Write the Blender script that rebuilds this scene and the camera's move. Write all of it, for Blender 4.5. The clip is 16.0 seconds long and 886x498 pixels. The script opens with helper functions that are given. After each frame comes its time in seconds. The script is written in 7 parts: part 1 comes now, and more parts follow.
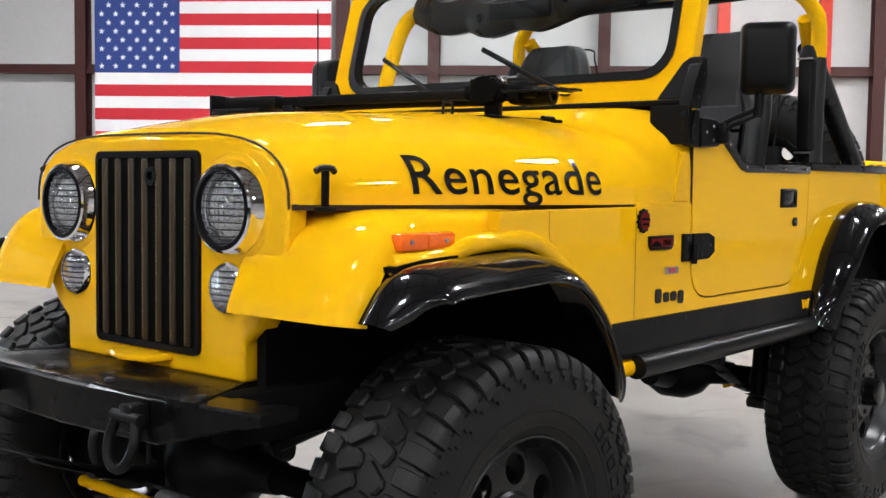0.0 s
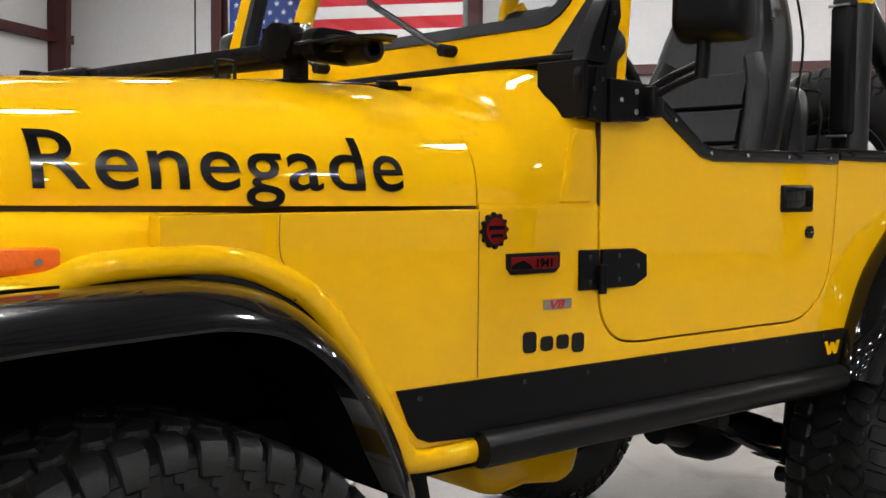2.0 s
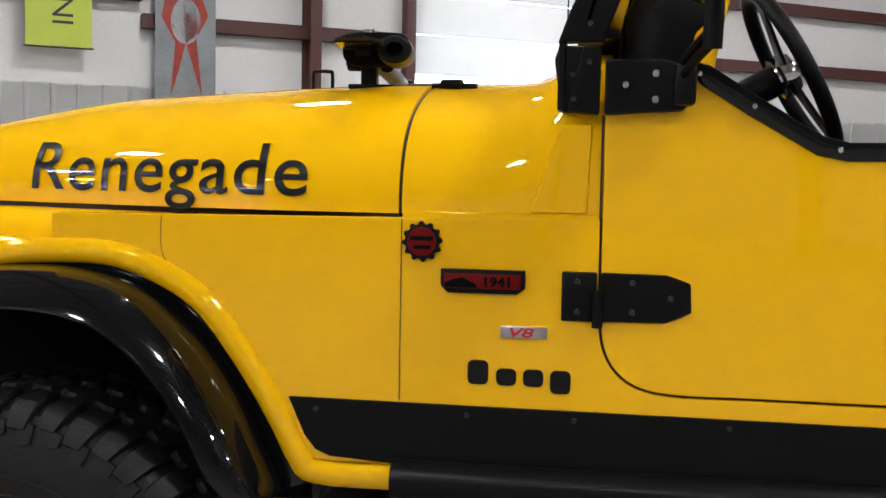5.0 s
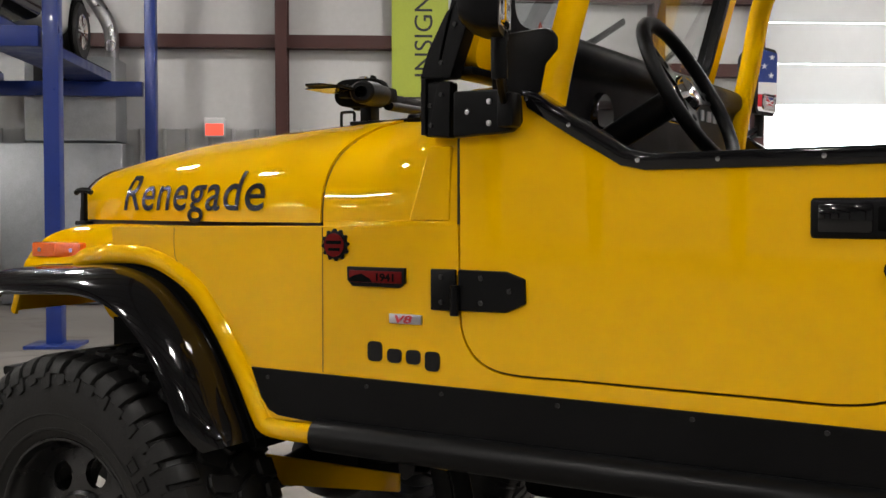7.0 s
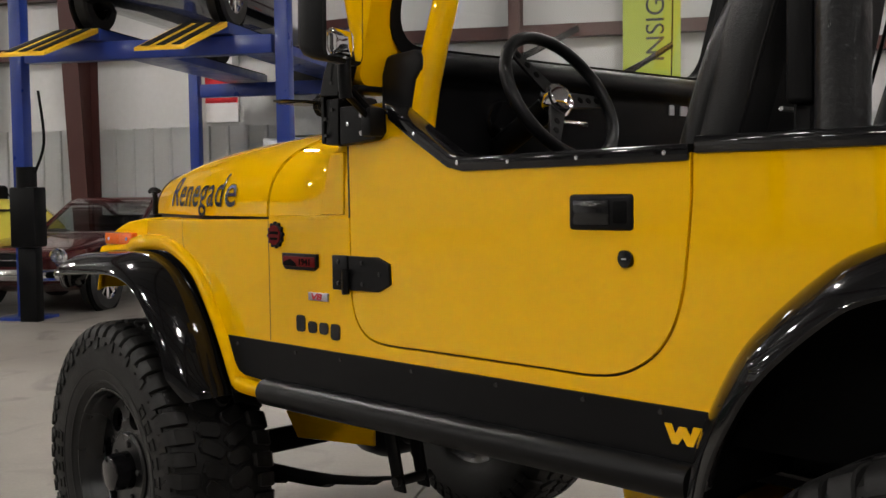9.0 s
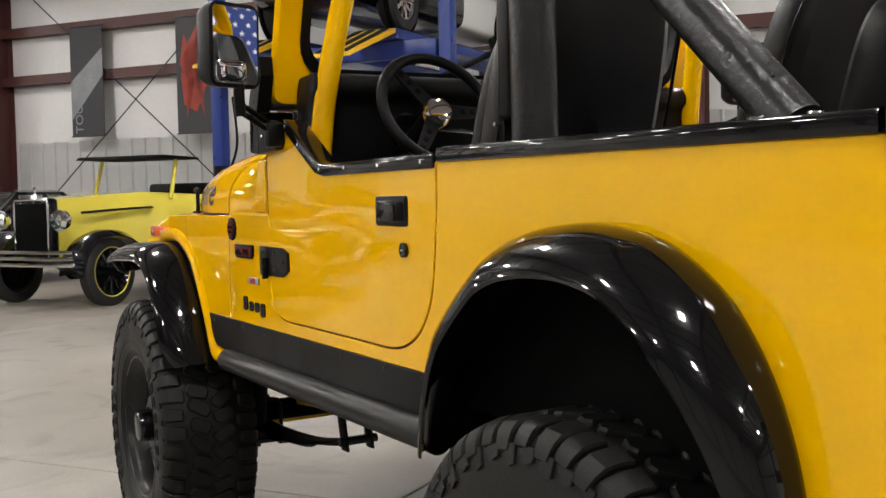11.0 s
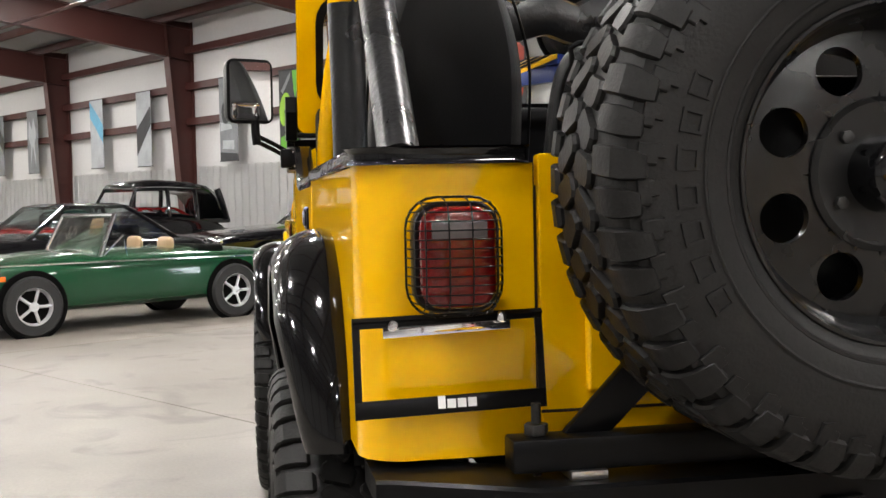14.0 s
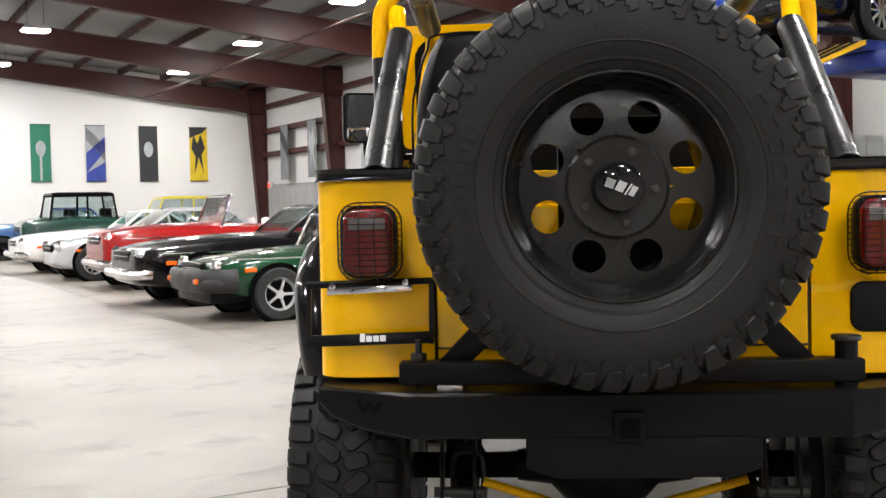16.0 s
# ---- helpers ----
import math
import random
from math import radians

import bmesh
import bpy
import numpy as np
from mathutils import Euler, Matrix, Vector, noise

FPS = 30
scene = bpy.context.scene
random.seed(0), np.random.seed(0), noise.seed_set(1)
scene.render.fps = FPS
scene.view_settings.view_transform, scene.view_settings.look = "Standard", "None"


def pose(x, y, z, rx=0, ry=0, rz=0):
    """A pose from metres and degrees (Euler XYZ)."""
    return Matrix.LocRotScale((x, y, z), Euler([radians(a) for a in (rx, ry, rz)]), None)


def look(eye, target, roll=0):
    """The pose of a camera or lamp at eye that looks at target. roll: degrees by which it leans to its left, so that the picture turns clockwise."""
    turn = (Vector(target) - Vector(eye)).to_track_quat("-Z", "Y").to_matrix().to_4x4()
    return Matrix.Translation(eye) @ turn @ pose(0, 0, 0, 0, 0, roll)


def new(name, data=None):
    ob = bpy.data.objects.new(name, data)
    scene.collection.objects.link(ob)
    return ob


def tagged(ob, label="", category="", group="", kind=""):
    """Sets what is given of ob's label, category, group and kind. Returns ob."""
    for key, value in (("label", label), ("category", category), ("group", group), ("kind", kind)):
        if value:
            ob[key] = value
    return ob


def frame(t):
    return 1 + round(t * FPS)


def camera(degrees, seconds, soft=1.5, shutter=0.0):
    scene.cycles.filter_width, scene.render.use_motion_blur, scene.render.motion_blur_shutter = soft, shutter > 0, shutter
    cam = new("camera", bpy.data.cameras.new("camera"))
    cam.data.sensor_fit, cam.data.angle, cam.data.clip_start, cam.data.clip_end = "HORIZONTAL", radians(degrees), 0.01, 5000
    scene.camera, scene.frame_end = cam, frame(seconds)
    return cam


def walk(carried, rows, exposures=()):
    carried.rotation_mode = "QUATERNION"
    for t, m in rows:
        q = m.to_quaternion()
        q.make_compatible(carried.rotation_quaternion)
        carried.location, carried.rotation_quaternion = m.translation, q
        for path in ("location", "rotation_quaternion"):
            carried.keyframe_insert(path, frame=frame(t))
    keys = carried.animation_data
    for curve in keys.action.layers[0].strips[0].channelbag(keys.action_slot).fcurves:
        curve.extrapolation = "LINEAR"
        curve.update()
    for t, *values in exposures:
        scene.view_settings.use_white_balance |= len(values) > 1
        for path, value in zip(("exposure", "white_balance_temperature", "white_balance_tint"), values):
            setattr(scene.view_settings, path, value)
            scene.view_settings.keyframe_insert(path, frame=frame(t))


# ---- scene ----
cam = camera(44.8, 16.0)
PATH = [
    (0, (-1.643, -2.185, 1.227), (-0.101, -0.916, 1.103), 0.8),
    (0.5, (-1.339, -2.102, 1.221), (0.22, -0.855, 1.099), 0.8),
    (1, (-1.019, -2.096, 1.221), (0.535, -0.843, 1.096), 0.7),
    (1.5, (-0.694, -2.124, 1.221), (0.752, -0.748, 1.095), 0.7),
    (2, (-0.39, -2.162, 1.203), (0.916, -0.652, 1.093), 0.5),
    (2.5, (-0.097, -2.229, 1.23), (1.032, -0.584, 1.094), 1.2),
    (3, (0.19, -2.306, 1.236), (1.055, -0.508, 1.093), 1.0),
    (3.5, (0.461, -2.354, 1.24), (1.049, -0.448, 1.095), 0.8),
    (4, (0.725, -2.404, 1.235), (1.041, -0.434, 1.099), 0.9),
    (4.5, (0.984, -2.45, 1.244), (0.974, -0.455, 1.102), 1.1),
    (7, (2.255, -2.535, 1.204), (1.241, -0.812, 1.129), 0.0),
    (7.5, (2.481, -2.497, 1.203), (1.327, -0.865, 1.13), -0.1),
    (8, (2.705, -2.445, 1.212), (1.441, -0.896, 1.132), -0.4),
    (8.5, (2.932, -2.375, 1.223), (1.575, -0.908, 1.131), -0.6),
    (11, (4.0, -1.83, 1.23), (2.28, -0.815, 1.122), -1.1),
    (11.5, (4.184, -1.685, 1.224), (2.417, -0.754, 1.12), -0.8),
    (12, (4.368, -1.544, 1.233), (2.558, -0.701, 1.118), -0.8),
    (12.5, (4.528, -1.408, 1.228), (2.676, -0.662, 1.115), -0.7),
    (13, (4.678, -1.259, 1.224), (2.787, -0.616, 1.117), -0.8),
    (13.5, (4.831, -1.099, 1.211), (2.902, -0.581, 1.124), 0.0),
    (14, (4.999, -0.932, 1.223), (3.035, -0.566, 1.138), -1.2),
    (14.5, (5.157, -0.759, 1.219), (3.169, -0.555, 1.147), -1.1),
    (15, (5.33, -0.567, 1.216), (3.332, -0.533, 1.148), -1.0),
    (15.5, (5.571, -0.383, 1.215), (3.575, -0.479, 1.146), -1.1),
    (16, (5.897, -0.238, 1.213), (3.904, -0.383, 1.139), -1.2),
]

# seconds, stops, kelvin, tint: the clip's camera adapts on the way
EXPOSURES = [(0.0, 0.0, 6050, 10), (2.5, -0.16, 6250, 10), (4.5, -0.14, 6150, 10), (7.0, -0.54, 6600, 10), (8.6, -0.58, 6650, 10), (11.0, -0.12, 6600, 10), (11.5, 0.15, 6600, 10), (13.0, 0.27, 6600, 10), (14.5, 0.2, 6500, 10), (16.0, 0.23, 6400, 10)]
walk(cam, [(t, look(eye, at, roll)) for t, eye, at, roll in PATH], EXPOSURES)

# ---- world and light ----
world = bpy.data.worlds.new("world")
scene.world = world
world.use_nodes = True
world.node_tree.nodes["Background"].inputs[0].default_value = (0.9, 0.95, 1.0, 1)
world.node_tree.nodes["Background"].inputs[1].default_value = 0.05
LAMP_POWER = 262.0          # emission of the high-bay lamps
DAY_POWER = 14.0            # daylight behind the open door


# ---- building frame: u towards the side wall, v towards the flag wall ----
TH = radians(34)
UX, UY = -math.sin(TH), math.cos(TH)
VX, VY = math.cos(TH), math.sin(TH)
U_S, U_N = 11.0, -20.0
V_F, V_W = 16.8, -34.1


def uv(u, v, z=0.0):
    return Vector((u * UX + v * VX, u * UY + v * VY, z))


def uv_pose(u, v, z=0.0, turn=0.0):
    """Pose with local x along v, local y along u."""
    return Matrix.Translation(uv(u, v, z)) @ Matrix.Rotation(TH + radians(turn), 4, "Z")


# ---- materials ----
MATS = {}


def mat(name, color, rough=0.5, metal=0.0, coat=0.0, var=0.06, scale=6.0, fine=90.0, bump=0.0, bump_scale=60.0,
        rvar=0.08, emit=0.0, trans=0.0, ior=1.45, island=0.0, spec=0.5, coat_rough=0.03):
    if name in MATS:
        return MATS[name]
    m = bpy.data.materials.new(name)
    m.use_nodes = True
    nt = m.node_tree
    b = nt.nodes["Principled BSDF"]
    c4 = (*color, 1)
    b.inputs["Base Color"].default_value = c4
    b.inputs["Roughness"].default_value = rough
    b.inputs["Metallic"].default_value = metal
    b.inputs["Coat Weight"].default_value = coat
    b.inputs["Coat Roughness"].default_value = coat_rough
    b.inputs["Transmission Weight"].default_value = trans
    b.inputs["IOR"].default_value = ior
    b.inputs["Specular IOR Level"].default_value = spec
    if emit:
        b.inputs["Emission Color"].default_value = c4
        b.inputs["Emission Strength"].default_value = emit
    tc = nt.nodes.new("ShaderNodeTexCoord")
    if var or rvar:
        n1 = nt.nodes.new("ShaderNodeTexNoise")
        n1.inputs["Scale"].default_value = scale
        n1.inputs["Detail"].default_value = 5
        n2 = nt.nodes.new("ShaderNodeTexNoise")
        n2.inputs["Scale"].default_value = fine
        n2.inputs["Detail"].default_value = 3
        for n in (n1, n2):
            nt.links.new(tc.outputs["Object"], n.inputs["Vector"])
        mix = nt.nodes.new("ShaderNodeMath")
        mix.operation = "ADD"
        nt.links.new(n1.outputs[0], mix.inputs[0])
        nt.links.new(n2.outputs[0], mix.inputs[1])
        ramp = nt.nodes.new("ShaderNodeMapRange")
        ramp.inputs[1].default_value, ramp.inputs[2].default_value = 0.6, 1.4
        ramp.inputs[3].default_value, ramp.inputs[4].default_value = 1 - var, 1 + var
        nt.links.new(mix.outputs[0], ramp.inputs[0])
        if var:
            hsv = nt.nodes.new("ShaderNodeHueSaturation")
            hsv.inputs["Color"].default_value = c4
            nt.links.new(ramp.outputs[0], hsv.inputs["Value"])
            last = hsv.outputs[0]
            if island:
                info = nt.nodes.new("ShaderNodeObjectInfo")
                r2 = nt.nodes.new("ShaderNodeMapRange")
                r2.inputs[3].default_value, r2.inputs[4].default_value = 1 - island, 1 + island
                nt.links.new(info.outputs["Random"], r2.inputs[0])
                h2 = nt.nodes.new("ShaderNodeHueSaturation")
                nt.links.new(last, h2.inputs["Color"])
                nt.links.new(r2.outputs[0], h2.inputs["Value"])
                last = h2.outputs[0]
            nt.links.new(last, b.inputs["Base Color"])
        if rvar:
            rr = nt.nodes.new("ShaderNodeMapRange")
            rr.inputs[1].default_value, rr.inputs[2].default_value = 0.3, 0.7
            rr.inputs[3].default_value, rr.inputs[4].default_value = max(0, rough - rvar), min(1, rough + rvar)
            nt.links.new(n1.outputs[0], rr.inputs[0])
            nt.links.new(rr.outputs[0], b.inputs["Roughness"])
    if bump:
        n3 = nt.nodes.new("ShaderNodeTexNoise")
        n3.inputs["Scale"].default_value = bump_scale
        n3.inputs["Detail"].default_value = 4
        nt.links.new(tc.outputs["Object"], n3.inputs["Vector"])
        bp = nt.nodes.new("ShaderNodeBump")
        bp.inputs["Strength"].default_value = bump
        bp.inputs["Distance"].default_value = 0.01
        nt.links.new(n3.outputs[0], bp.inputs["Height"])
        nt.links.new(bp.outputs[0], b.inputs["Normal"])
    MATS[name] = m
    return m


def concrete_mat():
    m = mat("polished_concrete", (0.47, 0.425, 0.375), 0.42, var=0.0, rvar=0.0, bump=0.06, bump_scale=35, island=0)
    nt = m.node_tree
    b = nt.nodes["Principled BSDF"]
    geo = nt.nodes.new("ShaderNodeNewGeometry")
    outs = []
    for s, d in ((0.55, 6), (3.5, 6), (60, 3)):
        n = nt.nodes.new("ShaderNodeTexNoise")
        n.inputs["Scale"].default_value, n.inputs["Detail"].default_value = s, d
        nt.links.new(geo.outputs["Position"], n.inputs["Vector"])
        outs.append(n.outputs[0])
    ramp = nt.nodes.new("ShaderNodeValToRGB")
    ramp.color_ramp.elements[0].position, ramp.color_ramp.elements[0].color = 0.34, (0.165, 0.149, 0.131, 1)
    ramp.color_ramp.elements[1].position, ramp.color_ramp.elements[1].color = 0.66, (0.300, 0.277, 0.251, 1)
    a = nt.nodes.new("ShaderNodeMix")
    a.inputs[0].default_value = 0.45
    nt.links.new(outs[0], a.inputs[2])
    nt.links.new(outs[1], a.inputs[3])
    nt.links.new(a.outputs[0], ramp.inputs[0])
    hs = nt.nodes.new("ShaderNodeHueSaturation")
    mr = nt.nodes.new("ShaderNodeMapRange")
    mr.inputs[3].default_value, mr.inputs[4].default_value = 0.85, 1.15
    nt.links.new(outs[2], mr.inputs[0])
    nt.links.new(mr.outputs[0], hs.inputs["Value"])
    nt.links.new(ramp.outputs[0], hs.inputs["Color"])
    scuff = nt.nodes.new("ShaderNodeTexNoise")
    scuff.inputs["Scale"].default_value, scuff.inputs["Detail"].default_value, scuff.inputs["Distortion"].default_value = 1.7, 10, 1.2
    nt.links.new(geo.outputs["Position"], scuff.inputs["Vector"])
    sr = nt.nodes.new("ShaderNodeMapRange")
    sr.inputs[1].default_value, sr.inputs[2].default_value = 0.56, 0.70
    sr.inputs[3].default_value, sr.inputs[4].default_value = 1.0, 0.66
    nt.links.new(scuff.outputs[0], sr.inputs[0])
    hs2 = nt.nodes.new("ShaderNodeHueSaturation")
    nt.links.new(sr.outputs[0], hs2.inputs["Value"])
    nt.links.new(hs.outputs[0], hs2.inputs["Color"])
    nt.links.new(hs2.outputs[0], b.inputs["Base Color"])
    r2 = nt.nodes.new("ShaderNodeMapRange")
    r2.inputs[3].default_value, r2.inputs[4].default_value = 0.28, 0.6
    nt.links.new(outs[1], r2.inputs[0])
    nt.links.new(r2.outputs[0], b.inputs["Roughness"])
    return m


YELLOW = mat("yellow_paint", (0.74, 0.398, 0.0004), 0.4, coat=0.7, var=0.012, rvar=0.0, scale=3, spec=0.0, coat_rough=0.02)
BLACK_GLOSS = mat("black_gloss", (0.004, 0.004, 0.0045), 0.2, coat=0.7, var=0.1, rvar=0.05, bump=0.012, bump_scale=200, spec=0.05)
BLACK_SATIN = mat("black_satin", (0.004, 0.004, 0.0044), 0.36, var=0.15, rvar=0.08, bump=0.06, bump_scale=300, spec=0.12)
BLACK_MATTE = mat("black_matte", (0.003, 0.003, 0.003), 0.7, var=0.2, bump=0.1, bump_scale=120, spec=0.04)
RUBBER = mat("tyre_rubber", (0.0068, 0.0066, 0.0065), 0.52, var=0.4, scale=9, bump=0.12, bump_scale=160, spec=0.26)
VINYL = mat("black_vinyl", (0.004, 0.004, 0.0045), 0.40, var=0.12, bump=0.12, bump_scale=420, spec=0.12)
SEAT_VINYL = mat("seat_vinyl", (0.0055, 0.0055, 0.006), 0.34, var=0.15, bump=0.15, bump_scale=300, spec=0.30)
SEAT_CLOTH = mat("seat_cloth", (0.026, 0.026, 0.028), 0.85, var=0.2, bump=0.2, bump_scale=500, spec=0.2)
PADDING = mat("roll_bar_padding", (0.009, 0.009, 0.010), 0.32, var=0.15, bump=0.22, bump_scale=60, spec=0.45)
RAIL_BLACK = mat("rail_black", (0.004, 0.004, 0.0042), 0.33, var=0.08, rvar=0.015, spec=0.16)
BUMPER_BLACK = mat("bumper_black", (0.004, 0.004, 0.0042), 0.28, var=0.2, rvar=0.1, bump=0.03, bump_scale=200, spec=0.12)
CHROME = mat("chrome", (0.85, 0.85, 0.86), 0.08, metal=1.0, var=0.02, rvar=0.03)
STEEL = mat("bare_steel", (0.45, 0.45, 0.46), 0.32, metal=1.0, var=0.1)
DARK_STEEL = mat("dark_steel", (0.03, 0.03, 0.03), 0.5, metal=0.6, var=0.3)
DECAL = mat("black_vinyl_decal", (0.003, 0.003, 0.003), 0.25, var=0.03, rvar=0.02, coat=0.2, spec=0.2)
DARK_GAP = mat("dark_gap", (0.02, 0.010, 0.003), 0.8, var=0.0, rvar=0)
RED_LENS = mat("red_lens", (0.10, 0.002, 0.002), 0.14, coat=0.5, spec=0.4, var=0.45, scale=22, bump=0.2, bump_scale=140)
AMBER = mat("amber_lens", (0.80, 0.13, 0.003), 0.15, coat=0.4, var=0.06, bump=0.2, bump_scale=120)
CLEAR_LENS = mat("clear_lens", (0.55, 0.57, 0.6), 0.12, metal=0.85, var=0.12, bump=0.5, bump_scale=60)
REVERSE_LENS = mat("smoked_lens", (0.10, 0.085, 0.085), 0.2, coat=0.3)
RED_BADGE = mat("red_badge", (0.115, 0.003, 0.003), 0.45, var=0.15, spec=0.1)
WHITE_INK = mat("white_print", (0.75, 0.75, 0.75), 0.4, var=0.02)
MIRROR = mat("mirror_glass", (0.9, 0.9, 0.9), 0.01, metal=1.0, var=0.0, rvar=0.0)
GLASS = mat("clear_glass", (0.95, 0.98, 0.97), 0.0, trans=1.0, var=0.0, rvar=0.0, ior=1.45)
# lighter, smoother white used on the banner end wall only
BANNER_WALL_WHITE = mat("banner_wall_white", (0.70, 0.695, 0.69), 0.55, var=0.03, scale=0.7, fine=18, bump=0.05, bump_scale=8)
WALL_WHITE = mat("white_vinyl_insulation", (0.54, 0.537, 0.535), 0.5, var=0.05, scale=0.8, fine=14, bump=0.25, bump_scale=5)
# white roof insulation, with the dimness under the roof put into a grey base
ROOF_SHADED = mat("shaded_roof_insulation", (0.24, 0.24, 0.24), 0.6, var=0.08, scale=0.8, fine=14, bump=0.25, bump_scale=5)
LINER_WHITE = mat("white_liner_panel", (0.60, 0.60, 0.595), 0.42, var=0.04, scale=1.2, fine=20)
REDBROWN = mat("red_oxide_steel", (0.052, 0.0145, 0.012), 0.5, var=0.15, scale=3, bump=0.05)
BRIGHT_RED = mat("red_post_paint", (0.55, 0.035, 0.012), 0.45, var=0.06)
GREY_STEEL = mat("galvanised_steel", (0.42, 0.44, 0.46), 0.4, metal=0.6, var=0.15, scale=8)
BLUE_STEEL = mat("blue_lift_paint", (0.008, 0.028, 0.19), 0.35, var=0.1, coat=0.3)
DECK_BLACK = mat("lift_deck", (0.012, 0.013, 0.016), 0.85, var=0.2, spec=0.15)
SAFETY_YELLOW = mat("safety_yellow", (0.75, 0.43, 0.01), 0.4, var=0.06)
LAMP_GLOW = mat("lamp_glow", (1.0, 0.97, 0.93), 0.5, var=0, rvar=0, emit=LAMP_POWER)
DAYLIGHT = mat("daylight_backdrop", (0.86, 0.94, 1.0), 0.9, var=0, rvar=0, emit=DAY_POWER)
CONCRETE = concrete_mat()
# slightly browner concrete for the slabs on the car row side
ROW_CONCRETE = CONCRETE.copy()
ROW_CONCRETE.name = "worn_concrete"
for el, c in zip(next(n for n in ROW_CONCRETE.node_tree.nodes if n.type == "VALTORGB").color_ramp.elements, ((0.17, 0.15, 0.128, 1), (0.29, 0.262, 0.232, 1))):
    el.color = c
JOINT = mat("joint_filler", (0.11, 0.095, 0.08), 0.8, var=0.15)


# ---- mesh helpers ----
FLAT_SHEETS = {"side_panel", "door", "tailgate", "gate_panel", "sill_guard", "cowl_stamping", "grille_shell", "sill_corner", "door_hinge", "mirror_bracket", "cowl_bracket", "frame_bracket", "windshield_frame", "rear_corner", "rear_bumper", "front_bumper"}


def part(name, bm, material, parent=None, label="", smooth=40, m=None):
    """Links a bmesh as one mesh object under a thing."""
    bmesh.ops.recalc_face_normals(bm, faces=bm.faces)
    me = bpy.data.meshes.new(name)
    if m is not None:
        bm.transform(m)
    bm.to_mesh(me)
    bm.free()
    me.materials.append(material)
    if smooth:
        me.polygons.foreach_set("use_smooth", [True] * len(me.polygons))
        me.set_sharp_from_angle(angle=radians(smooth))
    ob = new(name, me)
    if parent is not None:
        ob.parent = parent
    if label:
        ob["label"] = label
    if name in FLAT_SHEETS:
        ob.modifiers.new("flat", "WEIGHTED_NORMAL").keep_sharp = True
    return ob


def thing(name, label, category, m=Matrix.Identity(4), group="", kind=""):
    ob = new(name)
    ob.empty_display_size = 0.2
    ob.matrix_basis = m
    return tagged(ob, label, category, group, kind)


def bevel(bm, width, segs=2, angle=30):
    es = [e for e in bm.edges if len(e.link_faces) == 2 and e.calc_face_angle(0) > radians(angle)]
    if es and width > 0:
        bmesh.ops.bevel(bm, geom=es, offset=width, segments=segs, profile=0.5, affect="EDGES", clamp_overlap=True)
    return bm


def box(x0, x1, y0, y1, z0, z1, bev=0.0, segs=2, bm=None):
    b = bmesh.new()
    bmesh.ops.create_cube(b, size=1)
    for v in b.verts:
        v.co = Vector((x0 + (v.co.x + 0.5) * (x1 - x0), y0 + (v.co.y + 0.5) * (y1 - y0), z0 + (v.co.z + 0.5) * (z1 - z0)))
    if bev:
        bevel(b, bev, segs)
    return join(bm, b)


def join(bm, b):
    if bm is None:
        return b
    me = bpy.data.meshes.new("tmp")
    b.to_mesh(me)
    b.free()
    bm.from_mesh(me)
    bpy.data.meshes.remove(me)
    return bm


def plate(pts, y0, y1, axis="y", bev=0.0, segs=2, bm=None):
    """A polygon in the plane across axis, given thickness from y0 to y1."""
    b = bmesh.new()

    def at(p, d):
        if axis == "y":
            return (p[0], d, p[1])
        if axis == "x":
            return (d, p[0], p[1])
        return (p[0], p[1], d)
    lo = [b.verts.new(at(p, y0)) for p in pts]
    hi = [b.verts.new(at(p, y1)) for p in pts]
    b.faces.new(lo)
    b.faces.new(hi[::-1])
    n = len(pts)
    for i in range(n):
        b.faces.new((lo[i], hi[i], hi[(i + 1) % n], lo[(i + 1) % n]))
    bmesh.ops.recalc_face_normals(b, faces=b.faces)
    if bev:
        bevel(b, bev, segs, 20)
    return join(bm, b)


def loft(rings, closed=True, caps=True, bm=None):
    """Skins rings of points of equal length."""
    b = bmesh.new()
    vs = [[b.verts.new(p) for p in r] for r in rings]
    n = len(rings[0])
    for a, c in zip(vs, vs[1:]):
        for i in range(n if closed else n - 1):
            j = (i + 1) % n
            b.faces.new((a[i], a[j], c[j], c[i]))
    if caps and closed:
        b.faces.new(vs[0])
        b.faces.new(vs[-1][::-1])
    return join(bm, b)


def smooth_path(pts, n=6):
    """Catmull-Rom through the points."""
    P = [Vector(p) for p in pts]
    out = []
    for i in range(len(P) - 1):
        p0, p1, p2, p3 = P[max(i - 1, 0)], P[i], P[i + 1], P[min(i + 2, len(P) - 1)]
        for k in range(n):
            t = k / n
            out.append(0.5 * ((2 * p1) + (p2 - p0) * t + (2 * p0 - 5 * p1 + 4 * p2 - p3) * t * t + (3 * p1 - p0 - 3 * p2 + p3) * t ** 3))
    out.append(P[-1])
    return out


def tube(pts, r, seg=12, n=6, bm=None, raw=False, ry=None):
    P = [Vector(p) for p in pts] if raw else smooth_path(pts, n)
    rings = []
    ref = Vector((0, 0, 1))
    t0 = (P[1] - P[0]).normalized()
    if abs(t0.dot(ref)) > 0.9:
        ref = Vector((0, 1, 0))
    a = (ref - t0 * ref.dot(t0)).normalized()
    for i, p in enumerate(P):
        t = (P[min(i + 1, len(P) - 1)] - P[max(i - 1, 0)]).normalized()
        a = (a - t * a.dot(t)).normalized()
        b2 = t.cross(a)
        rings.append([p + a * (ry or r) * math.cos(2 * math.pi * k / seg) + b2 * r * math.sin(2 * math.pi * k / seg) for k in range(seg)])
    return loft(rings, bm=bm)


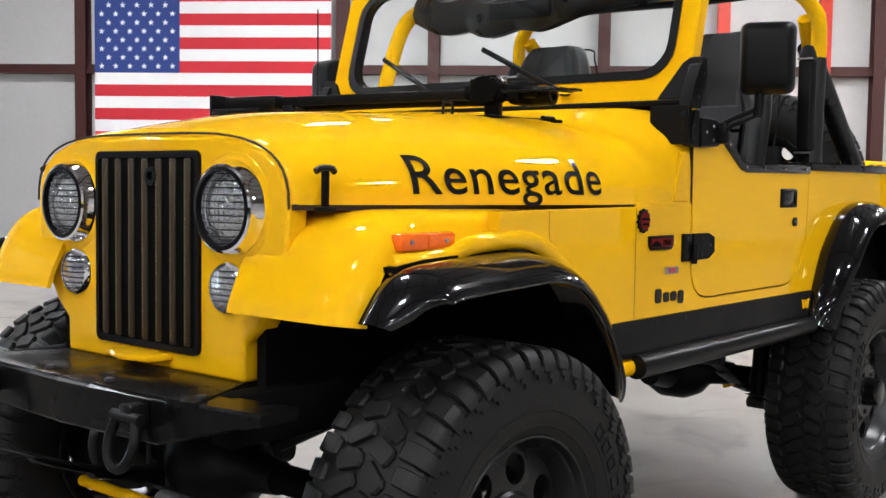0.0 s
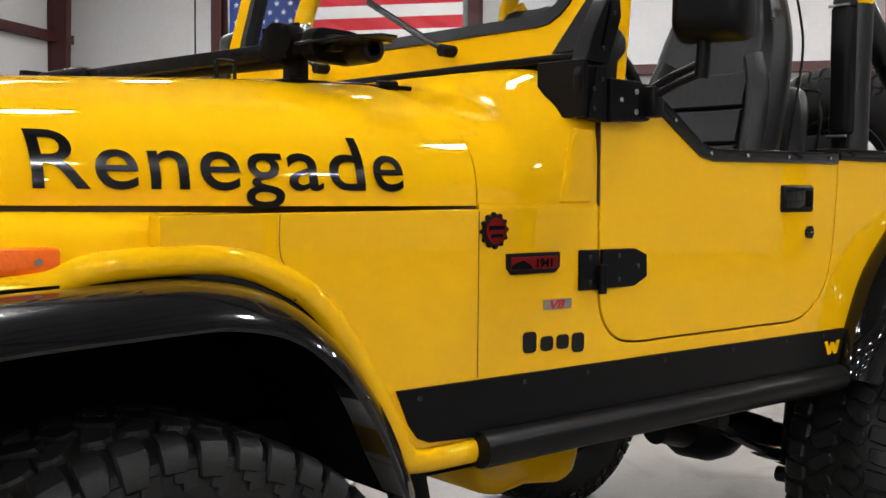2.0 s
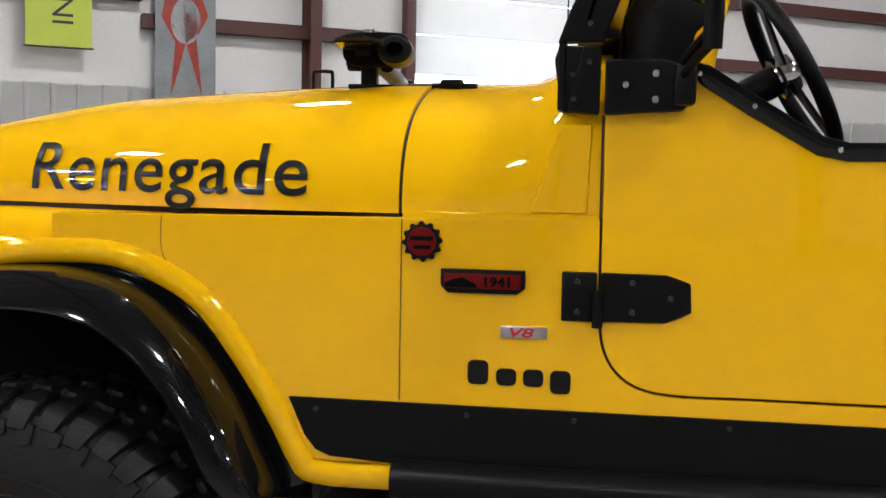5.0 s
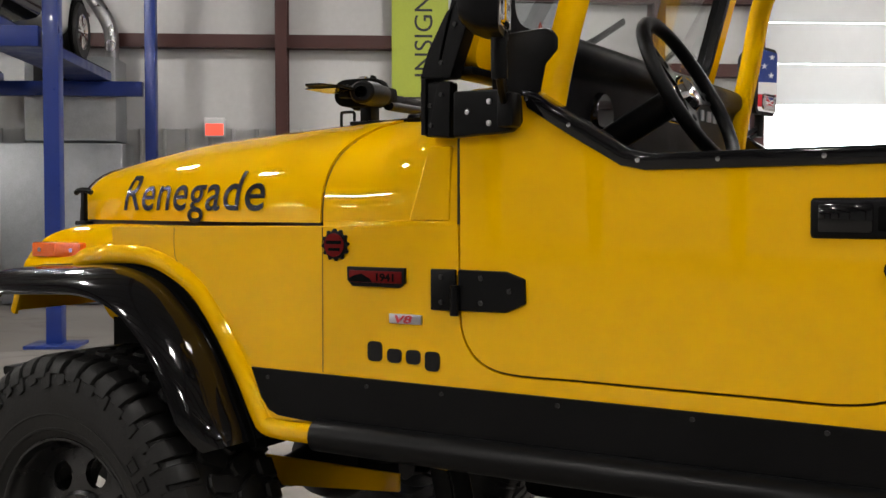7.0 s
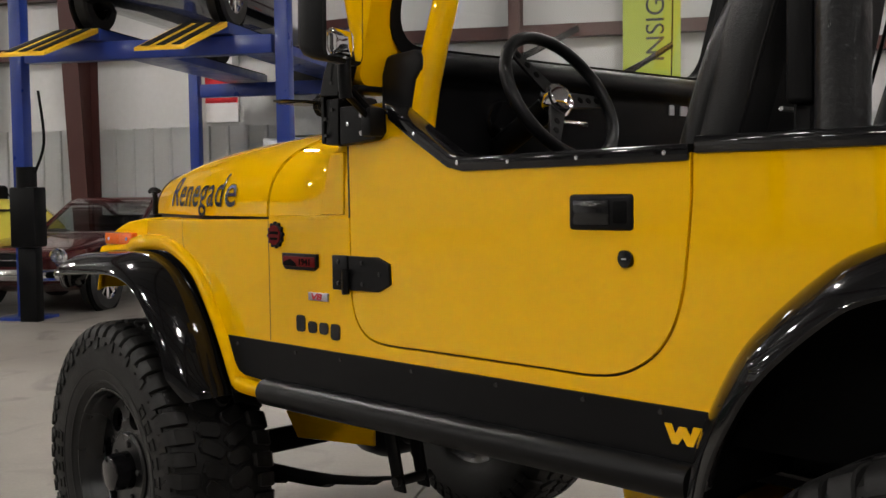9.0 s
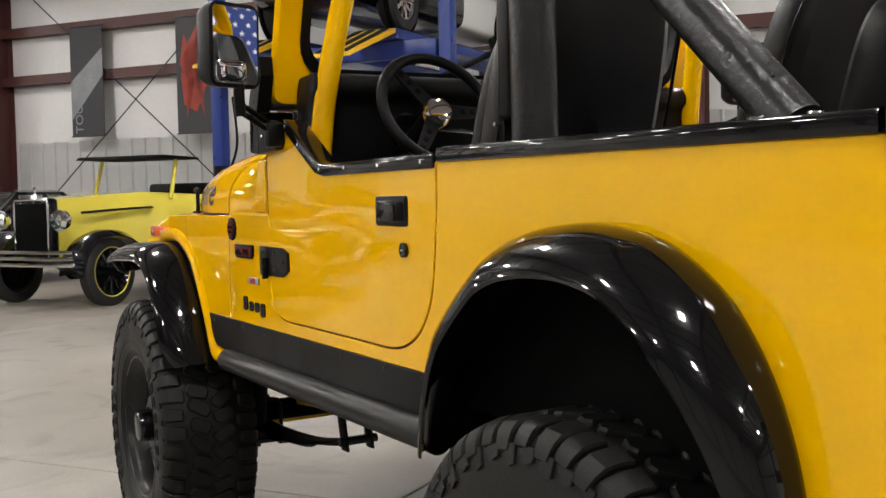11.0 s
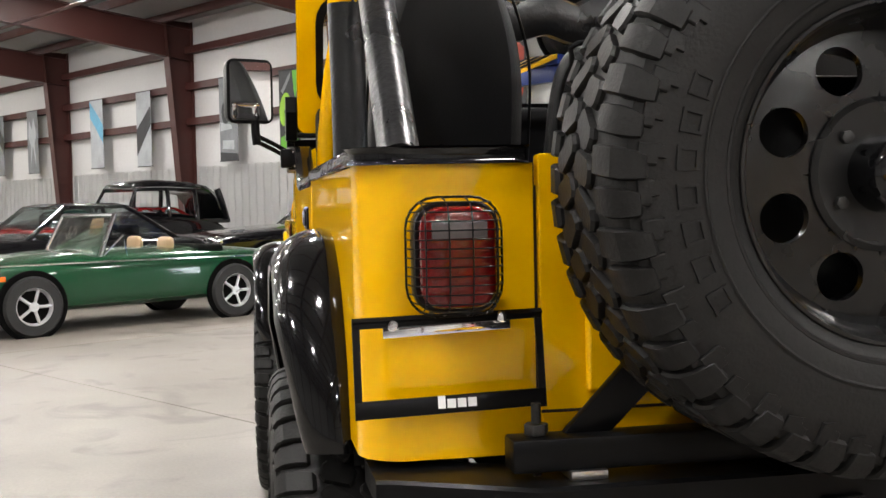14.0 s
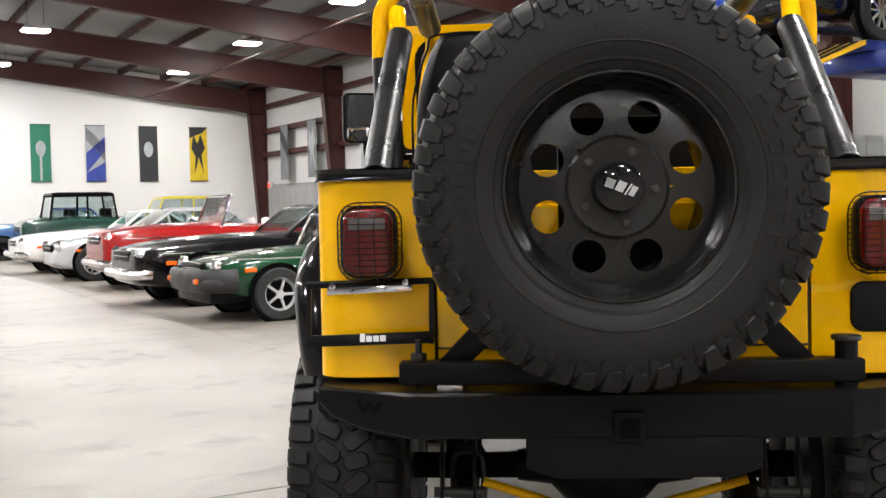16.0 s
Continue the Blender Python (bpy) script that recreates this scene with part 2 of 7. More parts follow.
def lathe(profile, seg=48, axis="y", bm=None, closed=True, center=(0, 0, 0)):
    """Turns (radius, along) pairs about an axis; a closed profile gives a solid ring."""
    rings = []
    cx, cy, cz = center
    for k in range(seg):
        a = 2 * math.pi * k / seg
        c, s = math.cos(a), math.sin(a)
        if axis == "y":
            rings.append([(cx + r * c, cy + d, cz + r * s) for r, d in profile])
        elif axis == "x":
            rings.append([(cx + d, cy + r * c, cz + r * s) for r, d in profile])
        else:
            rings.append([(cx + r * c, cy + r * s, cz + d) for r, d in profile])
    rings.append(rings[0])
    b = bmesh.new()
    n = len(profile)
    vs = [[b.verts.new(p) for p in r] for r in rings[:-1]]
    vs.append(vs[0])
    for a, c in zip(vs, vs[1:]):
        for i in range(n if closed else n - 1):
            j = (i + 1) % n
            b.faces.new((a[i], a[j], c[j], c[i]))
    if not closed:
        bmesh.ops.remove_doubles(b, verts=b.verts, dist=1e-5)
    return join(bm, b)


def disc(c, r, d, axis="y", seg=24, bev=0.0, bm=None):
    """A round plate of thickness d at c, towards +axis."""
    b = bmesh.new()
    bmesh.ops.create_cone(b, cap_ends=True, segments=seg, radius1=r, radius2=r, depth=d)
    rot = {"y": Matrix.Rotation(radians(-90), 4, "X"), "x": Matrix.Rotation(radians(90), 4, "Y"), "z": Matrix.Identity(4)}[axis]
    b.transform(Matrix.Translation(c) @ rot @ Matrix.Translation((0, 0, d / 2)))
    if bev:
        bevel(b, bev, 2, 50)
    return join(bm, b)


def mirrored(bm):
    """The same shape on the other side of the car, joined."""
    me = bpy.data.meshes.new("tmp")
    bm.to_mesh(me)
    b2 = bmesh.new()
    b2.from_mesh(me)
    bpy.data.meshes.remove(me)
    b2.transform(Matrix.Diagonal((1, -1, 1, 1)))
    bmesh.ops.reverse_faces(b2, faces=b2.faces)
    return b2


def both(name, make, material, parent, label=""):
    """One part for each side of the car."""
    a = part(name, make(), material, parent, label)
    b = part(name, mirrored(make()), material, parent, label)
    return a, b


def writing(name, text, size, m, material, parent, depth=0.002, sx=1.0, spacing=1.0, thick=0.0):
    cu = bpy.data.curves.new(name, "FONT")
    cu.body, cu.size, cu.extrude, cu.align_x = text, size, depth, "LEFT"
    cu.space_character, cu.offset = spacing, thick
    cu.resolution_u = 6
    tmp = bpy.data.objects.new("tmp", cu)
    scene.collection.objects.link(tmp)
    me = bpy.data.meshes.new_from_object(tmp)
    bpy.data.objects.remove(tmp)
    me.transform(m @ Matrix.Diagonal((sx, 1, 1, 1)))
    me.materials.clear()
    me.materials.append(material)
    ob = new(name, me)
    ob.parent = parent
    return ob


def arc(cx, cz, r, a0, a1, n=10, rz=None):
    rz = r if rz is None else rz
    return [(cx + r * math.cos(radians(a0 + (a1 - a0) * i / n)), cz + rz * math.sin(radians(a0 + (a1 - a0) * i / n))) for i in range(n + 1)]


def ws_ring(y0, y1, z0, z1, r, n=5):
    pts = []
    for cy, cz, a0 in ((y1 - r, z1 - r, 0), (y0 + r, z1 - r, 90), (y0 + r, z0 + r, 180), (y1 - r, z0 + r, 270)):
        for i in range(n + 1):
            a = radians(a0 + 90 * i / n)
            pts.append((cy + r * math.cos(a), cz + r * math.sin(a)))
    return pts


# ---- building ----
def wall_piece(name, u0, u1, v0, v1, z0, z1, material, label, parent=None, bev=0.0):
    b = box(v0, v1, u0, u1, z0, z1, bev)
    b.transform(Matrix.Rotation(TH, 4, "Z"))
    ob = part(name, b, material, parent, smooth=0)
    return tagged(ob, label, name.split("_")[0], kind="structure") if parent is None else ob


# floor: joint bed with sawn concrete slabs on it
floor = wall_piece("floor", U_N - 0.3, U_S + 0.3, V_W - 0.3, V_F + 0.3, -0.3, -0.008, JOINT, "polished concrete slab floor with sawn joints and hairline stains")
slab = box(-2.996, 2.996, -2.996, 2.996, -0.04, 0.0, 0.004, 1)
slab_me = bpy.data.meshes.new("slab")
slab.to_mesh(slab_me)
slab.free()
row_me = slab_me.copy()
slab_me.materials.append(CONCRETE)
row_me.materials.append(ROW_CONCRETE)
for i in range(-4, 2):
    for j in range(-6, 4):
        s = new("slab", row_me if i >= 0 and j < 0 else slab_me)
        s.matrix_basis = uv_pose(2.9 + i * 6.0, 0.2 + j * 6.0 - 2.9)
        s.parent = floor

EAVE, RIDGE_U, RIDGE = 5.9, -4.5, 7.3
# side wall with the overhead door, built round the opening
DOOR_V0, DOOR_V1, DOOR_Z = 5.65, 8.45, 4.3
wall_s = wall_piece("wall_side", U_S, U_S + 0.2, V_W - 0.2, DOOR_V0, 0, EAVE + 0.1, WALL_WHITE, "white vinyl-faced insulated warehouse wall between steel columns")
wall_piece("wall_side_end", U_S, U_S + 0.2, DOOR_V1, V_F + 0.2, 0, EAVE + 0.1, WALL_WHITE, "white vinyl-faced insulated warehouse wall beside the overhead door")
wall_piece("wall_side_lintel", U_S, U_S + 0.2, DOOR_V0, DOOR_V1, DOOR_Z, EAVE + 0.1, WALL_WHITE, "white insulated wall above the overhead door")
wall_piece("wall_flag", U_N - 0.2, U_S + 0.2, V_F, V_F + 0.2, 0, RIDGE + 0.1, WALL_WHITE, "white insulated warehouse end wall with a flag hung on it")
wall_piece("wall_banner", U_N - 0.2, U_S + 0.2, V_W - 0.2, V_W, 0, RIDGE + 0.1, BANNER_WALL_WHITE, "plain white warehouse end wall hung with banners")
wall_piece("wall_back", U_N - 0.2, U_N, V_W, V_F, 0, EAVE + 0.1, WALL_WHITE, "white insulated warehouse wall behind the aisle")
# roof
for nm, ua, ub, za, zb in (("ceiling_side", U_S + 0.2, RIDGE_U, EAVE, RIDGE), ("ceiling_back", RIDGE_U, U_N - 0.2, RIDGE, EAVE)):
    b = loft([[uv(ua, v, za), uv(ub, v, zb), uv(ub, v, zb + 0.2), uv(ua, v, za + 0.2)] for v in (V_W - 0.2, V_F + 0.2)])
    tagged(part(nm, b, ROOF_SHADED, smooth=0), "white insulated metal roof, its shade put in as grey, between dark red purlins", "ceiling", kind="structure")


def roof_z(u):
    return EAVE + (RIDGE - EAVE) * (U_S - u) / (U_S - RIDGE_U) if u > RIDGE_U else RIDGE - (RIDGE - EAVE) * (RIDGE_U - u) / (RIDGE_U - U_N)


def beam_i(b, p0, p1, up, w, h0, h1, t=0.02):
    """An I-section from p0 to p1; up points to the outer flange, depth goes h0 to h1 below it."""
    p0, p1, up = Vector(p0), Vector(p1), Vector(up).normalized()
    side = (p1 - p0).normalized().cross(up) * (w / 2)
    for lo0, hi0, lo1, hi1, s in ((-t, 0, -t, 0, 1), (-h0, -h0 + t, -h1, -h1 + t, 1), (-h0 + t, -t, -h1 + t, -t, 0.12)):
        loft([[p0 + up * lo0 - side * s, p0 + up * lo0 + side * s, p0 + up * hi0 + side * s, p0 + up * hi0 - side * s],
              [p1 + up * lo1 - side * s, p1 + up * lo1 + side * s, p1 + up * hi1 + side * s, p1 + up * hi1 - side * s]], bm=b)


COLUMNS = [-33.7, -26.8, -20.0, -13.6, -7.2, -0.77, 4.15, 9.6, 16.3]
for k, v in enumerate(COLUMNS):
    b = bmesh.new()
    beam_i(b, uv(U_S - 0.02, v, 0), uv(U_S - 0.02, v, EAVE - 0.05), (UX, UY, 0), 0.15 if v > -1 else 0.26, 0.3, 0.45 if v > -1 else 0.75)
    beam_i(b, uv(U_N + 0.02, v, 0), uv(U_N + 0.02, v, EAVE - 0.05), (-UX, -UY, 0), 0.26, 0.3, 0.75)
    beam_i(b, uv(U_S - 0.02, v, EAVE - 0.22), uv(RIDGE_U, v, RIDGE - 0.22), (0, 0, 1), 0.22, 0.8, 0.5)
    beam_i(b, uv(RIDGE_U, v, RIDGE - 0.22), uv(U_N, v, EAVE - 0.22), (0, 0, 1), 0.22, 0.5, 0.8)
    tagged(part("steel_frame", b, REDBROWN, smooth=0), "dark red oxide tapered steel column and roof beam", "steel frame", "building frames", kind="structure")
# purlins
u = U_S - 0.8
while u > U_N + 0.5:
    z = roof_z(u)
    tagged(wall_piece("purlin", u - 0.04, u + 0.04, V_W, V_F, z - 0.21, z - 0.01, REDBROWN, "dark red steel roof purlin"), category="purlin", group="roof purlins")
    u -= 1.5
# girts and wainscot
for z, v0, v1 in ((3.38, V_W, 2.0), (3.05, 2.0, DOOR_V0 - 0.15), (3.05, DOOR_V1 + 0.15, V_F), (4.25, V_W, 2.0), (4.02, 2.0, DOOR_V0 - 0.15), (4.02, DOOR_V1 + 0.15, V_F), (5.15, V_W, V_F)):
    tagged(wall_piece("girt", U_S - 0.2, U_S - 0.003, v0, v1, z - 0.085, z + 0.085, REDBROWN, "dark red horizontal steel wall girt"), category="girt", group="wall girts")
for z in (3.22, 5.2):
    tagged(wall_piece("girt", U_N, U_S, V_F - 0.2, V_F - 0.003, z - 0.08, z + 0.08, REDBROWN, "dark red horizontal steel wall girt"), category="girt", group="wall girts")
for u in (7.64, 2.80, 1.15, -1.85, -6.5, -11.5):
    b = bmesh.new()
    beam_i(b, uv(u, V_F - 0.02, 0), uv(u, V_F - 0.02, RIDGE - 0.5), (VX, VY, 0), 0.2, 0.28, 0.28)
    tagged(part("wind_post", b, REDBROWN, smooth=0), "dark red steel wind post of the end wall", "post", "end wall posts", kind="structure")
for u in (-3.86, -5.55):
    tagged(wall_piece("door_post", u - 0.1, u + 0.1, V_F - 0.45, V_F - 0.3, 0, 4.6, BRIGHT_RED, "bright red painted steel door post"), category="post", group="red door posts")


def liner(name, v0, v1, z1, label):
    """Ribbed metal wainscot."""
    b = bmesh.new()
    prof = []
    v = v0
    while v < v1 - 0.3:
        prof += [(v, 0.0), (v + 0.24, 0.0), (v + 0.255, 0.02), (v + 0.285, 0.02), (v + 0.30, 0.0)]
        v += 0.30
    prof.append((v1, 0.0))
    lo = [b.verts.new(uv(U_S - 0.012 - d, v, 0)) for v, d in prof]
    hi = [b.verts.new(uv(U_S - 0.012 - d, v, z1)) for v, d in prof]
    for i in range(len(prof) - 1):
        b.faces.new((lo[i], lo[i + 1], hi[i + 1], hi[i]))
    bmesh.ops.solidify(b, geom=b.faces, thickness=0.003)
    tagged(part(name, b, LINER_WHITE, smooth=0), label, "wall panel", kind="structure")


liner("wainscot_side", V_W, DOOR_V0 - 0.1, 2.25, "white ribbed metal wainscot along the warehouse wall")
liner("wainscot_end", DOOR_V1 + 0.1, V_F, 2.25, "white ribbed metal wainscot beside the overhead door")
# overhead door: partly raised, daylight below
door = thing("overhead_door", "white sectional overhead door with daylight showing below", "overhead door", uv_pose(U_S + 0.1, (DOOR_V0 + DOOR_V1) / 2), kind="structure")
hw = (DOOR_V1 - DOOR_V0) / 2
DOOR_PANEL = mat("white_door_panel", (0.80, 0.82, 0.83), 0.4, var=0.03)
for i in range(3):
    z0 = 2.62 + i * 0.56
    part("panel", box(-hw, hw, -0.03, 0.03, z0 + 0.006, z0 + 0.554, 0.012), DOOR_PANEL, door)
for s in (-1, 1):
    part("jamb", box(s * (hw + 0.07) - 0.07, s * (hw + 0.07) + 0.07, -0.28, -0.1, 0, DOOR_Z + 0.1, 0.006), REDBROWN, door, "dark steel door jamb")
part("track", box(-hw - 0.02, -hw + 0.03, -0.1, -0.04, 0, DOOR_Z), GREY_STEEL, door)
back = wall_piece("backdrop", U_S + 3.0, U_S + 3.05, DOOR_V0 - 5, DOOR_V1 + 5, -0.5, 6, DAYLIGHT, "bright daylight outside the open door")
# diagonal wind bracing rods
for va, vb in ((-13.4, -7.4),):
    for za, zb in ((0.4, 5.4), (5.4, 0.4)):
        tagged(part("brace_rod", tube([uv(U_S - 0.24, va, za), uv(U_S - 0.24, vb, zb)], 0.012, 6, raw=True), DARK_STEEL), "thin steel cross-bracing rod on the wall", "brace rod", "wall bracing", kind="structure")
tagged(part("sprinkler_pipe", tube([uv(6.5, V_W + 0.5, 5.35), uv(6.5, V_F - 0.5, 5.35)], 0.038, 10, raw=True), REDBROWN), "dark red sprinkler pipe run under the roof", "pipe", kind="structure")
# high-bay lamps; the off-pitch row v = 12.9 is added fill for flag wall
for v in (-30.8, -24.1, -17.5, -10.9, -4.3, 2.3, 8.9, 12.9):
    for u in ((6.9, 1.3, -4.5, -10.0) if v < 12 else (6.9, 1.3, -4.5, -10.0)):
        z = 5.95
        lamp = thing("high_bay_lamp", "white rectangular high-bay lamp hung from the roof, lit; row nearest the flag wall is added fill", "ceiling lamp", uv_pose(u, v, z), "high-bay lamps")
        h = bmesh.new()
        loft([[(-0.27, -0.34, 0.006), (0.27, -0.34, 0.006), (0.27, 0.34, 0.006), (-0.27, 0.34, 0.006)], [(-0.2, -0.28, 0.10), (0.2, -0.28, 0.10), (0.2, 0.28, 0.10), (-0.2, 0.28, 0.10)]], bm=h)
        part("housing", h, LINER_WHITE, lamp, smooth=0)
        part("diffuser", box(-0.24, 0.24, -0.31, 0.31, -0.022, 0.004), LAMP_GLOW, lamp, "glowing diffuser", smooth=0)
        for s in (-0.2, 0.2):
            part("cable", tube([(0, s, 0.10), (0, s, roof_z(u) - z)], 0.006, 5, raw=True), DARK_STEEL, lamp, smooth=0)


# ---- the off-road car: x runs rearwards, the driver's side is -y ----
car = thing("off_road_car", "yellow open-top off-road car with black flares, lifted on mud tyres", "car")
WY = -0.75


DOOR_LOW = [(1.241, 1.30), (1.242, 1.14), (1.243, 1.02), (1.254, 0.955), (1.289, 0.913), (1.352, 0.895), (1.50, 0.894), (1.80, 0.893), (1.965, 0.895), (2.052, 0.927), (2.104, 0.982), (2.128, 1.05), (2.139, 1.13), (2.147, 1.22)]


def door_edge(off):
    """The door's lower outline from hinge to latch side, moved outwards by off."""
    P = smooth_path([Vector((x, z, 0)) for x, z in DOOR_LOW], 5)
    mid = Vector((1.70, 1.20, 0))
    out = []
    for i, p in enumerate(P):
        t = (P[min(i + 1, len(P) - 1)] - P[max(i - 1, 0)]).normalized()
        n = Vector((t.y, -t.x, 0))
        if n.dot(p - mid) < 0:
            n = -n
        out.append((p.x + n.x * off, p.y + n.y * off))
    return out


def side_panel():
    pts = [(0.30, 1.118), (0.30, 1.163), (1.238, 1.172)] + [p for p in door_edge(0.004) if p[0] > 1.4 or p[1] < 1.165] + [(2.151, 1.287),
           (3.187, 1.287), (3.187, 0.80), (3.068, 0.80), (3.066, 0.83), (3.042, 0.911), (3.001, 0.994), (2.934, 1.076), (2.839, 1.135), (2.76, 1.157), (2.663, 1.165), (2.55, 1.155), (2.459, 1.128), (2.398, 1.089), (2.325, 1.026), (2.273, 0.968), (2.228, 0.891), (2.193, 0.815), (2.175, 0.75),
           (0.79, 0.75), (0.757, 0.725), (0.725, 0.81), (0.652, 0.937), (0.576, 1.035), (0.491, 1.087), (0.411, 1.112)]
    return plate(pts, WY, -0.715, bev=0.002)


both("side_panel", side_panel, YELLOW, car)
# rounded rear quarters and rear corner panels
CORNER = arc(3.185, -0.67, 0.08, -90, 0, 8)
for s, nm in ((1, 1), (-1, -1)):
    ring = [(x, y * s) for x, y in CORNER] + [(3.265, -0.455 * s), (3.24, -0.455 * s)] + [(3.185 + (x - 3.185) * 0.68, (-0.67 + (y + 0.67) * 0.68) * s) for x, y in CORNER[::-1]]
    part("rear_corner", loft([[(x, y, z) for x, y in ring] for z in (0.80, 0.81, 1.05, 1.27, 1.287)]), YELLOW, car)
# tailgate with its raised panel
gate = part("tailgate", box(3.237, 3.267, -0.447, 0.447, 0.80, 1.303, 0.006), YELLOW, car)
part("gate_panel", box(3.263, 3.281, -0.37, 0.37, 0.90, 1.22, 0.016, 3), YELLOW, gate)
part("gate_seal", box(3.225, 3.255, -0.453, 0.453, 0.79, 1.25), DARK_GAP, gate, "dark shut line")
part("gate_hinge_line", box(3.266, 3.2685, -0.447, 0.447, 0.868, 0.873), DARK_GAP, gate)


# front fenders: a sheet that follows the top and rolls down in front
FEND = [(0.62, 1.167), (0.30, 1.167), (0.10, 1.166), (0.03, 1.158), (-0.03, 1.138), (-0.075, 1.105), (-0.11, 1.055), (-0.14, 0.995), (-0.155, 0.955), (-0.158, 0.940)]


def fender():
    rings = []
    P = [Vector((x, 0, z)) for x, z in FEND]
    P = smooth_path(P, 3)
    for i, p in enumerate(P):
        t = (P[min(i + 1, len(P) - 1)] - P[max(i - 1, 0)]).normalized()
        n = Vector((t.z, 0, -t.x))
        if n.z < 0 or (n.z < 0.3 and n.x > 0):
            n = -n
        drop = 0.055 + 0.035 * min(1.0, max(0.0, (0.40 - p.x) / 0.25)) * (p.x > -0.06)
        inset = 0.026 * min(1.0, max(0.0, (0.52 - p.x) / 0.30))
        prof = [(-0.36, 0), (-0.55, 0), (-0.66, -0.002), (-0.70, -0.010), (-0.725, -0.026), (-0.738, -0.05), (-0.742, -drop - 0.01), (-0.735, -drop - 0.012), (-0.728, -0.05), (-0.70, -0.022), (-0.36, -0.012)]
        rings.append([(p.x + n.x * d, y + (inset if y < -0.6 else 0.0), p.z + n.z * d) for y, d in prof])
    return loft(rings)


both("front_fender", fender, YELLOW, car)


def arch_lip():
    """Rolled yellow lip round the front wheel arch."""
    path = [(-0.03, -0.722, 1.056), (0.08, -0.724, 1.062), (0.155, -0.730, 1.070), (0.20, -0.738, 1.088), (0.29, -0.746, 1.097), (0.40, -0.748, 1.096), (0.485, -0.749, 1.072), (0.572, -0.749, 1.020), (0.648, -0.749, 0.926), (0.708, -0.749, 0.83), (0.745, -0.749, 0.76), (0.775, -0.748, 0.735), (0.91, -0.748, 0.733)]
    return tube(path, 0.015, 10, 4, ry=0.022)


both("arch_lip", arch_lip, YELLOW, car)


def flare(path, tip, out=1.0, end=0.75, low=0.0):
    def make():
        P = smooth_path([Vector((x, 0, z)) for x, z in path], 5)
        c = sum(P, Vector()) / len(P)
        c.z = 0.75
        rings = []
        for i, p in enumerate(P):
            t = (P[min(i + 1, len(P) - 1)] - P[max(i - 1, 0)]).normalized()
            n = Vector((-t.z, 0, t.x))
            if n.dot(p - c) < 0:
                n = -n
            k = i / (len(P) - 1)
            prof = [(-0.002, -0.742), (0.009, -0.750), (0.014, -0.770), (0.011, -0.797), (0.002, -0.825), (-0.013, -0.850), (-0.031, -0.870), (-0.053, -0.885), (-0.071, -0.891), (-0.078, -0.887), (-0.074, -0.881), (-0.05, -0.870), (-0.035, -0.852), (-0.022, -0.82), (-0.018, -0.742)]
            grow = out * min(1.0, tip + (1 - tip) * k / 0.22, end + 1.6 * (1 - k))
            prof = [((d - low * max(0.0, 1 + d / 0.076)) * grow, WY + (y - WY) * grow) for d, y in prof]
            if low:
                rise = min(1.0, max(0.0, (p.x - 0.16) / 0.10))
                top = prof[0][0] + (0.022 - prof[0][0]) * rise
                prof = [(top, -0.738), (top, -0.7425)] + prof
            rings.append([(p.x + n.x * d, y, p.z + n.z * d) for d, y in prof])
        return loft(rings)
    return make


FF = [(-0.152, 0.955), (-0.135, 0.985), (-0.10, 1.032), (-0.045, 1.066), (0.05, 1.078), (0.20, 1.085), (0.33, 1.088), (0.43, 1.072), (0.51, 1.035), (0.59, 0.965), (0.655, 0.875), (0.70, 0.785), (0.722, 0.735), (0.732, 0.705)]
RF = [(2.172, 0.73), (2.195, 0.815), (2.23, 0.891), (2.275, 0.967), (2.327, 1.025), (2.40, 1.088), (2.46, 1.126), (2.55, 1.153), (2.663, 1.163), (2.76, 1.155), (2.838, 1.133), (2.932, 1.074), (2.999, 0.993), (3.04, 0.911), (3.064, 0.83), (3.072, 0.775)]
fl_l, fl_r = both("fender_flare", flare(FF, 0.42, low=0.024), BLACK_GLOSS, car, "glossy black front fender flare")
both("fender_flare", flare(RF, 0.72, 0.9, 0.62), BLACK_GLOSS, car, "glossy black rear fender flare")


def liner_arch(path):
    """Dark inner wheel well."""
    def make():
        P = [Vector((x, 0, z)) for x, z in path]
        return loft([[(p.x, -0.745, p.z - 0.012), (p.x, -0.36, p.z - 0.012), (p.x, -0.36, p.z), (p.x, -0.745, p.z)] for p in P])
    return make


both("wheel_well", liner_arch([(x, z - 0.012) for x, z in RF]), BLACK_MATTE, car)
both("wheel_well", liner_arch([(x, z - 0.012) for x, z in FF[3:]]), BLACK_MATTE, car)
part("well_wall", box(2.0, 3.12, -0.40, 0.40, 0.68, 1.13), BLACK_MATTE, car)
both("inner_fender", lambda: box(-0.08, 0.80, -0.40, -0.37, 0.72, 1.15), BLACK_MATTE, car)


# ---- hood and cowl ----
def hood_w(x):
    for x0, w0, x1, w1 in ((-0.3, 0.43, -0.04, 0.517), (-0.04, 0.517, 0.18, 0.596), (0.18, 0.596, 0.45, 0.676), (0.45, 0.676, 0.68, 0.733), (0.68, 0.733, 1.0, 0.756)):
        if x <= x1:
            return w0 + (w1 - w0) * (x - x0) / (x1 - x0)
    return 0.752


def hood_h(x):
    k = min(1, max(0, (x + 0.10) / 0.40))
    return 0.162 + 0.025 * (1 - (1 - k) ** 2) + 0.055 * min(1, max(0, (x + 0.1) / 1.0))


HOOD_Z, PEX, QEX = 1.175, 3.3, 2.6


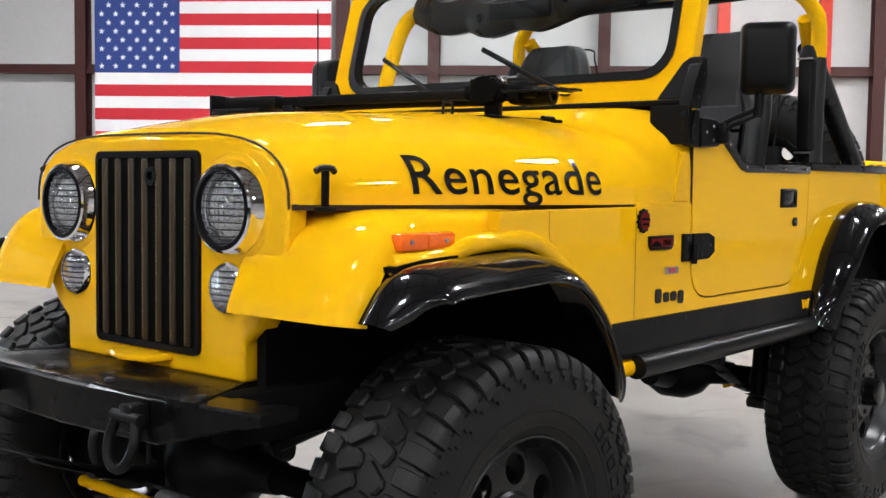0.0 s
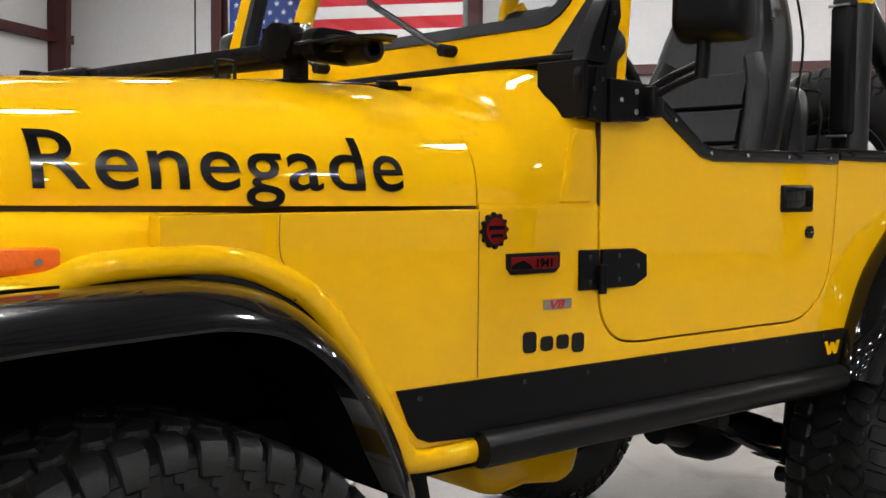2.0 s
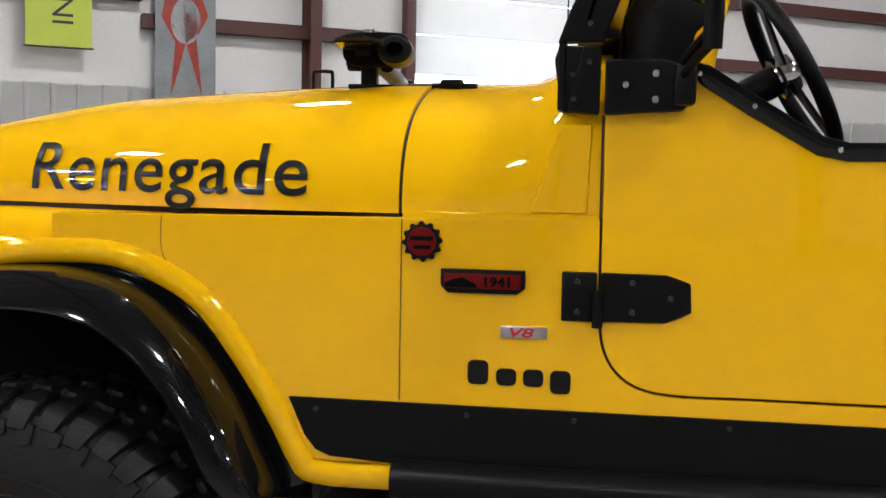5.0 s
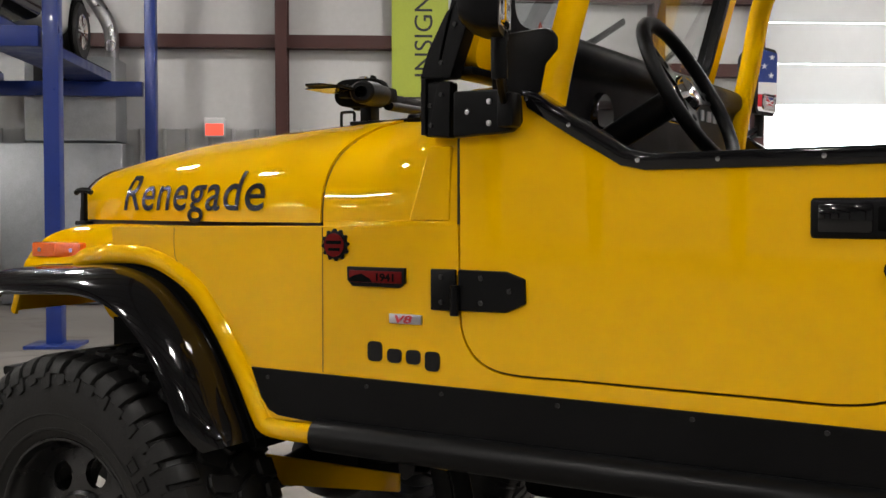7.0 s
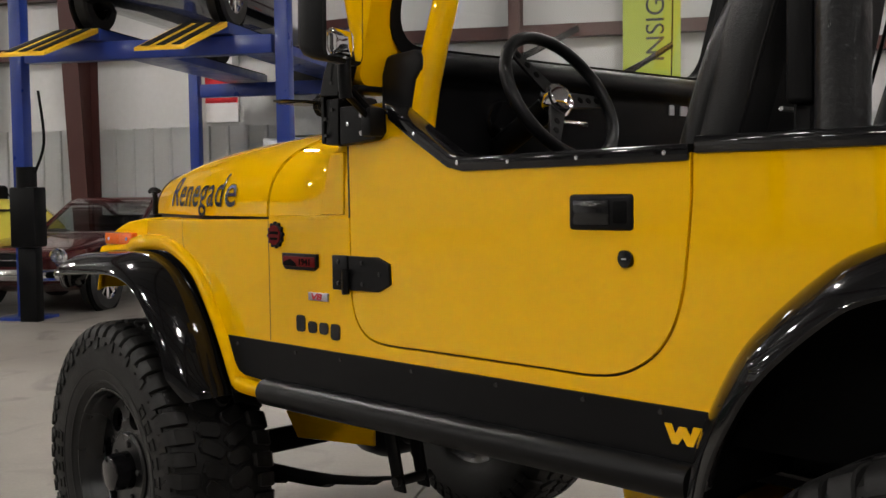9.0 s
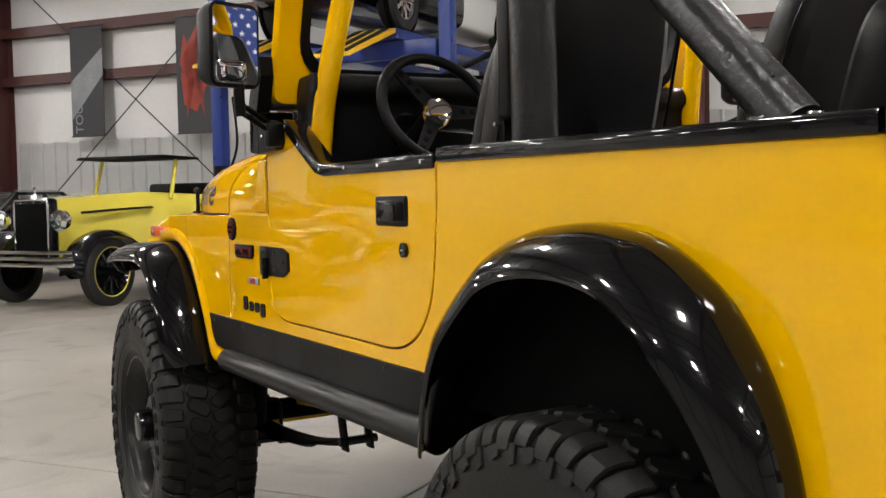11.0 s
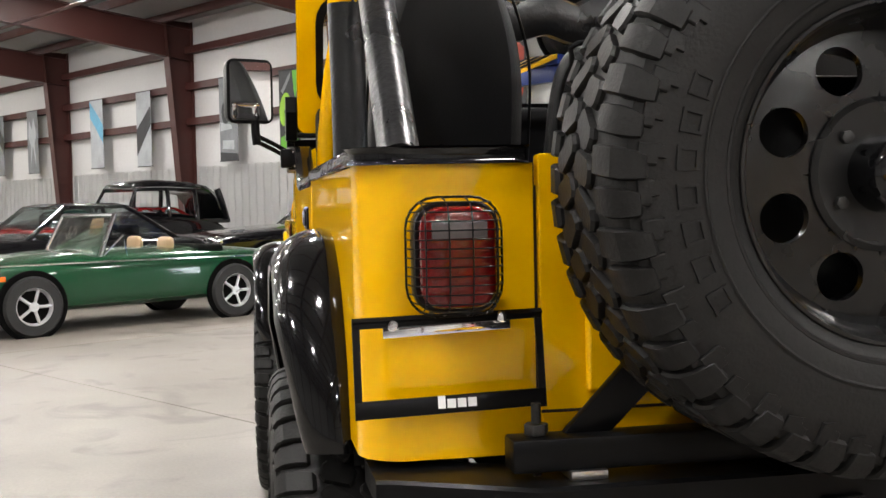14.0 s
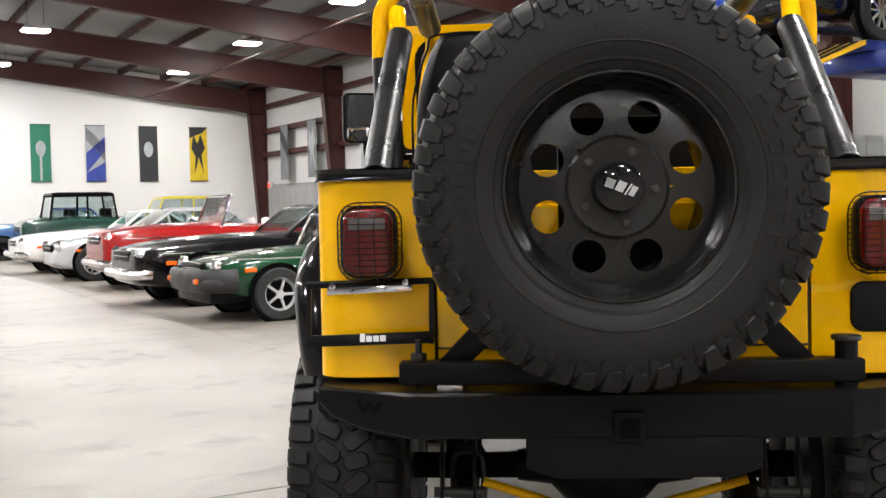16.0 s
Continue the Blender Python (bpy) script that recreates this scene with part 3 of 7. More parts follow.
def hood_ring(x, w, h, n=48, z0=HOOD_Z, pex=PEX, qex=QEX, dome=0.024):
    pts = []
    for i in range(n + 1):
        a = math.pi * i / n
        c, s = math.cos(a), math.sin(a)
        y = -w * (abs(c) ** (2 / pex)) * (1 if c > 0 else -1)
        z = z0 + h * (s ** (2 / qex)) + dome * max(0, 1 - (y / (w * 0.8)) ** 2) ** 1.5 * min(1, max(0.2, (x + 0.12) / 0.35))
        pts.append((x, y, z))
    return pts


def hood_y(x, z):
    zeta = min(0.999, max(0, (z - HOOD_Z) / hood_h(x)))
    return -hood_w(x) * (1 - zeta ** QEX) ** (1 / PEX)


xs = [-0.098, -0.095, -0.088, -0.078, -0.065, -0.04, 0.0, 0.04, 0.08, 0.13, 0.18, 0.225, 0.27, 0.315, 0.36, 0.405, 0.45, 0.51, 0.565, 0.62, 0.68, 0.74, 0.8, 0.85, 0.9095]
b = loft([hood_ring(x, hood_w(x) - (0.03 if x < -0.097 else 0.012 if x < -0.09 else 0.004 if x < -0.08 else 0), hood_h(x) - (0.035 if x < -0.097 else 0.016 if x < -0.09 else 0.005 if x < -0.08 else 0)) for x in xs])
hood = part("hood", b, YELLOW, car)
part("hood_seam", loft([hood_ring(x, hood_w(x) - 0.006, hood_h(x) - 0.006) for x in (0.90, 0.92)]), DARK_GAP, hood, "dark shut line")
both("hood_seam", lambda: plate([(-0.09, 1.160), (0.912, 1.160), (0.912, 1.178), (-0.09, 1.178)], -0.3, -0.31), DARK_GAP, hood)
for s in (-1, 1):
    b = bmesh.new()
    loft([[(x, s * (hood_w(x) - 0.012), HOOD_Z - 0.012), (x, s * (hood_w(x) - 0.002), HOOD_Z - 0.012), (x, s * (hood_w(x) - 0.002), HOOD_Z + 0.001), (x, s * (hood_w(x) - 0.012), HOOD_Z + 0.001)] for x in (-0.09, 0.3, 0.91)], bm=b)
    part("hood_gap", b, DARK_GAP, hood, "dark shut line along the hood")
cw, chh = 0.746, 0.238
cowl_rows = ((0.915, 0.0, 3.3, 2.6, 0.024), (1.0, 0.0, 3.3, 2.6, 0.024), (1.07, 0.002, 3.4, 2.65, 0.022), (1.11, 0.007, 3.8, 2.8, 0.019), (1.14, 0.015, 4.6, 3.0, 0.015),
             (1.165, 0.028, 5.8, 3.4, 0.010), (1.185, 0.040, 7.4, 3.8, 0.005), (1.20, 0.048, 8.6, 4.0, 0.003), (1.252, 0.048, 8.6, 4.0, 0.0))
cowl = part("cowl", loft([hood_ring(x, cw, chh + dz, pex=p, qex=q, dome=d) for x, dz, p, q, d in cowl_rows]), YELLOW, car)
both("cowl_foot", lambda: box(0.917, 1.2366, -0.7492, -0.735, 1.158, 1.1785, 0.001), YELLOW, cowl)
both("cowl_stamping", lambda: plate([(1.125, 1.18), (1.218, 1.18), (1.222, 1.325), (1.170, 1.325)], -0.7505, -0.735, bev=0.006), YELLOW, cowl)
both("body_seam", lambda: box(0.9150, 0.9168, -0.7506, -0.74, 0.865, 1.165), DARK_GAP, car)
both("body_seam", lambda: box(1.2368, 1.2402, -0.7510, -0.74, 1.174, 1.338), DARK_GAP, car)
both("fender_seam", lambda: tube([(0.500, -0.7498, 1.162), (0.499, -0.7498, 1.115), (0.508, -0.7498, 1.085), (0.545, -0.7498, 1.049)], 0.0008, 6, 5), DARK_GAP, car)
both("fender_seam", lambda: tube([(0.547, -0.7505, 1.050), (0.536, -0.754, 1.041), (0.522, -0.757, 1.029)], 0.0015, 6), DARK_GAP, car)


# lettering on the hood side, laid on its curve
def hood_lettering(side):
    cu = bpy.data.curves.new("lettering", "FONT")
    cu.body, cu.size, cu.resolution_u = "Renegade", 1.0, 6
    cu.space_character = 1.07
    cu.offset = 0.007
    tmp = bpy.data.objects.new("tmp", cu)
    scene.collection.objects.link(tmp)
    me = bpy.data.meshes.new_from_object(tmp)
    bpy.data.objects.remove(tmp)
    bb = bmesh.new()
    bb.from_mesh(me)
    bmesh.ops.remove_doubles(bb, verts=bb.verts, dist=1e-5)
    x0, x1 = min(v.co.x for v in bb.verts), max(v.co.x for v in bb.verts)
    ztop = max(v.co.y for v in bb.verts)
    # cut into narrow bands, so that the letters follow the curve of the hood
    for i in range(-6, 20):
        bmesh.ops.bisect_plane(bb, geom=bb.verts[:] + bb.edges[:] + bb.faces[:], plane_co=(0, i * 0.05, 0), plane_no=(0, 1, 0))
    for i in range(1, 40):
        bmesh.ops.bisect_plane(bb, geom=bb.verts[:] + bb.edges[:] + bb.faces[:], plane_co=(x0 + (x1 - x0) * i / 40, 0, 0), plane_no=(1, 0, 0))
    bmesh.ops.triangulate(bb, faces=bb.faces[:])
    for v in bb.verts:
        fx, fz = (v.co.x - x0) / (x1 - x0), v.co.y / ztop
        x = 0.178 + fx * 0.574 if side < 0 else 0.752 - fx * 0.574
        z = 1.201 + fz * 0.087
        v.co = (x, side * (-hood_y(x, z) + 0.0035), z)
    part("lettering", bb, DECAL, hood, "black block lettering decal", smooth=0)


hood_lettering(-1)
hood_lettering(1)


def hood_latch():
    x, y = -0.037, -0.528
    bb = box(x - 0.008, x + 0.008, y - 0.016, y - 0.002, 1.168, 1.25, 0.004)
    box(x - 0.022, x + 0.022, y - 0.024, y + 0.004, 1.16, 1.172, 0.004, bm=bb)
    tube([(x - 0.030, y - 0.010, 1.246), (x - 0.014, y - 0.012, 1.253), (x + 0.014, y - 0.012, 1.253), (x + 0.028, y - 0.008, 1.246)], 0.0075, 8, bm=bb)
    return bb


both("hood_latch", hood_latch, BLACK_SATIN, car, "black rubber hood latch")


# ---- grille, lamps ----
def shell():
    w, pts = 0.492, []
    for i in range(13):
        a = math.pi * i / 12
        c, s = math.cos(a), math.sin(a)
        pts.append((w * abs(c) ** (2 / 4.2) * (1 if c > 0 else -1), 1.16 + 0.168 * s ** (2 / 2.7)))
    pts += [(-0.485, 1.06), (-0.45, 0.97), (-0.40, 0.90), (-0.352, 0.86), (-0.350, 0.775), (0.350, 0.775), (0.352, 0.86), (0.40, 0.90), (0.45, 0.97), (0.485, 1.06)]
    return plate(pts, -0.104, -0.04, "x", bev=0.012, segs=3)


def shell_gap():
    pts = []
    for i in range(25):
        a = math.pi * i / 24
        c, s = math.cos(a), math.sin(a)
        pts.append((-0.101, 0.494 * abs(c) ** (2 / 4.0) * (1 if c > 0 else -1), 1.165 + 0.168 * s ** (2 / 2.7)))
    return tube(pts, 0.0028, 6, raw=True)



grille = part("grille_shell", shell(), YELLOW, car)
part("hood_gap", shell_gap(), DARK_GAP, grille, "dark gap below the hood lip")
# olive tone of slats and beads paints in the reflected yellow bodywork
GRILLE_BAR = mat("grille_bar", (0.022, 0.014, 0.004), 0.5, var=0.3, scale=40, fine=300)
BEAD = mat("grille_bead", (0.10, 0.065, 0.016), 0.45, var=0.2, scale=60)
ins = part("grille_insert", plate(ws_ring(-0.205, 0.205, 0.820, 1.292, 0.018, 3), -0.109, -0.100, "x", bev=0.003), BLACK_MATTE, grille, "black perforated grille insert")
frame_ring = ws_ring(-0.205, 0.205, 0.820, 1.292, 0.018, 3)
inner_ring = ws_ring(-0.192, 0.192, 0.836, 1.276, 0.014, 3)
part("insert_frame", loft([[(x, y, z) for y, z in r] for r, x in ((frame_ring, -0.108), (frame_ring, -0.114), (inner_ring, -0.114), (inner_ring, -0.108), (frame_ring, -0.108))], caps=False), BLACK_SATIN, ins)
for i in range(7):
    y = -0.164 + i * 0.0547
    part("slat", box(-0.1165, -0.108, y - 0.0105, y + 0.0105, 0.838, 1.274, 0.006, 2), GRILLE_BAR, ins, "dark grille slat with the yellow reflection put in as olive")
    bb = bmesh.new()
    for k in range(44):
        z = 0.850 + k * 0.0095
        loft([[(-0.1165, y + 0.0035 + a * 0.0022, z + c * 0.0030) for a, c in ((-1, -1), (1, -1), (1, 1), (-1, 1))], [(-0.1180, y + 0.0035 + a * 0.0014, z + c * 0.0020) for a, c in ((-1, -1), (1, -1), (1, 1), (-1, 1))]], bm=bb)
    part("bead_row", bb, BEAD, ins, "row of small punched beads", smooth=0)
part("lock", lathe([(0.012, -0.120), (0.022, -0.120), (0.022, -0.108), (0.012, -0.108)], 20, "x", center=(0, -0.03, 1.232)), BLACK_SATIN, ins)


def headlamp(y):
    z = 1.163
    lamp = part("headlamp", lathe([(0.086, -0.136), (0.092, -0.141), (0.098, -0.138), (0.101, -0.122), (0.108, -0.108), (0.110, -0.100), (0.088, -0.100), (0.084, -0.112)], 44, "x", center=(0, y, z)), CHROME, car, "round headlamp with chrome ring and stone guard")
    part("surround", lathe([(0.108, -0.108), (0.120, -0.107), (0.130, -0.101), (0.130, -0.098), (0.108, -0.098)], 44, "x", center=(0, y, z)), YELLOW, lamp)
    dome = [(0.0001, -0.136), (0.04, -0.133), (0.07, -0.126), (0.086, -0.116), (0.086, -0.102), (0.0001, -0.102)]
    part("lens", lathe(dome, 36, "x", center=(0, y, z), closed=False), CLEAR_LENS, lamp, "fluted clear glass lens")
    bb = bmesh.new()
    for k in range(-5, 6):
        h = k * 0.0150
        hw_ = math.sqrt(0.084 ** 2 - h * h)
        for zz in (-1, 1):
            tube([(-0.1175 - 0.0185 * (1 - (h * h + (q * hw_) ** 2) / 0.0075), y + h, z + q * hw_ * 0.96) for q in (0.04 * zz, 0.5 * zz, 0.97 * zz)], 0.0022, 4, 2, bm=bb)
    part("flutes", bb, CLEAR_LENS, lamp, "moulded glass flutes")
    for k in range(-5, 6):
        h = k * 0.0152
        hw_ = math.sqrt(max(0.0004, 0.088 ** 2 - h * h))
        part("guard_wire", tube([(-0.126 - 0.02 * (1 - (t / hw_) ** 2), y + t, z + h) for t in (-hw_, -hw_ * 0.5, 0, hw_ * 0.5, hw_)], 0.0014, 5, 2), BLACK_SATIN, lamp)
    part("guard_ring", lathe([(0.083, -0.143), (0.091, -0.142), (0.091, -0.128), (0.083, -0.128)], 40, "x", center=(0, y, z)), BLACK_SATIN, lamp)
    yt, zt = y * 0.955, 0.984
    t = part("turn_lamp", lathe([(0.0001, -0.128), (0.036, -0.124), (0.052, -0.115), (0.056, -0.100), (0.0001, -0.100)], 28, "x", center=(0, yt, zt), closed=False), CLEAR_LENS, car, "small round clear turn lamp")
    part("turn_ring", lathe([(0.053, -0.119), (0.059, -0.114), (0.062, -0.101), (0.053, -0.101)], 28, "x", center=(0, yt, zt)), CHROME, t)
    for k in (-3, -2, -1, 0, 1, 2, 3):
        h = k * 0.0135
        hw_ = math.sqrt(0.054 ** 2 - h * h)
        part("guard_wire", tube([(-0.119 - 0.012 * (1 - (q / hw_) ** 2), yt + q, zt + h) for q in (-hw_, 0, hw_)], 0.0013, 5, 3), BLACK_SATIN, t)


headlamp(-0.318)
headlamp(0.318)


def marker():
    return box(-0.010, 0.168, -0.731, -0.700, 1.083, 1.121, 0.007, 2)


for ob in both("side_marker", marker, AMBER, car, "amber side marker lens with two screws"):
    s = -1 if ob.data.vertices[0].co.y < 0 else 1
    for x in (0.022, 0.136):
        bb = disc((x, -0.7335, 1.102), 0.005, 0.004, seg=10)
        part("screw", bb if s < 0 else mirrored(bb), STEEL, ob)
    bb = box(0.076, 0.080, -0.7325, -0.729, 1.088, 1.116)
    part("lens_divider", bb if s < 0 else mirrored(bb), AMBER, ob)


# ---- front bumper ----
b = loft([[(x + 0.10, y, hi), (x + 0.006, y, hi), (x, y, hi - 0.006), (x, y, lo + 0.006), (x + 0.006, y, lo), (x + 0.10, y, lo)] for y, x, lo, hi in ((-0.612, -0.280, 0.748, 0.772), (-0.572, -0.286, 0.738, 0.773), (-0.335, -0.322, 0.674, 0.774), (0.0, -0.338, 0.672, 0.774), (0.335, -0.322, 0.674, 0.774), (0.572, -0.286, 0.738, 0.773), (0.612, -0.280, 0.748, 0.772))])
bumper = part("front_bumper", b, BUMPER_BLACK, car, "black steel plate bumper", smooth=8)
part("frame_cover", plate([(-0.31, -0.45), (-0.325, -0.25), (-0.325, 0.25), (-0.31, 0.45), (-0.07, 0.34), (-0.07, -0.34)], 0.762, 0.778, "z", bev=0.003), BUMPER_BLACK, bumper)
for y in (-0.42, -0.12, 0.12, 0.42):
    part("bolt", disc((-0.27 - (0.02 if abs(y) < 0.2 else 0.0), y, 0.776), 0.012, 0.009, "z", 6, 0.002), DARK_STEEL, bumper)
part("winch_tab", plate([(-0.10, -0.10), (-0.165, -0.085), (-0.185, 0.0), (-0.165, 0.085), (-0.10, 0.10)], 0.798, 0.815, "z", bev=0.006), YELLOW, grille, "yellow lower grille lip")


def shackle():
    y, z, x = -0.30, 0.735, -0.345
    bb = box(x - 0.03, x + 0.02, y - 0.02, y + 0.02, z - 0.03, z + 0.028, 0.006)
    tube([(x - 0.022, y - 0.032, z), (x - 0.035, y - 0.044, z - 0.045), (x - 0.045, y - 0.032, z - 0.085), (x - 0.048, y, z - 0.102), (x - 0.045, y + 0.032, z - 0.085), (x - 0.035, y + 0.044, z - 0.045), (x - 0.022, y + 0.032, z)], 0.0115, 10, bm=bb)
    tube([(x - 0.022, y - 0.05, z), (x - 0.022, y + 0.05, z)], 0.013, 10, raw=True, bm=bb)
    return bb


both("shackle", shackle, BLACK_SATIN, bumper, "black bow shackle")


# ---- doors ----
def door_panel():
    pts = [(1.241, 1.338), (1.29, 1.40), (1.375, 1.412), (1.395, 1.405), (1.47, 1.355), (1.57, 1.297), (1.61, 1.286), (2.147, 1.290)] + door_edge(0.0)[::-1]
    return plate(pts, -0.7515, -0.725, bev=0.003)


dl, dr = both("door", door_panel, YELLOW, car, "yellow steel half door")


def door_gap():
    pts = door_edge(0.012) + door_edge(-0.012)[::-1]
    return plate(pts, -0.742, -0.735)


both("door_seam", door_gap, DARK_GAP, car)
MIRROR_YAW, MIRROR_DIP = 9.3, 1.2        # the far side mirror
for d, s in ((dl, 1), (dr, -1)):
    def put(name, bb, material, parent=d, label=""):
        if name in ("mirror", "mirror_glass", "blind_spot_mirror"):
            yaw, dip = (20.1, 1.0) if s > 0 else (MIRROR_YAW, MIRROR_DIP)
            bb.transform(Matrix.Translation((1.395, -0.90, 1.6)) @ Matrix.Rotation(radians(yaw), 4, "Z") @ Matrix.Rotation(radians(dip), 4, "Y") @ Matrix.Translation((-1.395, 0.90, -1.6)))
        return part(name, bb if s > 0 else mirrored(bb), material, parent, label)
    # latch handle in its recess
    h = put("door_handle", box(1.888, 2.032, -0.7575, -0.74, 1.156, 1.222, 0.008, 3), BLACK_SATIN, label="black recessed paddle door handle")
    put("paddle", box(1.900, 1.985, -0.762, -0.748, 1.165, 1.213, 0.006, 2), BLACK_GLOSS, h)
    put("paddle_rim", box(1.99, 2.022, -0.760, -0.75, 1.168, 1.210, 0.008, 2), BLACK_MATTE, h)
    k = put("lock", disc((2.016, -0.760, 1.107), 0.0155, 0.012, bev=0.003), BLACK_GLOSS, label="black door lock")
    put("keyway", box(2.011, 2.021, -0.7615, -0.758, 1.1055, 1.1085), STEEL, k)
    # black belt rail along the top edge
    rail = [(1.372, 1.425), (1.40, 1.418), (1.475, 1.370), (1.575, 1.310), (1.615, 1.300), (2.146, 1.305), (2.146, 1.275), (1.612, 1.270), (1.567, 1.279), (1.465, 1.338), (1.385, 1.388)]
    r = put("belt_rail", plate(rail, -0.7575, -0.70, bev=0.005), BLACK_GLOSS, label="glossy black belt rail with snap studs")
    for x, z in ((1.385, 1.404), (1.47, 1.354), (1.60, 1.288), (1.74, 1.287), (1.91, 1.288), (2.10, 1.290)):
        put("snap", disc((x, -0.7600, z), 0.0045, 0.005, seg=12, bev=0.001), CHROME, r)
    # lower hinge
    h = put("door_hinge", plate([(1.242, 1.009), (1.242, 1.088), (1.345, 1.087), (1.383, 1.074), (1.385, 1.028), (1.345, 1.010)], -0.759, -0.7505, bev=0.003), BLACK_SATIN, label="black door hinge plate")
    put("hinge_leaf", box(1.180, 1.236, -0.758, -0.749, 1.008, 1.088, 0.003), BLACK_SATIN, h)
    put("hinge_pin", tube([(1.238, -0.764, 1.0), (1.238, -0.764, 1.058)], 0.009, 10, raw=True), BLACK_SATIN, h)
    for x, z in ((1.205, 1.073), (1.205, 1.024), (1.292, 1.073), (1.292, 1.026), (1.352, 1.050)):
        put("bolt", disc((x, -0.762, z), 0.0048, 0.004, seg=10, bev=0.0015), DARK_STEEL, h)
    # upper hinge with mirror bracket
    h = put("mirror_bracket", plate([(1.240, 1.338), (1.240, 1.425), (1.33, 1.424), (1.375, 1.412), (1.378, 1.362), (1.36, 1.345)], -0.775, -0.7505, bev=0.005), BLACK_SATIN, label="black upper hinge with mirror bracket")
    for x, z in ((1.272, 1.384), (1.318, 1.402), (1.318, 1.362)):
        put("bolt", disc((x, -0.778, z), 0.0055, 0.005, seg=10, bev=0.0015), STEEL, h)
    put("arm_block", box(1.345, 1.378, -0.80, -0.758, 1.352, 1.415, 0.006), BLACK_SATIN, h)
    for dz in (-0.010, 0.010):
        put("mirror_arm", tube([(1.356, -0.785, 1.402 + dz), (1.370, -0.825, 1.424 + dz), (1.390, -0.872, 1.446 + dz)], 0.0075, 8), BLACK_SATIN, h)
    put("mirror_stem", tube([(1.392, -0.876, 1.428), (1.393, -0.880, 1.47), (1.393, -0.880, 1.51)], 0.0145, 12, 3), BLACK_SATIN, h)
    rings = []
    for x, k in ((1.338, 0.62), (1.342, 0.78), (1.352, 0.88), (1.372, 0.95), (1.398, 1.0), (1.412, 1.0)):
        rings.append([(x, -0.900 + y * k, 1.602 + z * k) for y, z in ws_ring(-0.079, 0.079, -0.105, 0.105, 0.026, 4)])
    hd = put("mirror", loft(rings), BLACK_SATIN, h, "black side mirror housing")
    put("mirror_glass", plate([(-0.900 + a * 0.070, 1.602 + c * 0.095) for a, c in ((-1, -0.9), (-0.9, -1), (0.9, -1), (1, -0.9), (1, 0.9), (0.9, 1), (-0.9, 1), (-1, 0.9))], 1.4125, 1.4155, "x"), MIRROR, hd, "mirror glass")
    rings = [[(x, -0.916 + y * k, 1.538 + z * k) for y, z in ws_ring(-0.048, 0.048, -0.026, 0.026, 0.012, 4)] for x, k in ((1.4155, 1.0), (1.4185, 0.97), (1.4205, 0.75), (1.4213, 0.4))]
    put("blind_spot_mirror", loft(rings), MIRROR, hd, "small convex blind-spot mirror")

# windshield frame brackets on the cowl
def cowl_bracket():
    bb = plate([(1.160, 1.425), (1.172, 1.342), (1.232, 1.338), (1.234, 1.443), (1.168, 1.447)], -0.764, -0.745, bev=0.004)
    plate([(1.182, 1.343), (1.232, 1.338), (1.234, 1.445), (1.205, 1.445)], -0.772, -0.760, bev=0.003, bm=bb)
    plate([(-0.770, 1.345), (-0.71, 1.345), (-0.645, 1.41), (-0.645, 1.457), (-0.770, 1.457)], 1.166, 1.178, "x", bev=0.003, bm=bb)
    return bb


def frame_bracket():
    wing = plate([(-0.645, 1.479), (-0.775, 1.479), (-0.775, 1.60), (-0.735, 1.60), (-0.712, 1.585)], -0.036, -0.024, "x", bev=0.003)
    for v in wing.verts:
        v.co.x += 1.225 + (v.co.z - 1.42) * 0.27
    return join(wing, plate([(1.166, 1.452), (1.235, 1.450), (1.27, 1.545), (1.262, 1.60), (1.225, 1.575), (1.185, 1.505)], -0.775, -0.735, bev=0.004))


for nm, fn in (("cowl_bracket", cowl_bracket), ("frame_bracket", frame_bracket)):
    for ob in both(nm, fn, BLACK_SATIN, car, "black windshield hinge bracket"):
        s = 1 if min(v.co.y for v in ob.data.vertices) < 0 else -1
        spots = ((1.19, 1.40), (1.192, 1.362), (1.215, 1.42)) if nm == "cowl_bracket" else ((1.215, 1.48), (1.245, 1.55))
        for x, z in spots:
            bb = disc((x, -0.778, z), 0.0042, 0.004, seg=10)
            part("bolt", bb if s > 0 else mirrored(bb), DARK_STEEL, ob)


# ---- windshield ----
def lean(z):
    return 1.225 + (z - 1.42) * 0.27


WB, WT, WHALF = 1.474, 1.98, 0.735


outer = ws_ring(-WHALF, WHALF, WB, WT, 0.03)
inner = ws_ring(-0.662, 0.662, 1.553, WT - 0.06, 0.09)
b = bmesh.new()
rows = []
for pts, dx in ((outer, -0.022), (inner, -0.018), (inner, 0.018), (outer, 0.022)):
    rows.append([b.verts.new((lean(z) + dx, y, z)) for y, z in pts])
n = len(outer)
for a, c in ((0, 1), (1, 2), (2, 3), (3, 0)):
    for i in range(n):
        j = (i + 1) % n
        b.faces.new((rows[a][i], rows[a][j], rows[c][j], rows[c][i]))
ws = part("windshield_frame", bevel(b, 0.004, 1, 50), YELLOW, car, "yellow folding windshield frame")
b = bmesh.new()
g1, g2 = ws_ring(-0.672, 0.672, 1.543, WT - 0.05, 0.095), ws_ring(-0.646, 0.646, 1.570, WT - 0.075, 0.08)
loft([[(lean(z) + dx, y, z) for y, z in g] for g, dx in ((g1, -0.024), (g2, -0.024), (g2, 0.024), (g1, 0.024), (g1, -0.024))], caps=False, bm=b)
part("glass_seal", b, BLACK_SATIN, ws, "black rubber glass seal")
b = loft([[(lean(z) + dx, y, z) for y, z in g2] for dx in (-0.003, 0.003)])
glass = part("windshield_glass", b, GLASS, ws, "clear windshield glass", smooth=0)
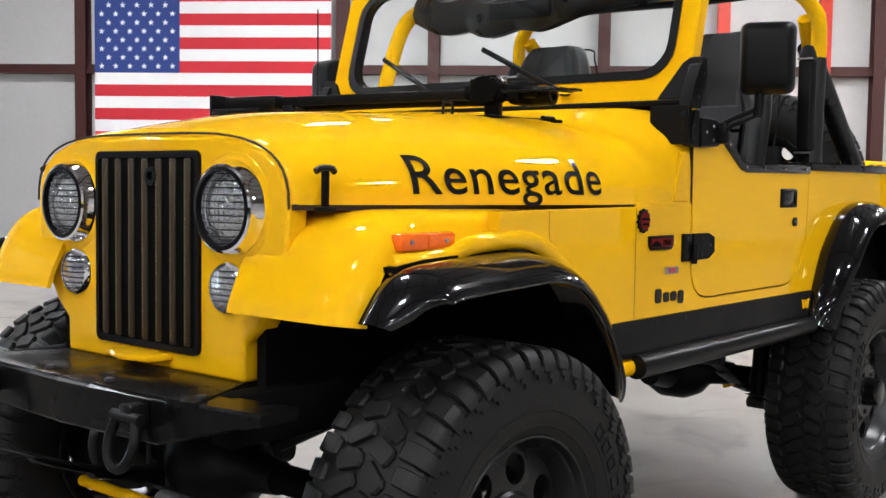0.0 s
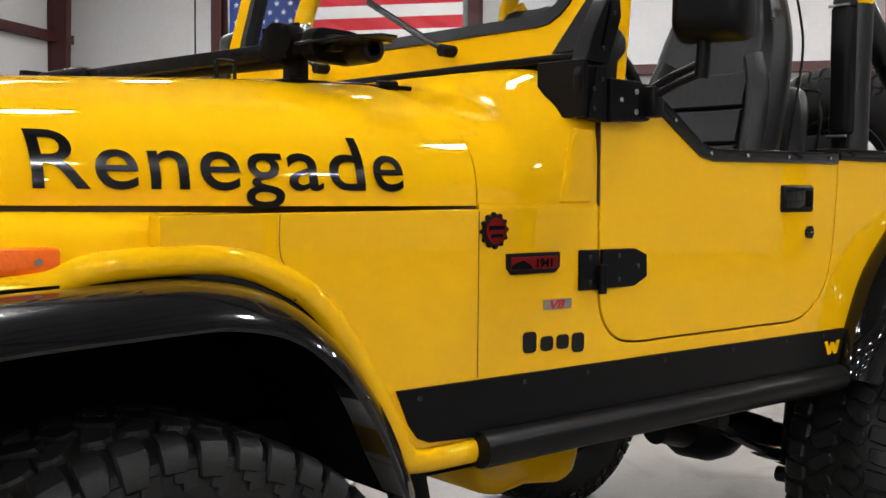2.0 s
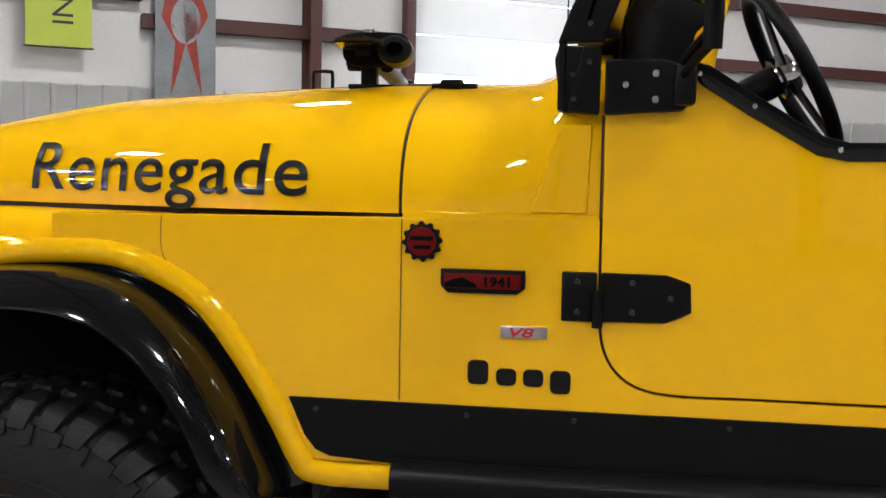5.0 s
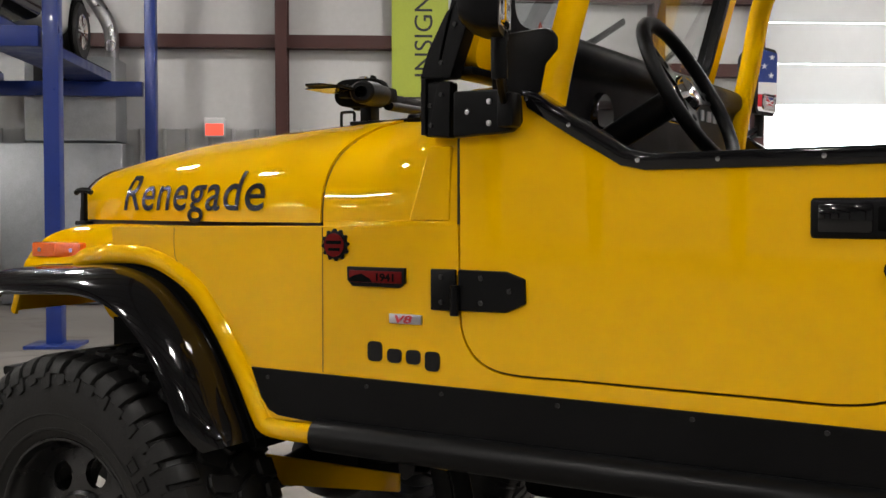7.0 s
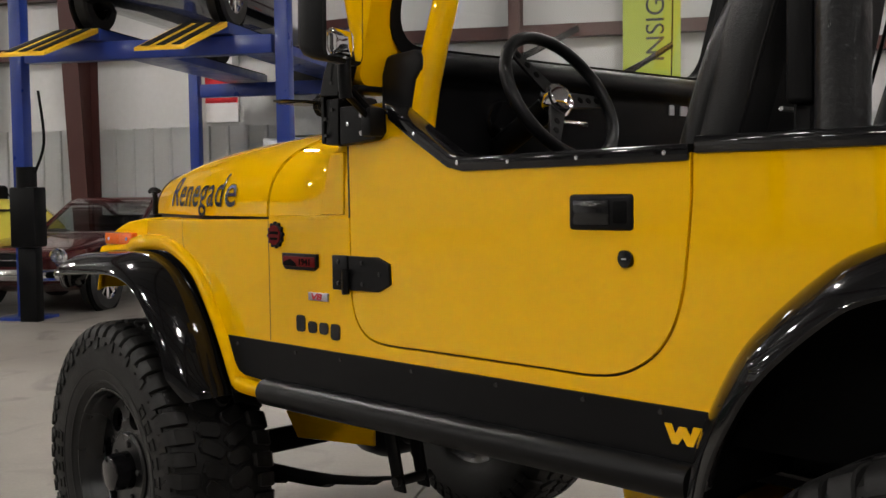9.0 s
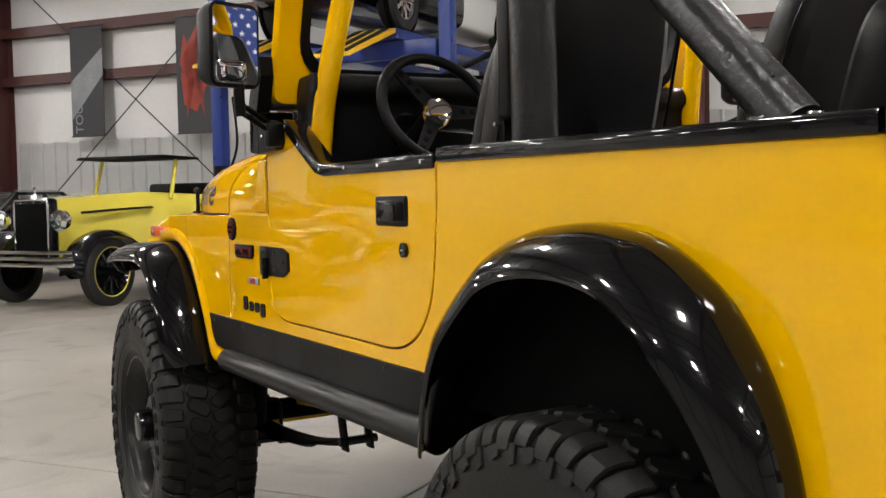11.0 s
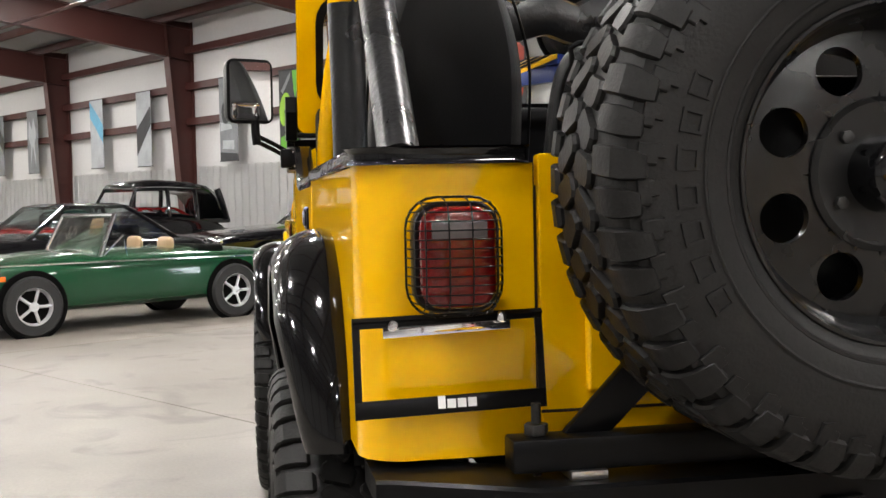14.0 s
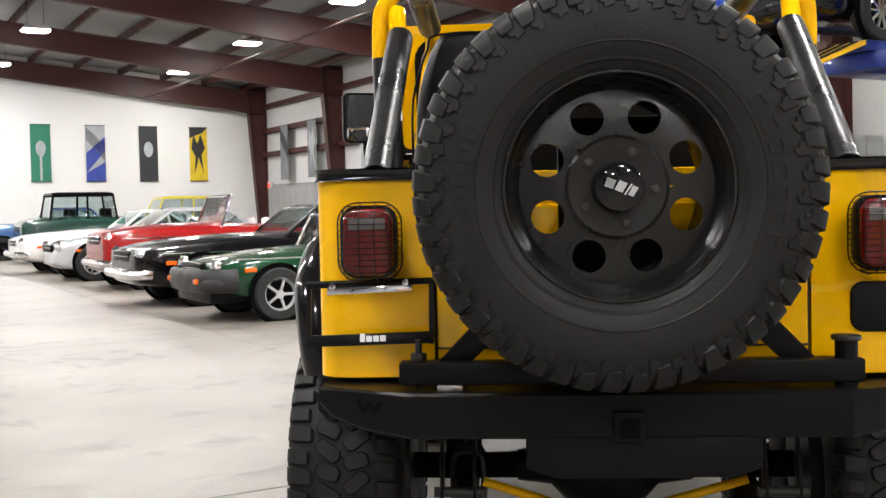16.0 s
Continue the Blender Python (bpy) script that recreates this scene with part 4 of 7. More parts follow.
glass.visible_shadow = False
part("hinge_strip", box(1.192, 1.262, -0.737, 0.737, 1.460, 1.476, 0.004), BLACK_SATIN, ws, "black windshield base seal")


def wiper(y0, y1, z1):
    zb = 1.515
    bb = tube([(lean(zb) - 0.04, y0, zb), (lean(zb) - 0.055, y0 + (y1 - y0) * 0.1, zb + (z1 - zb) * 0.12), (lean(z1) - 0.035, y1, z1)], 0.005, 6, 3)
    tube([(lean(zb) - 0.02, y0, zb), (lean(zb) - 0.06, y0, zb)], 0.014, 10, raw=True, bm=bb)
    p, q = Vector((lean(zb + 0.04) - 0.034, y0 + (y1 - y0) * 0.35, zb + (z1 - zb) * 0.32)), Vector((lean(z1 + 0.02) - 0.03, y1 + (y1 - y0) * 0.22, z1 + (z1 - zb) * 0.24))
    tube([p, q], 0.004, 6, raw=True, ry=0.009, bm=bb)
    return bb


part("wiper", wiper(-0.32, -0.02, 1.645), BLACK_SATIN, ws, "black wiper")
part("wiper", wiper(0.18, 0.44, 1.64), BLACK_SATIN, ws, "black wiper")

# ---- side trim ----
SLANT = Matrix(((1, 0.35, 0, 0), (0, 1, 0, 0), (0, 0, 1, 0), (0, 0, 0, 1)))
RED_INK = mat("red_enamel", (0.42, 0.012, 0.012), 0.35, var=0.05)
for s in (1, -1):
    trim = [(0.727, 0.863), (2.198, 0.857), (2.165, 0.765), (0.912, 0.758), (0.80, 0.765), (0.775, 0.775), (0.755, 0.80)]
    bb = plate(trim, -0.7565, -0.7495, bev=0.002)
    tr = part("sill_guard", bb if s > 0 else mirrored(bb), BLACK_SATIN, car, "black diamond-edge sill guard plate")
    for x in (0.775, 1.03, 1.205, 1.45, 1.70, 1.92, 2.09):
        bb = disc((x, -0.7595, 0.846 if x > 0.8 else 0.845), 0.0045, 0.004, seg=10)
        part("rivet", bb if s > 0 else mirrored(bb), DARK_STEEL, tr)
    bb = tube([(0.909, -0.763, 0.736), (1.5, -0.763, 0.735), (2.16, -0.763, 0.734)], 0.033, 20, raw=True)
    part("rock_rail", bb if s > 0 else mirrored(bb), RAIL_BLACK, tr, "round black rock rail")
    logo = [(2.098, 0.829), (2.112, 0.829), (2.12, 0.812), (2.128, 0.826), (2.142, 0.826), (2.15, 0.812), (2.157, 0.829), (2.172, 0.829), (2.156, 0.795), (2.144, 0.795), (2.135, 0.808), (2.126, 0.795), (2.114, 0.795)]
    bb = plate(logo, -0.7585, -0.7555)
    part("emblem", bb if s > 0 else mirrored(bb), YELLOW, tr, "small yellow emblem")
    bb = box(0.757, 0.912, -0.750, -0.70, 0.720, 0.764, 0.008)
    part("sill_corner", bb if s > 0 else mirrored(bb), YELLOW, car)
    # badges ahead of the door
    gear = [(0.951 + r * math.cos(a), 1.130 + r * math.sin(a)) for k in range(48) for a, r in ((2 * math.pi * k / 48, 0.0335 if k % 4 < 2 else 0.0285),)]
    bb = plate(gear, -0.757, -0.7495, bev=0.001)
    bd = part("round_badge", bb if s > 0 else mirrored(bb), BLACK_SATIN, car, "round black and red gear-edged badge")
    bb = disc((0.951, -0.7595, 1.130), 0.024, 0.004, seg=28)
    part("badge_face", bb if s > 0 else mirrored(bb), RED_BADGE, bd)
    bb = box(0.932, 0.970, -0.7612, -0.7595, 1.132, 1.139)
    box(0.938, 0.966, -0.7612, -0.7595, 1.118, 1.124, bm=bb)
    part("badge_bar", bb if s > 0 else mirrored(bb), BLACK_MATTE, bd)
    bb = plate([(0.983, 1.087), (1.121, 1.087), (1.121, 1.058), (1.108, 1.048), (0.995, 1.048), (0.983, 1.060)], -0.758, -0.7495, bev=0.001)
    bd = part("oblong_badge", bb if s > 0 else mirrored(bb), BLACK_SATIN, car, "oblong black badge with red plate and numerals")
    bb = box(0.989, 1.115, -0.7595, -0.7575, 1.056, 1.080, 0.001)
    part("badge_face", bb if s > 0 else mirrored(bb), RED_BADGE, bd)
    bb = plate([(0.99, 1.057), (0.99, 1.064), (1.003, 1.070), (1.02, 1.074), (1.04, 1.064), (1.045, 1.057)], -0.7605, -0.759)
    part("badge_ridge", bb if s > 0 else mirrored(bb), BLACK_MATTE, bd)
    turn = Matrix.Rotation(radians(90), 4, "X") if s > 0 else Matrix.Rotation(radians(180), 4, "Z") @ Matrix.Rotation(radians(90), 4, "X")
    writing("numerals", "1941", 0.021, Matrix.Translation((1.051 if s > 0 else 1.112, -0.760 * s, 1.0605)) @ turn, BLACK_MATTE, bd, 0.0008, 1.2, thick=0.0006)
    bb = box(1.083, 1.158, -0.7555, -0.7495, 0.977, 0.996, 0.001)
    bd = part("engine_badge", bb if s > 0 else mirrored(bb), STEEL, car, "small chrome engine badge with red characters")
    writing("characters", "V8", 0.0215, Matrix.Translation((1.093 if s > 0 else 1.149, -0.7562 * s, 0.979)) @ turn @ SLANT, RED_INK, bd, 0.0008, 1.75, thick=0.0004)
    # maker's name as plain raised bars
    for x, w, z0, z1 in ((1.030, 0.034, 0.898, 0.938), (1.077, 0.033, 0.898, 0.926), (1.121, 0.033, 0.898, 0.926), (1.165, 0.033, 0.888, 0.926)):
        bb = plate(ws_ring(x, x + w, z0, z1, 0.009, 3), -0.7535, -0.7495)
        part("nameplate", bb if s > 0 else mirrored(bb), DECAL, car, "raised black nameplate bar")

# ---- body top rail, tub interior ----
for s in (1, -1):
    bb = box(2.155, 3.18, -0.757, -0.66, 1.286, 1.317, 0.006)
    r = part("tub_rail", bb if s > 0 else mirrored(bb), BLACK_GLOSS, car, "glossy black tub top rail")
    bb = bmesh.new()
    loft([[(x, y * 1.0, z) for x, y in [(a, c) for a, c in arc(3.185, -0.67, 0.087, -90, 0, 8)] + [(3.272, -0.465), (3.17, -0.465), (3.17, -0.60)]] for z in (1.287, 1.317)], bm=bb)
    bb = bevel(bb, 0.005, 2)
    part("rail_corner", bb if s > 0 else mirrored(bb), BLACK_GLOSS, r)
    for x in (2.95, 3.05):
        bb = disc((x, -0.71, 1.316), 0.011, 0.008, "z", 14, 0.002)
        part("stud", bb if s > 0 else mirrored(bb), CHROME, r)
    bb = box(1.24, 3.22, -0.722, -0.70, 0.80, 1.285)
    part("inner_side", bb if s > 0 else mirrored(bb), BLACK_MATTE, car)
part("tub_floor", box(0.95, 3.22, -0.70, 0.70, 0.80, 0.84), BLACK_MATTE, car)
part("cargo_floor", box(2.35, 3.20, -0.70, 0.70, 1.0, 1.03), BLACK_MATTE, car)
part("firewall", box(0.93, 0.98, -0.70, 0.70, 0.78, 1.25), BLACK_MATTE, car)
b = plate([(1.262, 1.30), (1.268, 1.50), (1.285, 1.543), (1.385, 1.549), (1.412, 1.53), (1.412, 1.495), (1.385, 1.475), (1.378, 1.25), (1.36, 1.15), (1.27, 1.12)], -0.675, 0.675, bev=0.012)
dash = part("dashboard", b, VINYL, car, "black padded dashboard")
part("lower_dash", box(1.30, 1.395, -0.69, 0.69, 1.09, 1.18, 0.01), YELLOW, dash, "yellow lower dash panel")
for x, w in ((0.30, 0.03), (0.355, 0.045), (0.41, 0.035), (0.455, 0.035)):
    part("dash_badge", box(1.379, 1.388, x, x + w * 0.8, 1.44, 1.468), GREY_STEEL, dash)
part("gauge", lathe([(0.0001, 0.012), (0.045, 0.012), (0.05, 0.004), (0.05, -0.02), (0.0001, -0.02)], 24, "x", center=(1.385, -0.40, 1.40), closed=False), BLACK_GLOSS, dash)
part("speaker", disc((1.44, -0.55, 1.22), 0.06, 0.05, "x", 24, 0.008), BLACK_MATTE, dash, "round black speaker pod")

# steering wheel
SW = Matrix.Translation((1.578, -0.405, 1.44)) @ Matrix.Rotation(radians(61), 4, "Y")
b = bmesh.new()
tube([(0.162 * math.cos(a), 0.162 * math.sin(a), 0) for a in [2 * math.pi * i / 40 for i in range(41)]], 0.0145, 10, raw=True, bm=b)
sw = part("steering_wheel", b, VINYL, car, "black three-spoke steering wheel with chrome hub", m=SW)
for a in (0, 125, 235):
    bb = plate([(0.03, -0.022), (0.158, -0.014), (0.158, 0.014), (0.03, 0.022)], -0.012, -0.006, "z")
    bb.transform(Matrix.Rotation(radians(a + 90), 4, "Z"))
    part("spoke", bb, BLACK_SATIN, sw, m=SW)
    # spokes stay solid; black discs paint the shade of three holes each
    for r in (0.075, 0.105, 0.135):
        bb = disc((r, 0, -0.0055), 0.008, 0.0012, "z", 12)
        bb.transform(Matrix.Rotation(radians(a + 90), 4, "Z"))
        part("spoke_hole", bb, BLACK_MATTE, sw, m=SW)
part("hub", lathe([(0.0001, 0.012), (0.02, 0.012), (0.035, 0.006), (0.042, -0.01), (0.04, -0.03), (0.0001, -0.03)], 28, "z", closed=False), CHROME, sw, "chrome hub", m=SW)
part("column", tube([(0, 0, -0.03), (0, 0, -0.26)], 0.03, 14, raw=True), BLACK_SATIN, sw, m=SW)
part("stalk", tube([(0, 0.03, -0.09), (0.03, 0.14, -0.06)], 0.006, 8, raw=True), CHROME, sw, m=SW)


def seat(name, y, x=1.83, label=""):
    s = part(name, loft([[(x - 0.05 + dx, y + q * 0.235, z) for q, z in ((-1, 0.98), (-0.9, 1.10), (-0.6, 1.085), (0.6, 1.085), (0.9, 1.10), (1, 0.98))] for dx in (-0.28, -0.22, 0.1, 0.22)]), SEAT_VINYL, car, label)
    def back_ring(z, w, d0, d1):
        cx = x + 0.17 + (z - 1.1) * 0.30
        return [(cx + d0 + 0.035, y - w, z), (cx + d0 - 0.03, y - w * 0.93, z), (cx + d0 - 0.035, y - w * 0.72, z), (cx + d0, y - w * 0.6, z), (cx + d0, y + w * 0.6, z), (cx + d0 - 0.035, y + w * 0.72, z), (cx + d0 - 0.03, y + w * 0.93, z), (cx + d0 + 0.035, y + w, z), (cx + d1, y + w * 0.9, z), (cx + d1 + 0.012, y, z), (cx + d1, y - w * 0.9, z)]
    rings = [back_ring(z, w, 0, d) for z, w, d in ((1.02, 0.20, 0.11), (1.10, 0.215, 0.12), (1.30, 0.220, 0.12), (1.48, 0.217, 0.115), (1.59, 0.208, 0.105), (1.67, 0.185, 0.095), (1.75, 0.152, 0.085), (1.79, 0.128, 0.075), (1.81, 0.105, 0.06))]
    b = part("backrest", loft(rings), SEAT_VINYL, s)
    for z0, z1 in ((1.12, 1.225), (1.23, 1.328), (1.333, 1.425), (1.43, 1.525)):
        c0, c1 = x + 0.17 + (z0 - 1.1) * 0.30, x + 0.17 + (z1 - 1.1) * 0.30
        pan = loft([[(c + d, y - w, z), (c + d, y + w, z), (c + 0.03, y + w, z), (c + 0.03, y - w, z)] for c, d, w, z in ((c0, -0.016, 0.128, z0), (c0 + 0.002, -0.032, 0.132, z0 + 0.006), (c1 - 0.002, -0.032, 0.132, z1 - 0.006), (c1, -0.016, 0.128, z1))])
        part("insert_panel", bevel(pan, 0.005, 2, 40), SEAT_CLOTH, b, "dark grey cloth seat insert")
    for q in (-1, 1):
        part("bolster", tube([(x + 0.17 + (z - 1.1) * 0.30 - 0.022, y + q * w, z) for z, w in ((1.06, 0.165), (1.2, 0.178), (1.36, 0.178), (1.48, 0.168), (1.56, 0.140))], 0.036, 10, 3, ry=0.030), SEAT_VINYL, b, "padded side bolster")
    edge = [(z, w) for z, w in ((1.30, 0.222), (1.48, 0.219), (1.59, 0.210), (1.67, 0.187), (1.75, 0.154), (1.795, 0.120))]
    pts = [(x + 0.17 + (z - 1.1) * 0.30 + 0.085, y - w, z) for z, w in edge] + [(x + 0.17 + (z - 1.1) * 0.30 + 0.085, y + w, z) for z, w in edge[::-1]]
    part("piping", tube(pts, 0.004, 6, 3), VINYL, b, "sewn edge piping")
    mod = b.modifiers.new("soft", "SUBSURF")
    mod.levels = mod.render_levels = 1
    return s


seat("front_seat", -0.385, label="black vinyl high-back bucket seat")
seat("front_seat", 0.385, label="black vinyl high-back bucket seat")
b = loft([[(2.66 + (z - 1.1) * 0.25 + a, 0.10 + q * w * 0.93, z) for a, q in ((0, -1), (-0.02, -0.85), (-0.02, 0.85), (0, 1), (0.13, 0.98), (0.14, 0), (0.13, -0.98))] for z, w in ((1.03, 0.40), (1.12, 0.425), (1.40, 0.425), (1.50, 0.41), (1.545, 0.38), (1.56, 0.33))])
rs = part("rear_bench", b, SEAT_VINYL, car, "black vinyl rear bench seat")
part("bench_cushion", box(2.34, 2.68, -0.27, 0.47, 1.03, 1.17, 0.03, 3), SEAT_VINYL, rs)
mod = rs.modifiers.new("soft", "SUBSURF")
mod.levels = mod.render_levels = 2
part("piping", tube([(2.66 + (z - 1.1) * 0.25 + 0.125, 0.10 + q, z) for q, z in ((-0.37, 1.1), (-0.385, 1.40), (-0.365, 1.50), (-0.30, 1.548), (0.30, 1.548), (0.365, 1.50), (0.385, 1.40), (0.37, 1.1))], 0.006, 8, 4), VINYL, rs, "sewn edge piping")
part("console", box(1.45, 2.0, -0.10, 0.10, 0.95, 1.14, 0.02), VINYL, car)
bx = part("striped_box", box(1.50, 1.62, -0.20, -0.02, 1.17, 1.25, 0.006), WHITE_INK, car, "white box with red stripes in the footwell")
for k in range(3):
    part("stripe", plate([(-0.19 + k * 0.06, 1.172), (-0.165 + k * 0.06, 1.172), (-0.145 + k * 0.06, 1.248), (-0.17 + k * 0.06, 1.248)], 1.621, 1.6225, "x"), RED_BADGE, bx)

# ---- roll cage ----
cage = part("roll_cage", tube([(2.37, -0.665, 1.03), (2.37, -0.675, 1.45), (2.37, -0.685, 1.80), (2.37, -0.655, 1.90), (2.37, -0.56, 1.985), (2.37, -0.42, 2.005), (2.37, 0.42, 2.005), (2.37, 0.56, 1.985), (2.37, 0.655, 1.90), (2.37, 0.685, 1.80), (2.37, 0.675, 1.45), (2.37, 0.665, 1.03)], 0.029, 14), YELLOW, car, "yellow tube roll cage with black padding")
for s in (1, -1):
    def ptube(pts, r, seg=14):
        return tube([(x, y * s, z) for x, y, z in pts], r, seg)
    part("front_tube", ptube([(1.36, -0.655, 1.12), (1.385, -0.65, 1.40), (1.43, -0.63, 1.62), (1.475, -0.60, 1.80), (1.55, -0.58, 1.88), (1.75, -0.58, 1.94), (2.37, -0.58, 1.985)], 0.029), YELLOW, cage)
    part("rear_brace", ptube([(2.37, -0.63, 1.86), (2.50, -0.610, 1.72)], 0.029), YELLOW, cage)
    part("brace_padding", ptube([(2.45, -0.612, 1.765), (2.70, -0.622, 1.54), (2.955, -0.632, 1.308)], 0.041, 18), PADDING, cage, "black vinyl tube padding")
    part("hoop_padding", ptube([(2.37, -0.665, 1.05), (2.37, -0.667, 1.45), (2.37, -0.672, 1.71)], 0.043, 18), PADDING, cage, "black vinyl tube padding")
    reel = part("belt_reel", box(2.285, 2.335, -0.668 * s - 0.028, -0.668 * s + 0.028, 1.36, 1.70, 0.012, 3), BLACK_SATIN, cage, "black seat belt cover")
    part("belt_cap", lathe([(0.0001, 0.055), (0.018, 0.048), (0.030, 0.020), (0.032, 0.0), (0.0001, 0.0)], 18, "z", center=(2.312, -0.668 * s, 1.70), closed=False), BLACK_SATIN, reel)
    for z in (1.355, 1.70):
        part("belt_clip", tube([(2.282, -0.668 * s - 0.030, z), (2.282, -0.668 * s + 0.030, z)], 0.004, 6, raw=True), STEEL, reel)
    part("belt_strap", box(2.300, 2.304, -0.668 * s - 0.022, -0.668 * s + 0.022, 1.05, 1.36), VINYL, reel)
    part("top_padding", ptube([(1.65, -0.58, 1.93), (2.28, -0.58, 1.98)], 0.045, 16), PADDING, cage, "black vinyl tube padding")
part("visor_roll", join(tube([(1.50, -0.56, 1.865), (1.50, -0.3, 1.845), (1.50, -0.15, 1.83)], 0.042, 12), tube([(1.50, -0.17, 1.86), (1.51, -0.1, 1.845), (1.49, -0.03, 1.822), (1.52, 0.08, 1.84), (1.50, 0.19, 1.815), (1.51, 0.28, 1.845), (1.50, 0.40, 1.84), (1.51, 0.52, 1.89)], 0.05, 9, ry=0.07)), PADDING, cage, "rolled black cloth top strapped to the cage")
part("rear_roll", tube([(2.44, -0.58, 2.02), (2.44, -0.2, 2.01), (2.44, 0.2, 2.015), (2.44, 0.58, 2.02)], 0.05, 12), PADDING, cage, "rolled black cloth top strapped to the cage")

# inside rear-view mirror
m_ = part("rear_view_mirror", box(1.40, 1.425, -0.13, 0.13, 1.79, 1.855, 0.012), BLACK_SATIN, ws, "black rear-view mirror")
part("rear_view_glass", box(1.4255, 1.4275, -0.12, 0.12, 1.797, 1.848), MIRROR, m_)

# ---- tail lamps, plate frame, rear bumper, tyre carrier ----
for s in (1, -1):
    def sp(name, bb, material, parent, label=""):
        return part(name, bb if s > 0 else mirrored(bb), material, parent, label)
    yc, zc = -0.602, 1.138
    lamp = sp("tail_lamp", loft([[(x, yc + (y - yc) * k, zc + (z - zc) * k) for y, z in ws_ring(yc - 0.069, yc + 0.069, zc - 0.088, zc + 0.088, 0.040, 5)] for x, k in ((3.262, 0.70), (3.300, 0.74), (3.310, 0.96), (3.316, 1.0), (3.343, 1.0), (3.349, 0.965))]), BLACK_SATIN, car, "red tail lamp behind a black wire guard")
    ring = ws_ring(yc - 0.061, yc + 0.061, zc - 0.080, zc + 0.080, 0.034, 5)
    sp("lens", loft([[(x, yc + (y - yc) * k, zc + (z - zc) * k) for y, z in ring] for x, k in ((3.338, 1.0), (3.358, 1.0), (3.367, 0.95), (3.371, 0.85), (3.372, 0.4))]), RED_LENS, lamp, "red ribbed lens")
    sp("reverse_lens", box(3.37, 3.373, yc - 0.044, yc + 0.044, zc + 0.030, zc + 0.056, 0.001), REVERSE_LENS, lamp, "smoked reversing lens")
    for dz in (-0.056, -0.034, -0.012, 0.010, 0.024):
        sp("lens_rib", box(3.372, 3.374, yc - 0.046, yc + 0.046, zc + dz, zc + dz + 0.003), RED_LENS, lamp)
    for k in range(-6, 7):
        w = 0.077 * (1 - (abs(k) / 6.6) ** 4 * 0.35)
        z = zc + k * 0.0143
        sp("guard_wire", tube([(3.324, yc - w, z), (3.369, yc - w * 0.86, z), (3.384, yc - w * 0.4, z), (3.384, yc + w * 0.4, z), (3.369, yc + w * 0.86, z), (3.324, yc + w, z)], 0.0013, 5, 2), BLACK_SATIN, lamp)
    for k in (-3, -1, 1, 3):
        yk = yc + k * 0.0185
        h = 0.094 - 0.006 * (abs(k) == 3)
        sp("guard_wire", tube([(3.324, yk, zc - h), (3.372, yk, zc - h * 0.86), (3.385, yk, zc - h * 0.4), (3.385, yk, zc + h * 0.4), (3.372, yk, zc + h * 0.86), (3.324, yk, zc + h)], 0.0013, 5, 2), BLACK_SATIN, lamp)
    ring = ws_ring(yc - 0.078, yc + 0.078, zc - 0.095, zc + 0.095, 0.05, 5)
    sp("guard_ring", tube([(3.324, y, z) for y, z in ring + ring[:1]], 0.002, 6, raw=True), BLACK_SATIN, lamp)
    for y in (-0.03, 0.03):
        sp("guard_stay", tube([(3.262, yc + y, zc - 0.094), (3.326, yc + y, zc - 0.096)], 0.003, 6, raw=True), BLACK_SATIN, lamp)
# plate frame (empty) below the driver's side lamp
b = bmesh.new()
y0, y1, z0, z1 = -0.765, -0.452, 0.883, 1.042
tube([(3.285, y0, z1 - 0.006), (3.285, y1, z1)], 0.006, 4, raw=True, bm=b)
for bb in (plate([(y0, z0), (y0 + 0.012, z0), (y0 + 0.012, z1), (y0, z1 - 0.006)], 3.280, 3.286, "x"), plate([(y1 - 0.012, z0 + 0.006), (y1, z0 + 0.006), (y1, z1), (y1 - 0.012, z1)], 3.280, 3.286, "x"),
           plate([(y0, z0), (y1, z0 + 0.008), (y1, z0 + 0.036), (y0, z0 + 0.028)], 3.280, 3.287, "x", bev=0.002), plate([(y0, z1 - 0.018), (y1, z1 - 0.010), (y1, z1), (y0, z1 - 0.006)], 3.280, 3.287, "x", bev=0.002)):
    join(b, bb)
def lean_out(bm):
    for v in bm.verts:
        v.co.x += 0.010 + (1.04 - v.co.z) * 0.16
    return bm


pf = part("plate_frame", lean_out(b), BLACK_SATIN, car, "empty black number plate frame")
part("plate_bracket", lean_out(plate([(-0.715, 1.008), (-0.505, 1.016), (-0.505, 1.036), (-0.715, 1.030)], 3.276, 3.282, "x", bev=0.001)), CHROME, pf, "bright plate bracket")
for y in (-0.70, -0.52):
    part("bolt", lean_out(disc((3.287, y, 1.029 + (y + 0.7) * 0.04), 0.009, 0.006, "x", 12, 0.002)), CHROME, pf)
for y, w, h in ((-0.632, 0.012, 0.020), (-0.617, 0.014, 0.014), (-0.600, 0.014, 0.014), (-0.583, 0.014, 0.014)):
    part("frame_name", lean_out(box(3.2865, 3.2878, y, y + w, 0.893 + (y + 0.7) * 0.03, 0.893 + (y + 0.7) * 0.03 + h)), WHITE_INK, pf, "white nameplate bar")
part("filler_door", plate(ws_ring(0.545, 0.665, 0.90, 1.02, 0.03, 4), 3.26, 3.277, "x", bev=0.006), BLACK_SATIN, car, "black fuel filler recess")
# rear bumper
def rb_x(y):
    return 3.44 - 0.12 * max(0.0, abs(y) - 0.50) / 0.235


